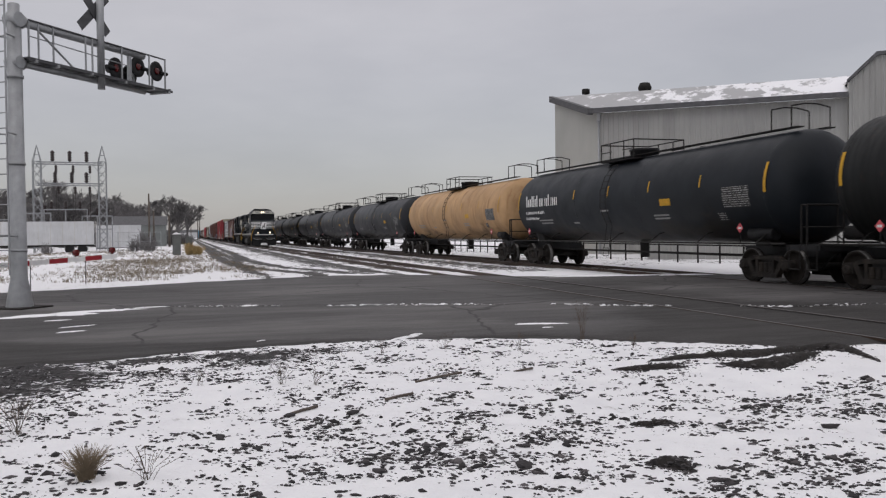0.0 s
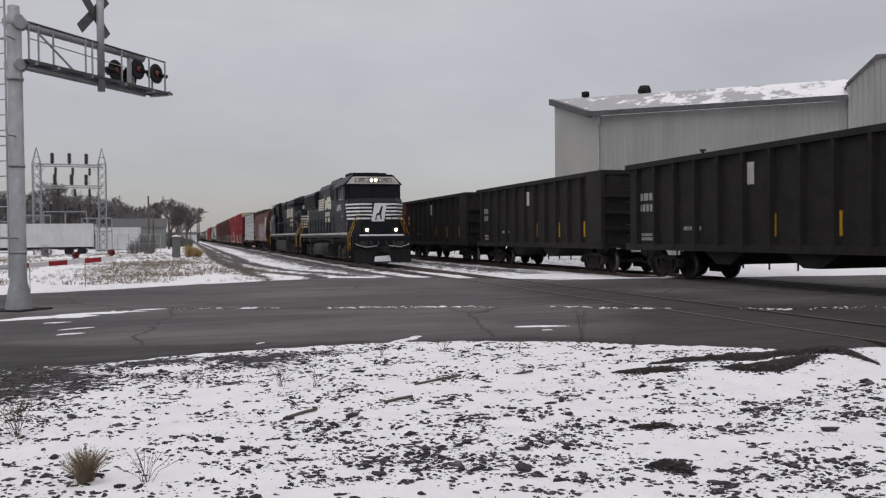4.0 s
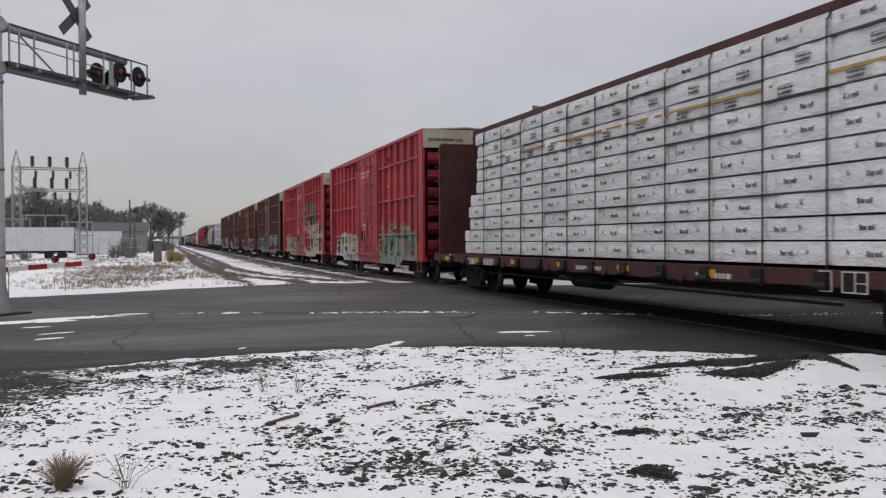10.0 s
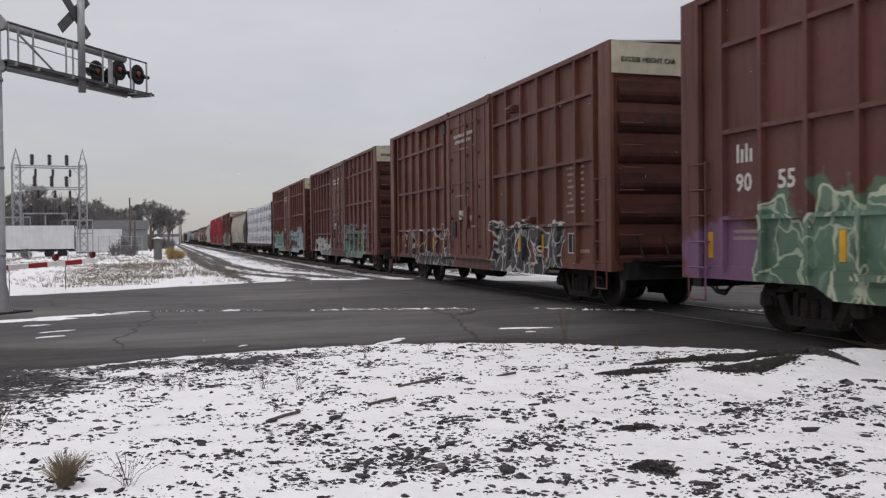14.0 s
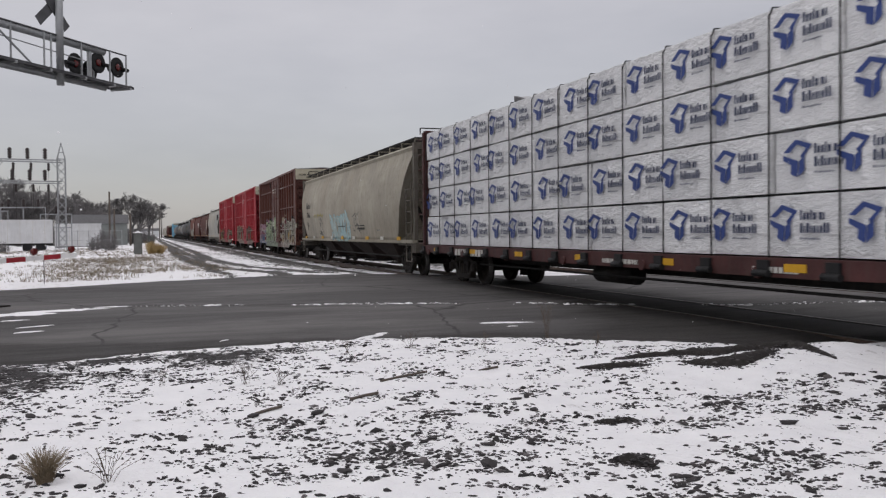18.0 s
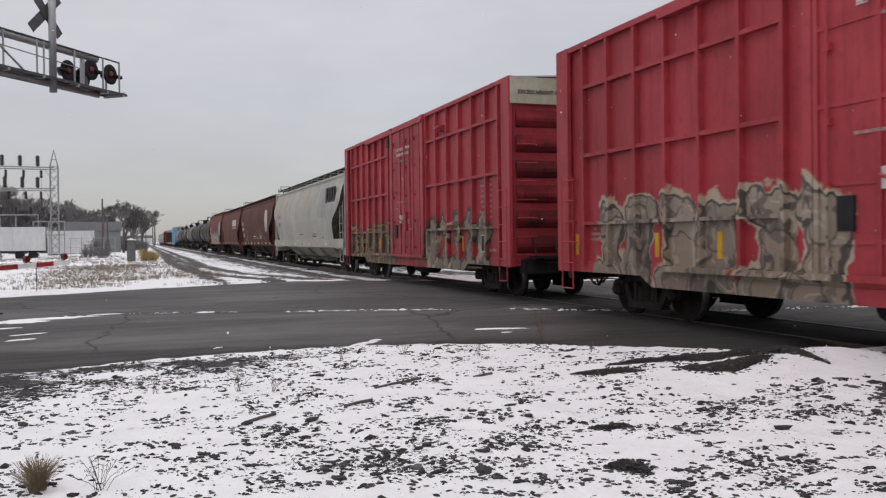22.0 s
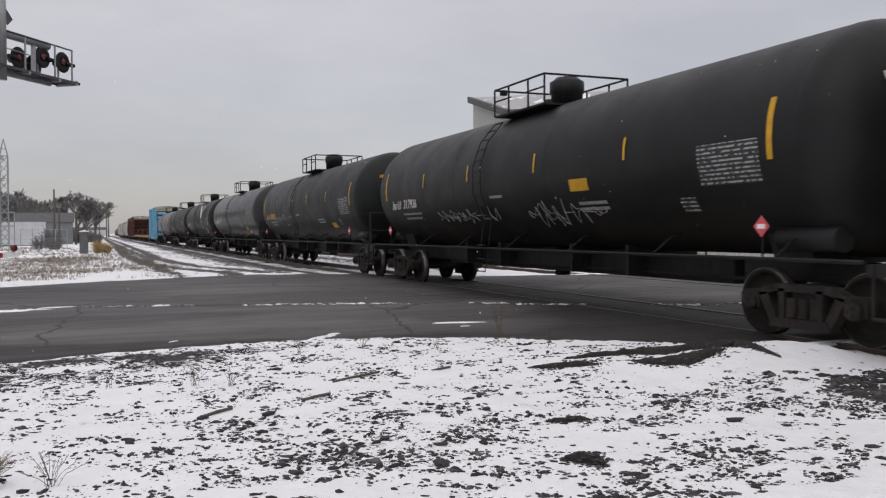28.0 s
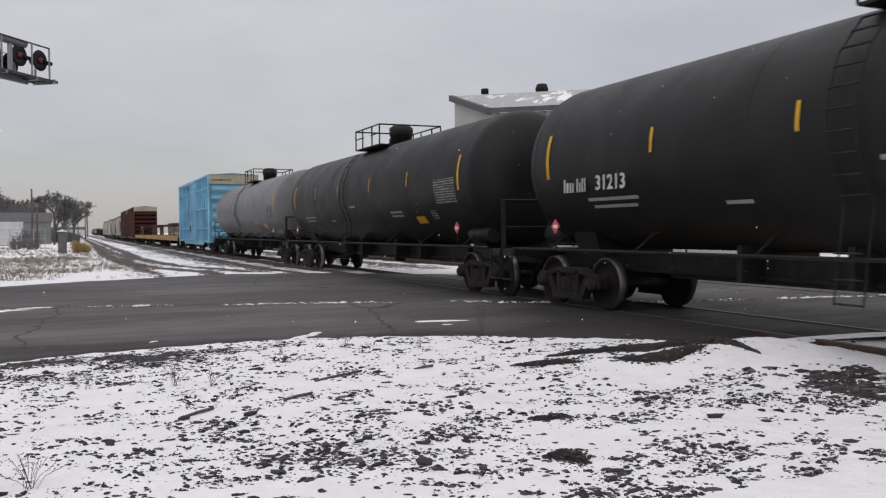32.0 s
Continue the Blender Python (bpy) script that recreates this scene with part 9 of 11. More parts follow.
def lead_locomotive():
    h, deck = 10.6, 1.55
    car = thing("locomotive", Matrix(), "black diesel locomotive with white nose stripes, headlights lit", "locomotive", "near freight train")
    loco_common(car, h, deck, TANK_A)
    bm = bmesh.new()
    rod(bm, (-1.2, -2.2, 1.36), (-1.2, 3.6, 1.36), 0.14, 12)
    part("air_reservoir", bm, LOCO_GREY, car)
    # long hood
    bm = bmesh.new()
    prism(bm, [(-0.92, deck), (0.92, deck), (0.92, 4.48), (0.7, 4.78), (-0.7, 4.78), (-0.92, 4.48)], -5.0, 4.66)
    prism(bm, [(-0.92, deck), (0.92, deck), (0.92, 4.2), (0.7, 4.42), (-0.7, 4.42), (-0.92, 4.2)], 4.66, 9.95)
    part("hood", bm, LOCO, car)
    hood_doors(car, -0.92, 0.2, 9.2, 9, deck + 0.1, 3.35, LOCO)
    bm = bmesh.new()
    prism(bm, [(-1.1, 3.42), (1.1, 3.42), (1.2, 4.3), (1.0, 4.5), (-1.0, 4.5), (-1.2, 4.3)], 4.65, 9.97)
    rad = part("radiator", bm, LOCO, car, "flared radiator section")
    for k in range(2):
        bm = bmesh.new()
        y0 = 4.75 + k * 2.58
        prism(bm, [(-1.11, 3.48), (-1.19, 4.26), (-1.215, 4.26), (-1.135, 3.48)], y0, y0 + 2.52)
        part("radiator_screen", bm, SCREEN, rad)
    bm = bmesh.new()
    prism(bm, [(-1.0, 3.6), (1.0, 3.6), (1.08, 4.55), (0.9, 4.84), (-0.9, 4.84), (-1.08, 4.55)], -3.92, -0.86)
    part("air_filter_box", bm, LOCO, car)
    bm = bmesh.new()
    prism(bm, [(-1.0, 3.66), (-1.07, 4.42), (-1.1, 4.42), (-1.03, 3.66)], -3.86, -0.92)
    part("filter_screen", bm, SCREEN, car)
    bm = bmesh.new()
    box(bm, -1.0, -0.9, -3.75, -0.9, deck, 3.6)
    cabinet = part("electrical_cabinet", bm, LOCO, car)
    for y0, y1, za, zb in ((-3.6, -2.35, 2.1, 3.52), (-2.3, -1.05, 2.1, 3.52), (-3.6, -1.05, 1.62, 2.04)):
        bm = bmesh.new()
        box(bm, -1.03, -1.0, y0, y1, za, zb)
        part("cabinet_door", bm, LOCO, cabinet)
    bm = bmesh.new()
    pipe(bm, [(-1.03, -2.5, 2.6), (-1.08, -2.5, 2.62), (-1.08, -2.5, 2.86), (-1.03, -2.5, 2.88)], 0.015, 6)
    part("cabinet_handle", bm, LOCO_GREY, cabinet)
    bm = bmesh.new()
    pipe(bm, [(-1.46, -3.9, 2.55), (-1.46, -4.75, 2.6), (-1.46, -4.95, 3.3)], 0.022, 6)
    part("step_rail", bm, LOCO, car)
    bm = bmesh.new()
    box(bm, -1.0, 1.0, -5.0, -3.95, 3.3, 4.3)
    part("air_intake", bm, SCREEN, car, "dark open air intake")
    for y0 in (-5.9, -6.4, -6.9):
        vents(car, -1.5, y0, y0 - 0.4, 1.75, 2.16, 6, LOCO)
    vents(car, -1.5, -7.5, -7.72, 1.86, 2.4, 6, LOCO)
    vents(car, -0.945, 8.6, 9.3, 1.85, 2.3, 6, LOCO)
    decals(car, -0.95, [(3.9 + 0.01, 2.9, 0.03, 0.02, LOCO), (5.1, 3.2, 0.18, 0.14, RED), (8.1, 3.3, 0.25, 0.08, GREYWHITE), (7.2, 3.3, 0.22, 0.06, GREYWHITE), (6.2, 3.3, 0.2, 0.05, GREYWHITE), (4.9, 3.65, 0.14, 0.18, GREYWHITE), (1.9, 4.05, 0.14, 0.1, GREYWHITE), (1.6, 2.2, 0.2, 0.06, GREYWHITE),
                        (-0.4, 2.0, 0.2, 0.07, GREYWHITE), (7.1, 2.2, 0.1, 0.06, GREYWHITE)])
    decals(car, -1.504, [(-6.6, 1.72, 0.14, 0.06, GREYWHITE), (-8.0, 2.0, 0.02, 0.02, LOCO), (-8.85, 2.12, 0.14, 0.16, TANYELLOW)])
    for k in range(5):
        bm = bmesh.new()
        box(bm, -0.945, -0.92, 9.5 + 0.05 * k, 9.96, 3.24 - k * 0.17, 3.33 - k * 0.17)
        part("end_stripe", bm, WHITE, car)
    for y in (5.4, 7.2, 9.0):
        fan(car, y, 4.5)
    bm = bmesh.new()
    rod(bm, (0.2, 1.2, 4.7), (0.2, 1.2, 4.98), 0.22, 12)
    box(bm, -0.3, 0.5, 1.9, 2.7, 4.7, 4.85)
    box(bm, -0.5, 0.5, -0.8, 0.4, 4.7, 4.84)
    part("exhaust_stack", bm, LOCO_DARK, car)
    # cab
    bm = bmesh.new()
    prism(bm, [(-1.5, deck - 0.1), (1.5, deck - 0.1), (1.5, 4.18), (1.05, 4.62), (-1.05, 4.62), (-1.5, 4.18)], -8.25, -5.0)
    cab = part("cab", bm, LOCO, car)
    bm = bmesh.new()
    prism(bm, [(-1.58, 4.18), (-1.05, 4.66), (1.05, 4.66), (1.58, 4.18), (1.05, 4.72), (-1.05, 4.72)], -8.4, -4.9)
    part("cab_roof", bm, LOCO, cab)
    bm = bmesh.new()
    box(bm, -0.9, 0.9, -7.6, -5.4, 4.7, 4.86)
    box(bm, -0.5, 0.4, -8.0, -7.7, 4.7, 4.84)
    for y in (-5.6, -6.2, -6.8):
        box(bm, -0.95, -0.5, y - 0.2, y + 0.1, 4.72, 4.9)
    rod(bm, (0.4, -5.2, 4.72), (0.4, -5.2, 5.05), 0.02, 5)
    part("roof_gear", bm, LOCO_DARK, cab, "air conditioner, antenna and horn")
    for u0, u1 in ((-6.12, -5.78), (-6.62, -6.2), (-7.1, -6.7), (-7.7, -7.2)):
        window_in(cab, "side_window", "x", u0, u1, 3.46, 4.1, -1.5, LOCO_GREY if u0 > -7 else GALV)
    bm = bmesh.new()
    prism(bm, [(-1.5, 4.2), (-1.8, 4.06), (-1.8, 4.03), (-1.5, 4.14)], -7.85, -5.65)
    part("awning", bm, LOCO_GREY, cab, "grey sunshade")
    bm = bmesh.new()
    prism(bm, [(-1.42, 4.22), (1.42, 4.22), (1.08, 4.60), (-1.08, 4.60)], -8.46, -8.2)
    band = part("number_band", bm, GREYWHITE, cab, "white band with number boards and headlights")
    for x in (-0.62, 0.62):
        bm = bmesh.new()
        box(bm, x - 0.34, x + 0.34, -8.475, -8.46, 4.31, 4.51)
        part("number_board", bm, BLACK, band)
        bm = bmesh.new()
        box(bm, x - 0.31, x + 0.31, -8.482, -8.475, 4.33, 4.49)
        part("number_board_face", bm, GREYWHITE, band)
        lettering("6957", 0.195, BLACK, band, on_end(x, -8.486, 4.41))
    bm = bmesh.new()
    box(bm, -0.24, 0.24, -8.49, -8.46, 4.30, 4.52)
    part("headlight_box", bm, BLACK, band)
    for x in (-0.115, 0.115):
        bm = bmesh.new()
        rod(bm, (x, -8.52, 4.41), (x, -8.48, 4.41), 0.082, 16)
        part("headlight", bm, LAMP_ON, band, "lit round headlight")
    for x0, x1 in ((-1.25, -0.08), (0.08, 1.25)):
        window_in(cab, "windshield", "y", x0, x1, 3.5, 4.08, -8.26, LOCO)
    # nose
    bm = bmesh.new()
    a = [(-1.48, -8.25), (-1.48, -8.75), (-0.95, -9.65), (0.95, -9.65), (1.48, -8.75), (1.48, -8.25)]
    lo = [bm.verts.new((x, y, deck)) for x, y in a]
    mid = [bm.verts.new((x, y, 3.2)) for x, y in a]
    hi = [bm.verts.new((x * 0.96, y + (0.18 if y < -9 else 0.05), 3.42)) for x, y in a]
    for A, B in ((lo, mid), (mid, hi)):
        for k in range(6):
            bm.faces.new((A[k], A[(k + 1) % 6], B[(k + 1) % 6], B[k]))
    bm.faces.new(lo)
    bm.faces.new(hi)
    nose = part("nose", bm, LOCO, car)
    for k in range(5):
        z = 3.11 - k * 0.183
        bm = bmesh.new()
        for x0, y0, x1, y1 in ((-1.48, -8.75 + 0.42 - 0.11 * k, -1.48, -8.75), (-1.48, -8.75, -0.95, -9.65), (-0.95, -9.65, -0.35 - 0.06 * (4 - k) * 0, -9.65), (0.35, -9.65, 0.95, -9.65), (0.95, -9.65, 1.48, -8.75)):
            d = Vector((x1 - x0, y1 - y0)).normalized()
            nx, ny = d.y * -0.012, d.x * 0.012
            nx, ny = (nx, ny) if nx * x0 + ny * (y0 + 7) > 0 else (-nx, -ny)
            v = [bm.verts.new(p) for p in ((x0 + nx, y0 + ny, z - 0.043), (x1 + nx, y1 + ny, z - 0.043), (x1 + nx, y1 + ny, z + 0.043), (x0 + nx, y0 + ny, z + 0.043))]
            bm.faces.new(v)
        part("nose_stripe", bm, WHITE, nose, "white painted nose stripe")
    bm = bmesh.new()
    prism(bm, [(-0.38, 2.22), (0.28, 2.22), (0.42, 3.16), (-0.22, 3.16)], -9.668, -9.655)
    part("emblem", bm, WHITE, nose, "white emblem panel on the nose")
    bm = bmesh.new()
    prism(bm, [(-0.2, 2.3), (-0.12, 2.62), (0.0, 2.66), (0.14, 3.02), (0.22, 3.0), (0.12, 2.6), (0.16, 2.34), (0.08, 2.34), (0.06, 2.56), (-0.08, 2.52), (-0.14, 2.3)], -9.676, -9.668)
    part("emblem_figure", bm, BLACK, nose, "black rearing animal shape")
    for x in (-0.75, 0.75):
        bm = bmesh.new()
        rod(bm, (x, -10.32, 1.78), (x, -10.22, 1.78), 0.078, 16)
        part("ditch_light", bm, LAMP_ON, car, "lit ditch light")
        bm = bmesh.new()
        box(bm, x - 0.16, x + 0.16, -10.24, -10.1, 1.6, 1.95)
        part("lamp_housing", bm, BLACK, car)
    bm = bmesh.new()
    box(bm, -1.15, 1.15, -10.34, -10.3, 1.48, 1.56)
    part("anticlimber_stripe", bm, WHITE, car, "white edge of the front platform")
    bm = bmesh.new()
    box(bm, -1.3, 1.3, -10.36, -10.1, 1.3, 1.47)
    part("anticlimber", bm, LOCO, car)
    bm = bmesh.new()
    prism(bm, [(-0.5, 0.2), (0.35, 0.2), (0.3, 0.5), (-0.45, 0.45)], -10.80, -10.72)
    part("plow_snow", bm, SNOW, car, "snow caught on the plow")
    bm = bmesh.new()
    for x in (-1, 1):
        pipe(bm, [(x * 0.55, -10.2, 1.55), (x * 0.55, -10.2, 2.5), (x * 1.3, -10.1, 2.5), (x * 1.3, -10.1, 1.55)], 0.022, 6)
    part("front_rail", bm, LOCO, car)
    for k, (x0, x1) in enumerate(((-1.0, -0.55), (-0.62, -0.2), (0.2, 0.62), (0.55, 1.0))):
        bm = bmesh.new()
        xm, sag = (x0 + x1) / 2, 0.62 + 0.1 * (k % 2)
        pipe(bm, [(x0, -10.36, 1.22), (x0, -10.5, 1.12), (xm, -10.56, sag + 0.2), (x1, -10.5, 1.1), (x1, -10.36, 1.2)], 0.03, 7)
        part("jumper_hose", bm, TRUCKMAT, car, "grey rubber hose on the front plate")
    for x in (-1, 1):
        bm = bmesh.new()
        pipe(bm, [(x * 0.3, -10.62, 0.98), (x * 0.9, -10.66, 0.92), (x * 1.32, -10.6, 1.04), (x * 1.36, -10.4, 1.1)], 0.022, 6)
        part("uncoupling_lever", bm, GALV, car, "bright uncoupling lever")
        bm = bmesh.new()
        box(bm, min(x * 0.75, x * 1.15), max(x * 0.75, x * 1.15), -10.42, -10.36, 1.0, 1.22)
        part("receptacle_box", bm, TRUCKMAT, car)
    for k, digit in enumerate("6957"):
        lettering(digit, 0.44, WHITE, cab, on_side(-1.507, -6.0 - 0.37 * k, 3.0) @ Matrix.Diagonal((1.2, 1, 1, 1)), "number", "white road number")
    stencils(cab, -1.505, [(-7.45, 2.55, 0.3, 0.06), (-7.45, 2.68, 0.15, 0.05)], GREYWHITE)
    logo(car, -0.95, 4.47, 1.9, -0.72, 3.16, 3.92, 1.7, -0.45)
    deck_rails(car, -4.8, 9.3, deck, 13)
    sill_stripes(car, -9.0, 9.6, 1.62, 17)
    return car


GRILLES = ((-4.55, 2.75, 0.5, 0.45), (-5.25, 2.75, 0.55, 0.45), (-4.55, 2.05, 0.5, 0.45), (-5.25, 2.05, 0.55, 0.5), (-7.3, 2.1, 0.3, 1.2), (-7.9, 2.2, 0.25, 1.2))


def rear_locomotive():
    h, deck = 11.3, 1.66
    car = thing("locomotive", Matrix(), "black diesel locomotive running long hood first with cream logo", "locomotive", "near freight train")
    loco_common(car, h, deck, TANK_B)
    bm = bmesh.new()
    prism(bm, [(-0.95, deck), (0.95, deck), (0.95, 4.3), (0.75, 4.45), (-0.75, 4.45), (-0.95, 4.3)], -8.75, 5.6)
    part("hood", bm, LOCO, car)
    hood_doors(car, -0.95, -4.5, 3.5, 9, deck + 0.1, 3.05, LOCO)
    # radiator wings
    bm = bmesh.new()
    low = [bm.verts.new((x, y, z)) for x, y, z in ((-1.05, -4.04, 3.95), (-1.05, -8.7, 3.95), (-0.3, -9.2, 3.95), (0.3, -9.2, 3.95), (1.05, -8.7, 3.95), (1.05, -4.04, 3.95))]
    rim = [bm.verts.new((x, y, 4.06)) for x, y in ((-1.5, -4.04), (-1.5, -8.85), (-0.3, -9.34), (0.3, -9.34), (1.5, -8.85), (1.5, -4.04))]
    upr = [bm.verts.new((v.co.x, v.co.y, 4.33)) for v in rim]
    crown = [bm.verts.new((x, y, 4.62)) for x, y in ((-0.9, -4.04), (-0.9, -8.8), (-0.25, -9.3), (0.25, -9.3), (0.9, -8.8), (0.9, -4.04))]
    for p, q in ((low, rim), (rim, upr), (upr, crown)):
        for k in range(6):
            bm.faces.new((p[k], p[(k + 1) % 6], q[(k + 1) % 6], q[k]))
    bm.faces.new(crown)
    bm.faces.new(low[::-1])
    wing = part("radiator", bm, LOCO, car, "overhanging radiator wing")
    bm = bmesh.new()
    box(bm, -0.975, -0.95, -8.4, -4.9, 3.5, 3.94)
    part("radiator_screen", bm, SCREEN, wing)
    for y0, z0, dy, dz in GRILLES:
        bm = bmesh.new()
        box(bm, -0.97, -0.95, y0 - dy, y0, z0, z0 + dz)
        part("side_grille", bm, SCREEN, car, "dark grille")
    bm = bmesh.new()
    box(bm, -0.985, -0.95, -7.15, -6.2, 2.0, 3.4)
    lathe(bm, (-0.985, -6.7, 2.85), (-1, 0, 0), [(0, 0.0), (0.03, 0.1), (0.05, 0.18), (0.03, 0.22), (0, 0.23)], 16)
    part("access_door", bm, LOCO, car)
    bm = bmesh.new()
    prism(bm, [(-1.05, 3.2), (1.05, 3.2), (1.05, 4.45), (0.9, 4.62), (-0.9, 4.62), (-1.05, 4.45)], 0.9, 4.4)
    part("blower_housing", bm, LOCO, car)
    bm = bmesh.new()
    box(bm, -1.065, -1.05, 1.02, 2.66, 3.9, 4.4)
    part("filter_screen", bm, SCREEN, car)
    bm = bmesh.new()
    box(bm, -1.3, 1.3, 4.3, 7.15, deck, 4.3)
    part("auxiliary_cab", bm, LOCO, car)
    for k in range(2):
        bm = bmesh.new()
        y0 = 4.45 + k * 0.86
        box(bm, -1.32, -1.3, y0, y0 + 0.76, 3.8, 4.4)
        for j in range(7):
            box(bm, -1.345, -1.32, y0 + 0.05, y0 + 0.7, 3.84 + j * 0.08, 3.88 + j * 0.08)
        part("louvre", bm, LOUVRE, car, "brown stained louvre")
    for y in (-8.0, -6.2):
        fan(car, y, 4.5, 0.8)
    bm = bmesh.new()
    rod(bm, (0, -2.5, 4.4), (0, -2.5, 4.68), 0.3, 12)
    for k in range(3):
        rod(bm, (-0.2 + k * 0.2, -3.2, 4.5), (-0.2 + k * 0.2, -3.2, 4.75), 0.09, 8)
    part("exhaust_stack", bm, LOCO_DARK, car)
    bm = bmesh.new()
    prism(bm, [(-1.5, deck - 0.1), (1.5, deck - 0.1), (1.5, 4.15), (1.1, 4.55), (-1.1, 4.55), (-1.5, 4.15)], 7.12, 9.85)
    cab = part("cab", bm, LOCO, car)
    bm = bmesh.new()
    prism(bm, [(-1.56, 4.12), (-1.1, 4.58), (1.1, 4.58), (1.56, 4.12), (1.1, 4.64), (-1.1, 4.64)], 7.05, 10.0)
    part("cab_roof", bm, LOCO, cab)
    bm = bmesh.new()
    box(bm, -0.8, 0.8, 7.4, 8.7, 4.6, 4.74)
    box(bm, -0.4, 0.4, 8.6, 9.0, 4.6, 4.8)
    part("roof_gear", bm, LOCO_DARK, cab)
    for u0, u1 in ((7.8, 8.35), (8.5, 9.0), (9.12, 9.5)):
        window_in(cab, "side_window", "x", u0, u1, 3.6, 4.1, -1.5, LOCO_GREY)
    bm = bmesh.new()
    box(bm, -1.52, -1.5, 5.4, 7.12, deck, 3.55)
    part("side_panel", bm, LOCO, car)
    bm = bmesh.new()
    box(bm, -1.54, -1.52, 5.45, 6.25, 2.6, 3.22)
    part("side_screen", bm, SCREEN, car)
    decals(car, -0.98, [(3.76, 2.7, 0.2, 0.26, YELLOW), (1.5, 3.35, 0.12, 0.08, GREYWHITE), (2.6, 3.5, 0.2, 0.09, RED), (2.1, 3.45, 0.16, 0.1, GREYWHITE), (-7.2, 3.5, 0.2, 0.14, RED), (-7.9, 3.5, 0.2, 0.12, GREYWHITE), (-4.6, 3.5, 0.2, 0.08, GREYWHITE), (-2.0, 2.1, 0.12, 0.08, GREYWHITE), (-3.2, 2.15, 0.12, 0.08, GREYWHITE)])
    decals(car, -1.524, [(6.6, 2.0, 0.2, 0.05, GREYWHITE), (6.0, 2.0, 0.2, 0.05, GREYWHITE), (6.9, 3.5, 0.25, 0.05, GREYWHITE)])
    bm = bmesh.new()
    prism(bm, [(-1.5, 4.05), (-1.75, 3.98), (-1.75, 3.95), (-1.5, 4.02)], 7.7, 9.7)
    part("awning", bm, GALV, cab)
    bm = bmesh.new()
    prism(bm, [(-1.45, deck), (1.45, deck), (1.4, 3.35), (-1.4, 3.35)], 9.8, 11.05)
    nose = part("nose", bm, LOCO, car)
    for k in range(5):
        bm = bmesh.new()
        z = 3.0 - k * 0.2
        box(bm, -1.47, -1.43, 10.3 + 0.06 * k, 11.06, z - 0.05, z + 0.05)
        box(bm, -1.4, 1.4, 11.05, 11.065, z - 0.05, z + 0.05)
        part("nose_stripe", bm, WHITE, nose)
    # long-hood end: number, stripes, class lights
    bm = bmesh.new()
    plan = [(-0.95, -8.75), (-0.16, -9.28), (0.16, -9.28), (0.95, -8.75)]
    prism(bm, plan, deck, 4.2, "z")
    end = part("hood_end", bm, LOCO, car)
    for k in range(5):
        z = 3.05 - k * 0.2
        for (ax, ay), (bx, by) in ((plan[0], plan[1]), (plan[2], plan[3])):
            bm = bmesh.new()
            n_ = Vector((by - ay, -(bx - ax), 0)).normalized() * 0.012
            n_ = n_ if n_.y < 0 else -n_
            v = [bm.verts.new(Vector(p) + n_) for p in ((ax, ay, z - 0.055), (bx, by, z - 0.055), (bx, by, z + 0.055), (ax, ay, z + 0.055))]
            bm.faces.new(v)
            part("end_stripe", bm, GREYWHITE, end, "white painted stripe")
    bm = bmesh.new()
    prism(bm, [(-0.2, 2.2), (0.2, 2.2), (0.2, 3.1), (-0.2, 3.1)], -9.31, -9.295)
    part("emblem", bm, GREYWHITE, end, "white emblem panel")
    for z in (4.02, 3.82):
        bm = bmesh.new()
        rod(bm, (0.0, -9.38, z), (0.0, -9.27, z), 0.085, 14)
        part("class_light", bm, GREYWHITE, end)
    for sx, ang in ((-1, -33.8), (1, 33.8)):
        m_ = pose(sx * 0.56, -9.03, 3.74, 90, 0, ang)
        lettering("8908", 0.36, WHITE, end, pose(sx * 0.01, -0.01, 0) @ m_, "number")
    lettering("8908", 0.42, WHITE, cab, on_side(-1.507, 8.58, 3.24), "number", "white road number")
    stencils(cab, -1.505, [(8.6, 2.93, 0.2, 0.09), (7.8, 2.97, 0.4, 0.07)], GREYWHITE)
    logo(car, -0.98, 1.59, -1.85, -3.5, 3.13, 3.88, -1.67, -4.04)
    deck_rails(car, -9.3, 6.0, deck, 14)
    sill_stripes(car, -9.8, 9.8, 1.72, 18)
    return car


# ---- plain cars of the tail ----
def work_flat(label, L=17.0):
    h = L / 2
    car = thing("flatcar", Matrix(), label, "flatcar", "near freight train")
    bm = bmesh.new()
    box(bm, -1.45, 1.45, -h + 0.2, h - 0.2, 1.0, 1.12)
    part("deck", bm, TAN, car)
    for s in (-1, 1):
        bm = bmesh.new()
        box(bm, s * 1.48 - 0.05, s * 1.48 + 0.05, -h + 0.2, h - 0.2, 0.75, 1.2)
        part("side_sill", bm, TANYELLOW, car, "faded yellow side sill")
    for k in range(6):
        bm = bmesh.new()
        y = -3 + k * 0.9
        pipe(bm, [(-1.2, y, 1.1), (-1.2, y + 0.3, 2.3)], 0.04, 6)
        pipe(bm, [(1.2, y, 1.1), (1.2, y + 0.3, 2.3)], 0.04, 6)
        box(bm, -1.25, 1.25, y + 0.2, y + 0.35, 2.1, 2.3)
        part("stake", bm, FLAT_PAINT, car)
    for y in (-h + 2, h - 2):
        truck(car, y)
    couplers(car, L)
    return car

# ---- consist ----
CARS = []
NEAR_V, FAR_V = 17.0, 19.0


def near(ob, t0, t1):
    CARS.append((ob, TRACK_X[0], (t0 + t1) / 2, -NEAR_V))
    ob.matrix_basis = pose(TRACK_X[0], (t0 + t1) / 2, 0)
    return ob


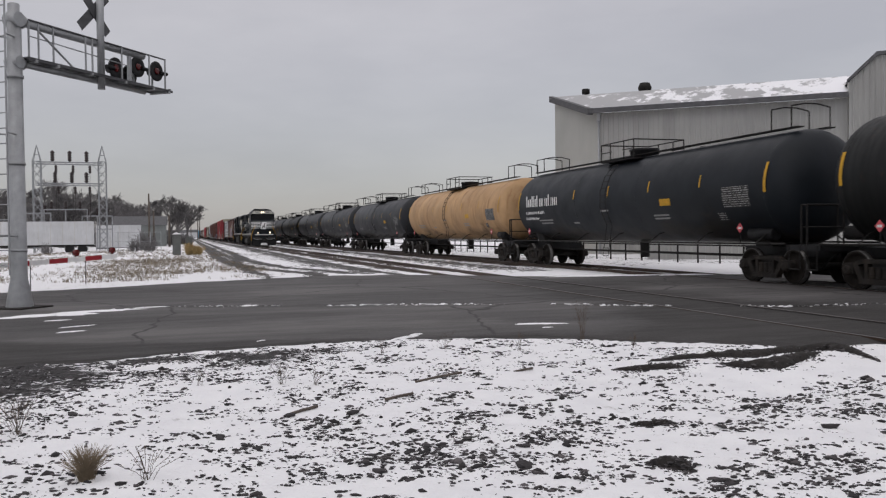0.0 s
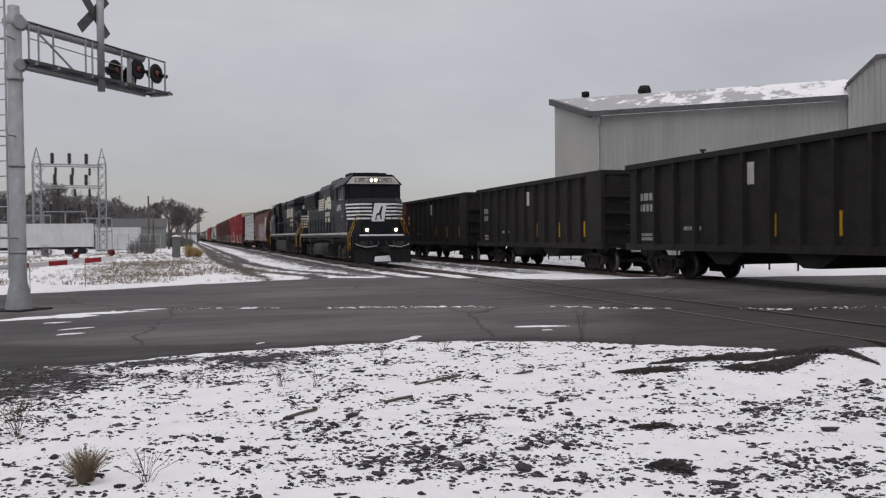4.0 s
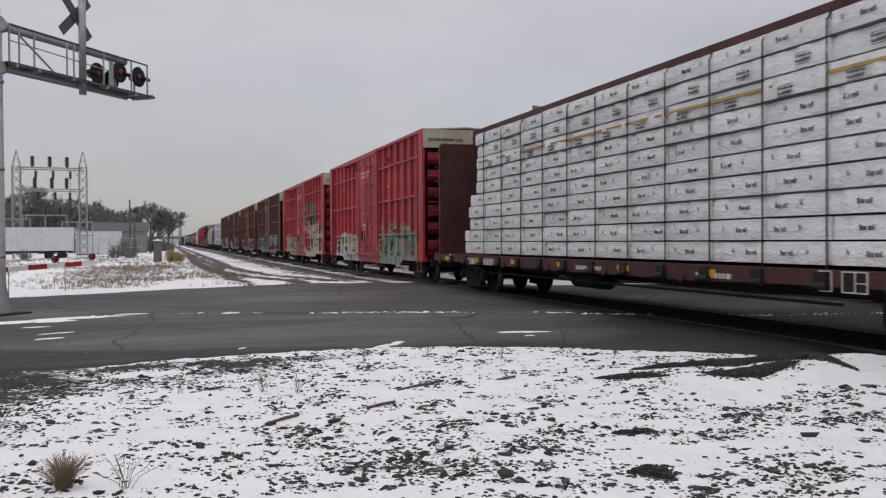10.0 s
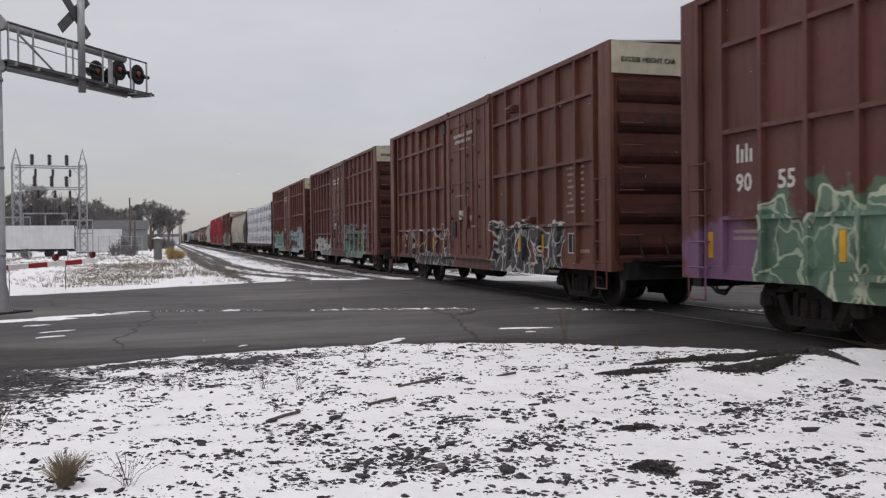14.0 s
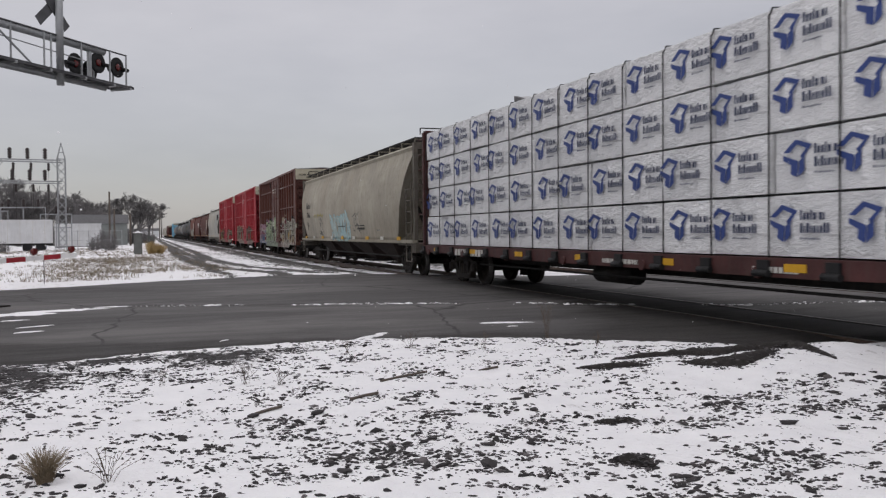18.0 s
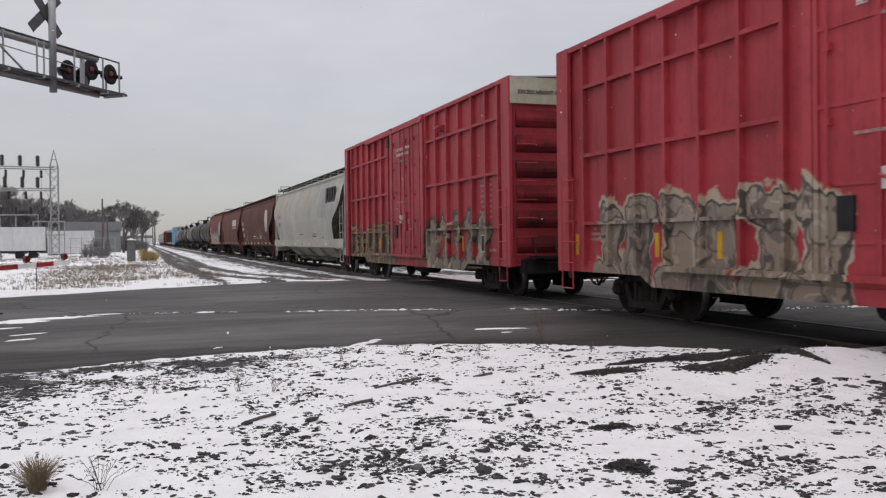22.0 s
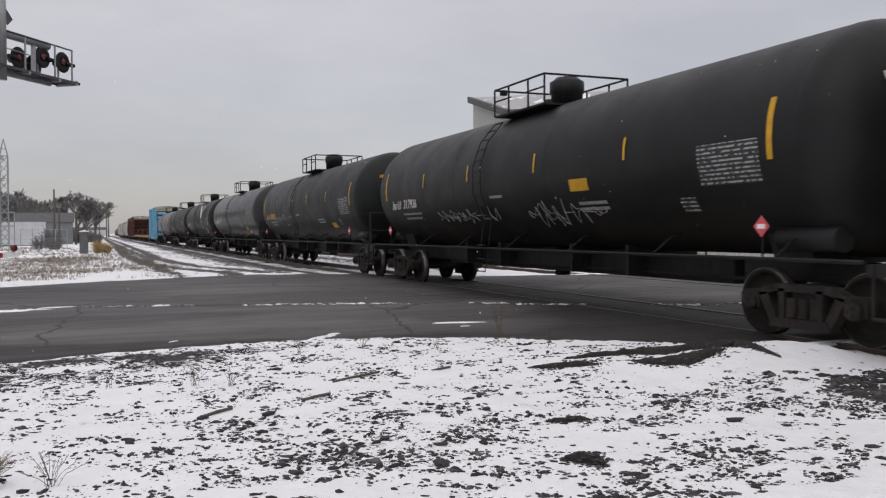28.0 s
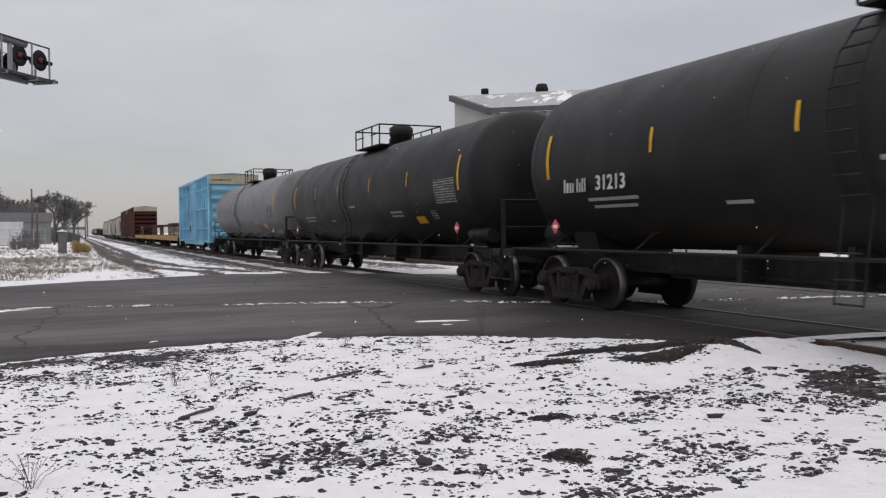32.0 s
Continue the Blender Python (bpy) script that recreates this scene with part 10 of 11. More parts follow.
def far(ob, t0, t1):
    CARS.append((ob, TRACK_X[1], (t0 + t1) / 2, FAR_V))
    ob.matrix_basis = pose(TRACK_X[1], (t0 + t1) / 2, 0)
    return ob


near(lead_locomotive(), 109.6, 130.8)
near(rear_locomotive(), 131.1, 153.7)

BRICK, MAROON, OXIDE = (0.345, 0.036, 0.047), (0.105, 0.040, 0.033), (0.118, 0.042, 0.030)
CREAMC, WHITEC, BLACKC, GREENC, TEALC, PURPC, YELC, GREYC, DGREEN, BLUEC, TANC, PINKC = ((0.50, 0.43, 0.33), (0.52, 0.54, 0.52), (0.025, 0.025, 0.027), (0.17, 0.32, 0.15),
    (0.27, 0.42, 0.42), (0.22, 0.16, 0.25), (0.40, 0.33, 0.10), (0.28, 0.28, 0.28), (0.10, 0.19, 0.14), (0.07, 0.12, 0.24), (0.26, 0.20, 0.15), (0.44, 0.31, 0.37))
box_a = boxcar("red high-cube boxcar with sprayed graffiti along the sill")
SALMON, ICE, SAGE, DARKBR, SAND = (0.46, 0.33, 0.30), (0.36, 0.46, 0.49), (0.25, 0.29, 0.26), (0.085, 0.055, 0.045), (0.40, 0.35, 0.26)
paints = {
    "red_a": graffiti_material("red_boxcar_a", BRICK, [(-6.9, -1.95, 0.55, 1.85, (SAGE, (0.22, 0.26, 0.23), DGREEN), (0.045, 0.075, 0.055), 1.0, SAGE, (0.38, 0.34, 0.16)), (1.9, 7.1, 0.55, 1.7, (WHITEC, (0.42, 0.42, 0.22), WHITEC), BLACKC, 0.75, WHITEC),
                                                       (-7.7, -6.9, 0.8, 1.3, ((0.42, 0.14, 0.05), (0.42, 0.14, 0.05)), (0.42, 0.14, 0.05), 0.4)], seed=1),
    "red_b": graffiti_material("red_boxcar_b", BRICK, [(-7.9, -1.8, 0.5, 2.5, (CREAMC, SALMON, (0.5, 0.45, 0.40)), (0.07, 0.085, 0.07), 1.25, SALMON), (1.8, 7.2, 0.55, 1.8, (SAND, (0.46, 0.40, 0.30), TANC), (0.10, 0.065, 0.05), 1.0, SAND),
                                                       (-5.3, -1.8, 2.6, 3.75, ((0.20, 0.16, 0.125), (0.18, 0.155, 0.12)), (0.03, 0.045, 0.035), 1.05)], seed=2, wear=(0.42, 0.085, 0.085), patches=((-0.2, 1.3, 1.4, 0.6, (0.20, 0.11, 0.11)), (3.4, 2.9, 0.5, 0.8, (0.16, 0.07, 0.06)), (-4.0, 2.3, 2.6, 0.5, (0.40, 0.20, 0.19)))),
    "brown_a": graffiti_material("brown_boxcar_a", MAROON, [(-6.4, -1.8, 0.5, 2.0, (BLACKC, (0.20, 0.28, 0.33), BLACKC, (0.30, 0.20, 0.23)), (0.48, 0.45, 0.38), 1.0, BLACKC), (1.7, 6.6, 0.55, 2.0, ((0.085, 0.14, 0.095), (0.12, 0.19, 0.14), (0.07, 0.12, 0.09)), (0.42, 0.46, 0.34), 0.95, (0.085, 0.14, 0.095))], seed=3, patches=((7.2, 1.1, 0.9, 0.7, (0.17, 0.09, 0.17)), (0.2, 1.4, 1.3, 0.9, (0.16, 0.07, 0.13)), (-0.8, 0.9, 1.2, 0.4, (0.17, 0.07, 0.12)))),
    "brown_b": graffiti_material("brown_boxcar_b", OXIDE, [(-5.9, -1.8, 0.6, 1.8, ((0.04, 0.04, 0.042), (0.09, 0.085, 0.08), BLACKC), (0.52, 0.52, 0.50), 0.85), (1.2, 6.4, 0.6, 1.7, (BLACKC, OXIDE), (0.45, 0.45, 0.43), 0.75)], seed=4),
    "brown_c": graffiti_material("brown_boxcar_c", MAROON, [(-5.8, -1.6, 0.6, 2.0, (DGREEN, (0.12, 0.13, 0.12), BLACKC), (0.3, 0.3, 0.3), 0.9), (2.0, 7.2, 0.55, 1.6, (GREYC, WHITEC), BLACKC, 0.8)], seed=5),
    "brown_d": graffiti_material("brown_boxcar_d", OXIDE, [(-7.6, -1.7, 0.4, 1.95, (ICE, (0.32, 0.42, 0.46)), (0.03, 0.035, 0.045), 1.25, (0.30, 0.39, 0.42)), (1.4, 7.7, 0.4, 1.75, (TEALC, (0.22, 0.36, 0.34), GREENC), (0.05, 0.07, 0.08), 0.95, TEALC, (0.30, 0.34, 0.34))], seed=6),
    "brown_e": graffiti_material("brown_boxcar_e", (0.108, 0.039, 0.029), [(-8.0, -1.9, 0.45, 2.3, ((0.20, 0.19, 0.165), (0.23, 0.22, 0.19), (0.18, 0.07, 0.08)), (0.45, 0.44, 0.38), 1.3, BLACKC, SAND), (4.9, 7.9, 0.6, 1.85, ((0.07, 0.16, 0.27), (0.27, 0.075, 0.09), (0.34, 0.24, 0.28)), (0.44, 0.40, 0.38), 1.0, (0.20, 0.06, 0.075), (0.40, 0.27, 0.33)),
                                                            (-0.9, 4.95, 0.5, 2.4, ((0.25, 0.30, 0.22), (0.37, 0.44, 0.29), (0.30, 0.35, 0.27)), BLACKC, 1.5, BLACKC, (0.37, 0.23, 0.29))], seed=7),
    "red_c": graffiti_material("red_boxcar_c", BRICK, [(-5.6, -1.7, 0.6, 2.0, (TANC, (0.22, 0.18, 0.14), DARKBR), (0.07, 0.05, 0.045), 0.95), (0.9, 7.0, 0.6, 2.1, (TANC, (0.30, 0.25, 0.20), (0.15, 0.12, 0.10)), (0.05, 0.045, 0.04), 0.95, SAND)], seed=8),
    "red_d": graffiti_material("red_boxcar_d", BRICK, [(-6.8, -1.9, 0.55, 2.1, (DARKBR, (0.15, 0.115, 0.085), SAND), (0.05, 0.035, 0.03), 0.95, DARKBR), (1.4, 7.4, 0.55, 1.95, (DARKBR, (0.11, 0.065, 0.05), (0.13, 0.085, 0.055)), (0.36, 0.30, 0.13), 1.0, DARKBR)], seed=9),
    "dull": graffiti_material("brown_boxcar_tail", MAROON, [], seed=10),
}


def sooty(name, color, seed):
    """Car-end paint darkened for the shade between cars, under patches of black road grime."""
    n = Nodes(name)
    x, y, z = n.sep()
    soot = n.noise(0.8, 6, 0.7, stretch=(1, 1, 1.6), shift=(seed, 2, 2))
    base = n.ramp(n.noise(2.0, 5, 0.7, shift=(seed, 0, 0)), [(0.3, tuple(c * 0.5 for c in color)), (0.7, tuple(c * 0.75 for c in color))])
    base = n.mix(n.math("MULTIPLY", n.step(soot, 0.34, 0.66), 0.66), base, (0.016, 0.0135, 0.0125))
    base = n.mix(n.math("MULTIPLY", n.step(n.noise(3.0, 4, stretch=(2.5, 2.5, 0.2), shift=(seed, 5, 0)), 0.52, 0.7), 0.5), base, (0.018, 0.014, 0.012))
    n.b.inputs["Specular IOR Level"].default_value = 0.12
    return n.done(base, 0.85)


ENDS = {"red": sooty("shaded_sooty_red_end", BRICK, 3), "brown": sooty("shaded_sooty_brown_end", MAROON, 5)}
NUMBERS = {"red_b": "93 11", "brown_a": "90 55", "brown_d": "90 96", "brown_e": "91 81"}
RED_LABEL, BROWN_LABEL = "red high-cube boxcar with sprayed graffiti along the sill", "brown high-cube boxcar with sprayed graffiti along the sill"
BOXCARS = ((196.4, "red_a", RED_LABEL), (214.9, "red_b", "faded red high-cube boxcar with cream graffiti"), (233.4, "brown_a", BROWN_LABEL), (252.1, "brown_b", "oxide brown boxcar with white outlined graffiti"),
           (270.8, "brown_c", BROWN_LABEL), (289.3, "brown_d", "oxide brown boxcar with pale blue graffiti"), (353.95, "brown_e", "dark brown boxcar with grey and yellow graffiti"),
           (372.85, "red_c", RED_LABEL), (391.6, "red_d", "red boxcar with yellow and black graffiti"), (671.0, "dull", "dull brown high-cube boxcar with a white top band"), (690.0, "dull", "dull brown high-cube boxcar with a white top band"))
for k, (t0, paint, label) in enumerate(BOXCARS):
    car = box_a if k == 0 else copy_thing(box_a, Matrix())
    repaint(car, "boxcar_paint", paints[paint])
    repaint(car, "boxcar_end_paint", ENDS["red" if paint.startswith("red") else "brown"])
    tagged(car, label)
    near(car, t0, t0 + 16.4)
    if paint in NUMBERS:
        for k_, (part_, y) in enumerate(zip(NUMBERS[paint].split(), (6.8, 5.9))):
            lettering(part_, 0.36, FADED if paint == "red_b" else GREYWHITE, car, on_side(-1.478, y, 2.2), "number", "stencilled car number")
            if k_ == 0 or paint == "red_b":
                place("mark_bars", text_bars(0.52, 0.3, FADED if paint == "red_b" else GREYWHITE, ((0, 1.0, 0.9),), "mark_bars"), car, on_side(-1.478, y - 0.1, 2.64))

near(centre_beam("brown flatcar loaded with white wrapped lumber", 21.0, 10, 15, 1.1, 4.38, "black"), 174.6, 195.6)
near(centre_beam("brown flatcar stacked with blue-printed white lumber bundles", 23.4, 4, 18, 1.07, 4.48, "blue"), 307.6, 331.0)

HOPBROWN, HOPRED, HOPGREY, HOPTAN = (0.092, 0.032, 0.0235), (0.155, 0.05, 0.035), (0.365, 0.36, 0.325), (0.33, 0.305, 0.25)
hop = covered_hopper("brown covered hopper with purple graffiti", 18.4, 4.18)
LILAC = (0.34, 0.26, 0.32)
hop_paints = {
    "h1": graffiti_material("brown_hopper_a", HOPBROWN, [(-6.9, 1.0, 1.2, 2.75, (LILAC, (0.38, 0.29, 0.34), (0.33, 0.25, 0.31), (0.36, 0.27, 0.33)), (0.05, 0.06, 0.065), 1.4, (0.10, 0.20, 0.18), (0.34, 0.25, 0.09)), (1.5, 2.6, 2.0, 2.7, (HOPBROWN, HOPBROWN), (0.42, 0.40, 0.36), 0.5, (0.36, 0.27, 0.12)), (3.3, 4.5, 1.35, 2.5, ((0.04, 0.09, 0.085), BLACKC), (0.25, 0.34, 0.32), 0.55, BLACKC)], seed=11, rust=0.12, grime=0.22, gloss=0.14, rough=0.6, patches=((-6.6, 1.6, 0.9, 0.8, (0.30, 0.22, 0.08)), (1.7, 1.9, 0.8, 0.8, (0.28, 0.19, 0.07)))),
    "h2": graffiti_material("tan_hopper", HOPTAN, [(-1.5, 2.4, 1.3, 2.2, ((0.34, 0.47, 0.48), (0.36, 0.47, 0.47), HOPTAN), (0.23, 0.40, 0.43), 0.7), (4.2, 5.0, 1.45, 2.05, (HOPTAN, HOPTAN), (0.05, 0.05, 0.05), 0.4), (-3.2, -2.1, 1.7, 2.2, (HOPTAN, HOPTAN), (0.06, 0.06, 0.06), 0.35)], grime=0.16, seed=12, rust=0.15, wear=(0.27, 0.235, 0.18), gloss=0.15, rough=0.6),
    "h3": graffiti_material("grey_hopper", HOPGREY, [], grime=0.14, seed=13, wear=(0.36, 0.34, 0.28), rust=0.16, gloss=0.2, patches=((7.1, 3.4, 1.7, 0.8, (0.36, 0.28, 0.16), 1), (5.2, 3.3, 0.9, 0.7, (0.35, 0.27, 0.16), 1), (3.0, 3.5, 1.0, 0.7, (0.36, 0.28, 0.17), 1), (-1.5, 3.5, 1.2, 0.7, (0.34, 0.26, 0.15), 1))),
    "h4": graffiti_material("brown_hopper_b", HOPBROWN, [(4.2, 5.6, 1.5, 2.2, (HOPBROWN, HOPBROWN), (0.22, 0.16, 0.14), 0.4)], seed=14, wear=(0.11, 0.042, 0.033), rust=0.12, grime=0.22, gloss=0.15, rough=0.6),
    "h5": graffiti_material("brown_hopper_c", (0.112, 0.040, 0.031), [], seed=15, wear=(0.14, 0.055, 0.045), rust=0.12, grime=0.22, gloss=0.15, rough=0.6),
    "h6": graffiti_material("red_hopper", HOPRED, [(-4.5, 5.0, 0.98, 2.1, ((0.44, 0.40, 0.32), (0.40, 0.36, 0.28), (0.36, 0.37, 0.34)), (0.035, 0.035, 0.035), 1.15, (0.10, 0.20, 0.17), (0.30, 0.36, 0.34))], seed=16, gloss=0.15, rough=0.6, grime=0.22, rust=0.12),
}
HOPPERS = ((155.2, 173.6, "h1", "brown covered hopper with large purple graffiti"), (331.7, 352.4, "h2", "tan grey rounded covered hopper, stained and faded"),
           (408.6, 428.0, "h3", "light grey covered hopper with rust streaks"), (428.4, 447.2, "h4", "brown covered hopper with a round white emblem"),
           (447.8, 464.9, "h5", "reddish brown covered hopper with white mark"), (465.4, 481.9, "h6", "orange red covered hopper with black and white graffiti"))
HOPCARS = {}
for k, (t0, t1, paint, label) in enumerate(HOPPERS):
    if k == 0:
        car = hop
    elif paint in ("h2", "h3"):
        car = covered_hopper(label, t1 - t0, 4.3, 4, 0.06, 1.5, paint == "h2")
    else:
        car = covered_hopper(label, t1 - t0, 4.3 if paint == "h6" else 4.18)
    repaint(car, "hopper_paint", hop_paints[paint])
    tagged(car, label)
    near(car, t0, t1)
    HOPCARS[paint] = car


def worn_emblem():
    n = Nodes("worn_emblem_paint")
    a, f = n.noise(1.6, 6, 0.75), n.noise(3.5, 7, 0.78)
    base = n.ramp(a, [(0.35, (0.40, 0.36, 0.27)), (0.6, (0.46, 0.46, 0.43))])
    base = n.mix(n.step(n.noise(1.7, 4, shift=(3, 3, 3)), 0.56, 0.62), base, (0.36, 0.29, 0.13))
    base = n.mix(n.step(n.noise(1.9, 4, shift=(9, 1, 3)), 0.6, 0.64), base, (0.20, 0.27, 0.34))
    return n.done(n.mix(n.step(f, 0.56, 0.62), base, HOPBROWN), 0.6)


EMBLEM = worn_emblem()


for key, y, z in (("h1", -6.85, 2.85), ("h4", -6.2, 2.75), ("h6", -5.8, 2.7)):
    bm = bmesh.new()
    prism(bm, [(y + 0.68 * math.cos(a), z + 0.74 * math.sin(a)) for a in [k * math.tau / 24 for k in range(24)]], -1.585, -1.5, "x")
    part("emblem", bm, EMBLEM, HOPCARS[key], "faded white oval emblem, worn and stained")
for key, num, y, mat in (("h1", "450775", 6.9, GREYWHITE), ("h4", "450910", 7.0, GREYWHITE), ("h6", "403769", 5.6, GREYWHITE), ("h2", "75456", 7.55, BLACK), ("h3", "11280", 7.05, FADED_GREY)):
    car = HOPCARS[key]
    lettering(num, 0.36, mat, car, on_side(-1.60 if key in ("h1", "h4", "h6") else -1.64, y, 2.35), "number", "stencilled car number")
    place("mark_bars", text_bars(1.0, 0.34, mat, ((0, 1.0, 0.9),), "mark_bars"), car, on_side(-1.605 if key in ("h1", "h4", "h6") else -1.645, y, 2.85))
    stencils(car, -1.568, [(y - 0.4, 1.95, 0.9, 0.08), (y - 0.4, 1.8, 0.9, 0.08), (0, 1.75, 1.3, 0.07), (-3.5, 1.75, 1.2, 0.07), (-3.5, 1.62, 1.2, 0.07)], mat)
bm = bmesh.new()
for k, (y0, y1) in enumerate(((-5.0, -5.6), (-4.3, -4.9), (-3.6, -4.2), (-2.9, -3.5))):
    prism(bm, [(y0, 2.75), (y1, 2.75), (y1 - 0.12, 3.3), (y0 - 0.12, 3.3)], -1.60, -1.55, "x")
prism(bm, [(-2.7, 2.55), (-5.6, 2.55), (-5.66, 2.63), (-2.75, 2.63)], -1.60, -1.55, "x")
part("emblem_bars", bm, GREYWHITE, HOPCARS["h5"], "white slanted block mark")
bm = bmesh.new()
for k in range(4):
    prism(bm, [(-8.3 + k * 0.5, 3.1), (-7.95 + k * 0.5, 3.1), (-8.1 + k * 0.5, 3.75), (-8.4 + k * 0.5, 3.75)], -1.615, -1.55, "x")
part("mark_blocks", bm, BLACK, HOPCARS["h3"], "dark slanted block mark")

TANKS = ((482.4, 501.7, "black_tank", "black tank car with white scrawled tags"), (501.62, 520.92, "black_tank_b", "black tank car with yellow lettering bars"), (521.0, 540.3, "grey_tank", "glossy dark grey tank car with yellow strips"),
         (540.15, 559.45, "black_tank", "black tank car with a white leaf-shaped emblem"), (559.35, 578.65, "black_tank_b", "black tank car with yellow strips"), (578.65, 597.95, "silver_tank", "dull silver grey tank car"))
TANKP = {
    "black_tank": tank_material("black_tank", (0.0105, 0.0112, 0.0115), 0.45),
    "black_tank_b": tank_material("black_tank_b", (0.011, 0.0125, 0.0125), 0.45),
    "grey_tank": tank_material("grey_tank", (0.026, 0.027, 0.03), 0.3, sheen=(0.034, 0.034, 0.037)),
    "silver_tank": tank_material("silver_tank", (0.13, 0.13, 0.135), 0.4, sheen=(0.2, 0.2, 0.2)),
    "tan_tank": tank_material("tan_tank", (0.46, 0.29, 0.15), 0.55, rust=0.5),
    "bluegrey_tank": tank_material("bluegrey_tank", (0.022, 0.024, 0.028), 0.42, sheen=(0.035, 0.037, 0.042)),
    "blueblack_tank": tank_material("blueblack_tank", (0.009, 0.012, 0.016), 0.45),
    "tagged_tank": graffiti_material("tagged_tank", (0.0125, 0.0135, 0.0135), [(-4.2, 3.6, 1.62, 2.42, (PINKC, (0.50, 0.38, 0.42), PINKC, (0.46, 0.42, 0.46)), (0.05, 0.10, 0.12), 0.9, (0.10, 0.24, 0.26), TEALC)], seed=21, rough=0.5, gloss=0.15),
}
tank = tank_car("black tank car with white scrawled tags")
for k, (t0, t1, paint, label) in enumerate(TANKS):
    car = tank if k == 0 else copy_thing(tank, Matrix())
    repaint(car, "tank_paint", TANKP[paint])
    tagged(car, label)
    near(car, t0, t1)
NEAR_TANKS = [c[0] for c in CARS[-6:]]
for child in NEAR_TANKS[0].children:
    if child.name.startswith("info_decal"):
        child.matrix_local = pose(0, 1.85, 2.62, 0, 23) @ pose(0, 0, -2.62)


def on_dome(bm, x0, x1, z0, z1, e=8.87, r=1.53, axis_z=2.62):
    """A small patch lying on the tank's end."""
    pts = []
    for x, z in ((x0, z0), (x1, z0), (x1, z1), (x0, z1)):
        q = min(0.999, math.hypot(x, z - axis_z) / r)
        pts.append(bm.verts.new((x, -e + DOME - DOME * math.cos(math.asin(q ** (1 / 0.86))) - 0.02, z)))
    bm.faces.new(pts)


for k, num in ((0, "317936"), (1, "207716"), (2, "736606"), (3, "31213")):
    mat = YELLOW if k == 1 else GREYWHITE
    lettering(num, 0.34, mat, NEAR_TANKS[k], on_side(-1.50, 5.7, 2.2), "number", "car number")
    place("mark_bars", text_bars(0.7, 0.26, mat, ((0, 1.0, 0.9),), "mark_bars"), NEAR_TANKS[k], on_side(-1.50, 6.75, 2.2))
    bm = bmesh.new()
    rng = random.Random(k)
    for z, hh, share in ((3.24, 0.1, 1.0), (3.09, 0.04, 0.7), (3.01, 0.04, 0.6), (2.93, 0.04, 0.6), (2.85, 0.04, 0.4)):
        x = -0.78 + 0.2 * (1 - share)
        while x < -0.78 + 0.2 * (1 - share) + 0.62 * share:
            w = rng.uniform(0.25, 0.5) * hh
            on_dome(bm, x, x + w, z, z + hh)
            x += w + 0.2 * hh
    part("end_bars", bm, mat, NEAR_TANKS[k])
bm = bmesh.new()
prism(bm, [(-3.2, 2.62), (-3.0, 2.75), (-3.35, 3.15), (-4.0, 3.5), (-4.75, 3.62), (-4.5, 3.3), (-3.9, 2.95)], -1.56, -1.2, "x")
part("emblem", bm, WHITE, NEAR_TANKS[3], "white leaf-shaped emblem")
place("name_bars", text_bars(0.9, 0.3, STENCIL, ((0, 1.0, 0.9),), "name_bars"), NEAR_TANKS[3], on_side(-1.54, -3.5, 2.42))
bm = bmesh.new()
for y0, y1, z0, z1 in ((4.405, 4.42, 2.22, 2.50), (4.15, 4.165, 2.22, 2.50), (4.15, 4.42, 2.22, 2.235), (4.15, 4.42, 2.485, 2.50), (4.23, 4.34, 2.28, 2.30), (4.23, 4.34, 2.38, 2.42)):
    box(bm, -1.532, -1.3, y0, y1, z0, z1)
part("notice_plate", bm, GREYWHITE, NEAR_TANKS[2], "square outlined notice")
TAG_WHITE = plain("white_spray", (0.26, 0.26, 0.26), 0.7)
TAG_YELLOW = plain("yellow_spray", (0.38, 0.33, 0.08), 0.7)
TAG_BLACK = plain("black_spray", (0.03, 0.03, 0.03), 0.7)


def scrawl(car, y0, y1, z, hgt, material, x=-1.56, seed=1, n=9, axis_z=2.62, r=1.54):
    """Loose sprayed loops on a shell."""
    rng = random.Random(seed)
    bm = bmesh.new()
    for k in range(n):
        y = y0 + (y1 - y0) * (k + 0.5) / n
        pts = []
        f1, f2, p1, p2 = rng.uniform(0.7, 1.3), rng.uniform(1.2, 2.4), rng.uniform(0, 6), rng.uniform(0, 6)
        for j in range(16):
            a = j * 0.42
            yy, zz = y + 0.62 * math.sin(a * f1 + p1) * (y1 - y0) / n, z + (0.36 * math.sin(a * f2 + p2) + 0.2 * math.sin(a * 3.1 + p1)) * hgt * (0.5 + 0.5 * math.sin(p1 + p2))
            pts.append((-math.sqrt(max(0.05, (r + 0.012) ** 2 - (zz - axis_z) ** 2)) if axis_z else x, yy, zz))
        pipe(bm, pts, 0.008, 4)
    part("spray_tag", bm, material, car, "white sprayed scrawl")


scrawl(NEAR_TANKS[0], -3.6, -0.9, 1.8, 0.5, TAG_WHITE, seed=3, n=8)
scrawl(NEAR_TANKS[0], 0.6, 3.9, 1.82, 0.4, TAG_WHITE, seed=13, n=9)
scrawl(NEAR_TANKS[1], 1.5, 5.5, 2.1, 0.4, TAG_WHITE, seed=4, n=8)
scrawl(NEAR_TANKS[3], -7.2, -6.4, 1.95, 0.4, TAG_WHITE, seed=5, n=3)

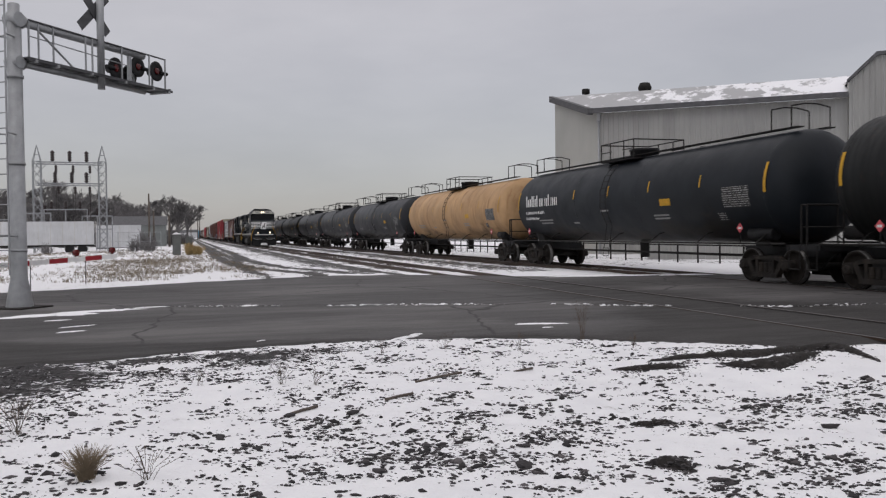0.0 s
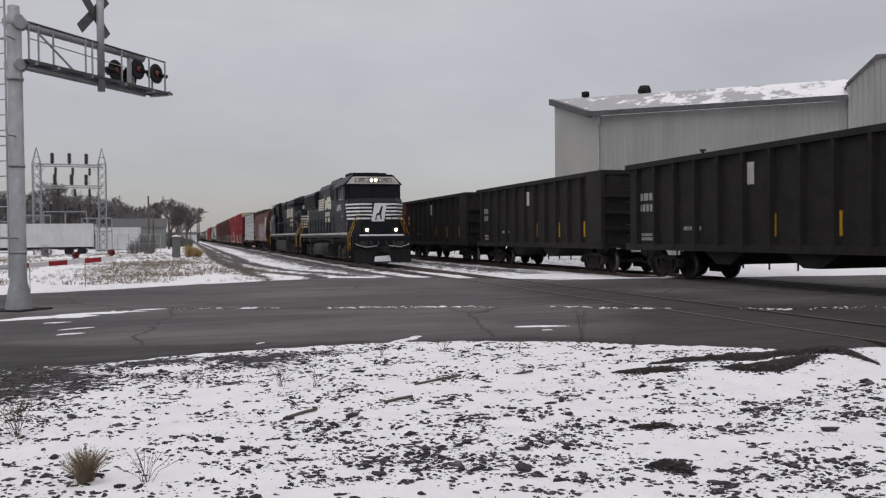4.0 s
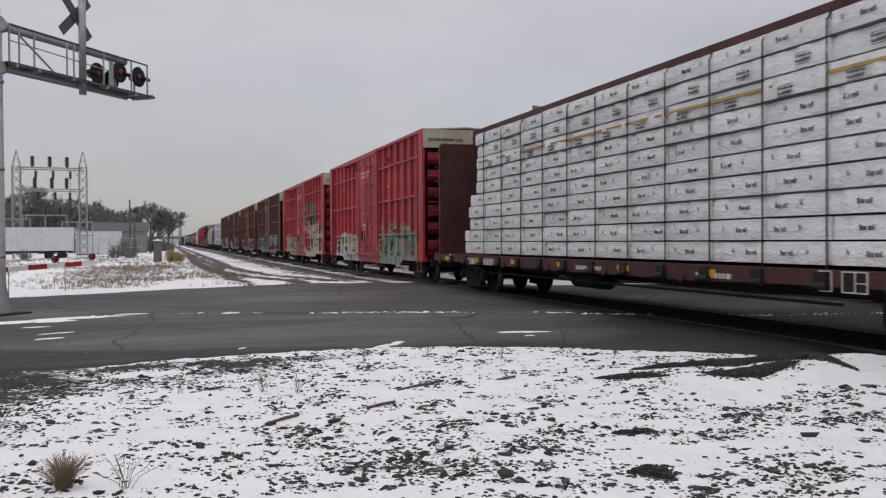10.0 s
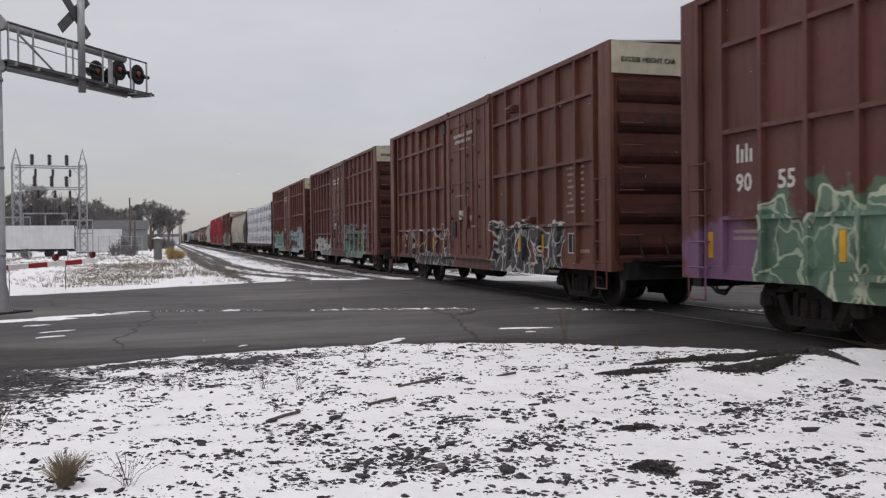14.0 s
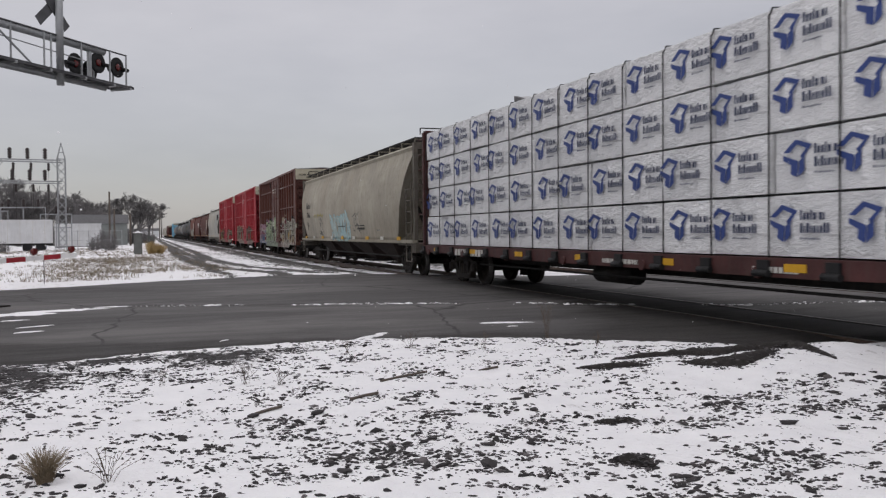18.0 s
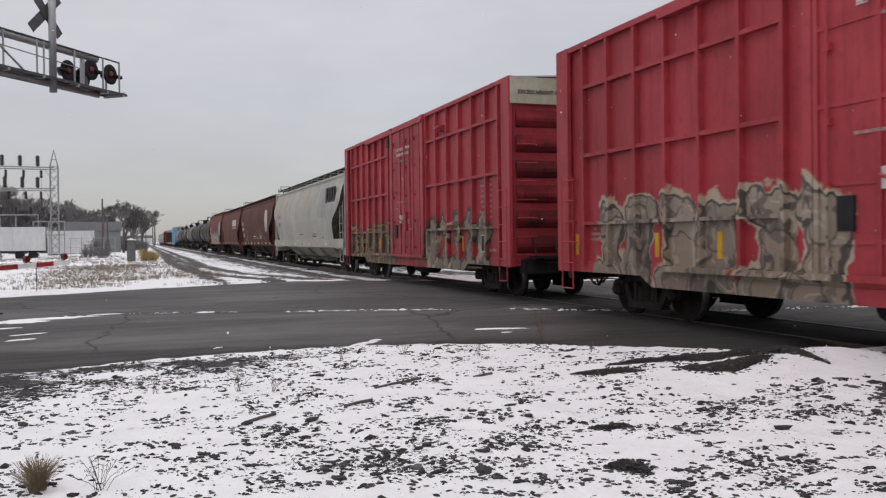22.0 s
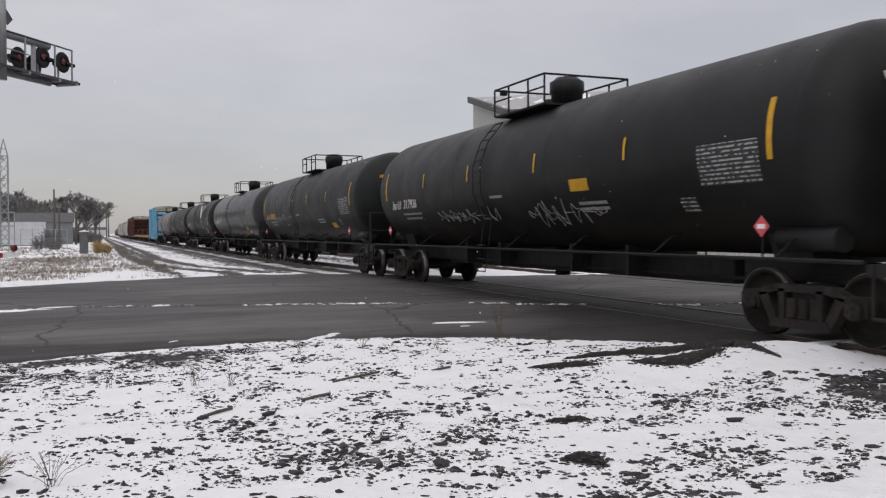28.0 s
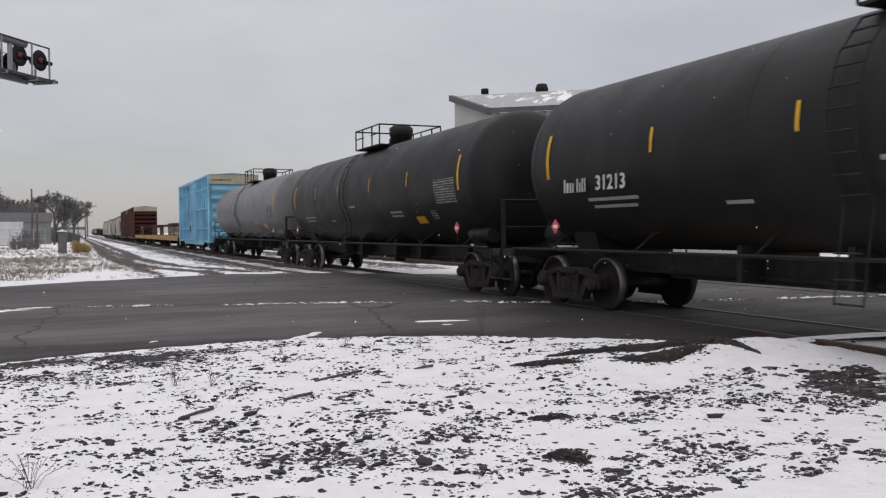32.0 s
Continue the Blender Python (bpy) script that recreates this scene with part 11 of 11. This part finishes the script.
scrawl(HOPCARS["h4"], -4.5, -3.0, 2.0, 0.6, TAG_WHITE, -1.585, 6, 4, None)
scrawl(HOPCARS["h4"], 1.4, 2.3, 1.8, 0.35, TAG_WHITE, -1.55, 7, 3, None)
scrawl(HOPCARS["h4"], -2.4, 0.6, 1.62, 0.14, TAG_YELLOW, -1.545, 8, 6, None)
scrawl(HOPCARS["h4"], 6.9, 7.8, 2.75, 0.5, TAG_WHITE, -1.585, 9, 3, None)
scrawl(HOPCARS["h2"], 7.4, 8.0, 1.85, 0.5, TAG_BLACK, -1.6, 10, 3, None)
scrawl(HOPCARS["h2"], 3.8, 6.0, 2.3, 0.2, TAG_YELLOW, -1.64, 11, 5, None)

# tail: pale blue car, flatcars, boxcars, grey hoppers far back
blue = copy_thing(box_a, Matrix())
BLUE_CAR = graffiti_material("pale_blue_car", (0.20, 0.44, 0.60), [], grime=0.2, seed=31)
repaint(blue, "boxcar_paint", BLUE_CAR)
repaint(blue, "boxcar_end_paint", BLUE_CAR)
near(tagged(blue, "pale blue ribbed boxcar"), 599.0, 615.4)
flat = work_flat("faded yellow flatcar with steel stakes")
near(flat, 617.6, 634.6)
near(copy_thing(flat, Matrix()), 635.2, 652.2)
near(copy_thing(flat, Matrix()), 652.8, 669.8)
TAIL = ((708.5, "h3"), (728.6, "h2"), (749.5, "h3"), (769.0, "h3"), (788.6, "h2"))
for t0, key in TAIL:
    car = copy_thing(HOPCARS[key], Matrix())
    near(tagged(car, "grey covered hopper far back in the train"), t0, t0 + 19.2)

# far train: tank cars going away, then open gondolas
old_tank = tank_car("black tank car with railed top platform", 19.8, 1.52, 2.6, True, "far freight train")
TOPWALK = "tank car with a running board along its top"
FAR_TANKS = ((-2.65, "tagged_tank", "black tank car with pink and teal graffiti"), (17.15, "blueblack_tank", "blue-black " + TOPWALK), (36.95, "tan_tank", "tan tank car streaked with rust"),
             (56.75, "bluegrey_tank", "dark grey " + TOPWALK), (76.55, "bluegrey_tank", "dark grey " + TOPWALK), (96.35, "bluegrey_tank", "dark grey " + TOPWALK),
             (116.15, "black_tank", "black " + TOPWALK), (135.95, "bluegrey_tank", "dark grey " + TOPWALK), (155.75, "black_tank", "black " + TOPWALK))
for k, (t0, paint, label) in enumerate(FAR_TANKS):
    car = old_tank if k == 0 else copy_thing(old_tank, Matrix())
    repaint(car, "tank_paint", TANKP[paint])
    tagged(car, label)
    far(car, t0 + 0.3, t0 + 20.1)
for child in [c for c in old_tank.children if c.name.startswith(("top_walk", "info_decal"))]:
    bpy.data.objects.remove(child)
bm = bmesh.new()
box(bm, -0.95, -0.6, 1.5, 4.2, 3.95, 3.97)
part("platform", bm, STEEL, old_tank, "dark grating platform")
bm = bmesh.new()
for y in (1.75, 2.6, 3.4, 4.2):
    rod(bm, (-1.0, y, 3.9), (-1.0, y, 4.55), 0.022, 6)
pipe(bm, [(-1.0, 1.75, 4.55), (-1.0, 4.2, 4.55), (0.4, 4.2, 4.55), (0.4, 4.2, 4.0)], 0.022, 6)
pipe(bm, [(-1.0, 1.75, 4.3), (-1.0, 4.2, 4.3), (0.4, 4.2, 4.3)], 0.018, 6)
part("platform_rail", bm, STEEL, old_tank, "black safety rails")
NAMED_TANK = CARS[-8][0]
place("name_bars", text_bars(3.2, 0.5, WHITE, ((0, 1.0, 0.95),), "name_bars"), NAMED_TANK, on_side(-1.54, 6.0, 2.78))
place("number_bars", text_bars(2.0, 0.26, WHITE, ((0.4, 1.0, 0.6), (-0.6, 0.7, 0.4)), "number_bars"), NAMED_TANK, on_side(-1.5, 6.7, 2.2))
gon = gondola("black open gondola car with rusty red end")
for k in range(13):
    car = gon if k == 0 else copy_thing(gon, Matrix())
    if k not in (0, 4, 7):
        repaint(car, "gondola_end_red", GON_PAINT)
    far(car, -17.52 - 15.5 * k, -3.32 - 15.5 * k)
    if k in (1, 5):
        bm = bmesh.new()
        box(bm, -1.606, -1.46, 6.0, 6.85, 1.13, 3.61)
        part("end_panel", bm, GON_RED, car, "rust red painted end")


def motions():
    walk(FLAKES, [(t, pose(-0.05 * t, 0.02 * t, -1.25 * t)) for t in (0, 8, 16, 24, 32)])
    for ob, x, y, v in CARS:
        walk(ob, [(t, pose(x, y + v * t, 0)) for t in (0, 8, 16, 24, 32)])


motions()
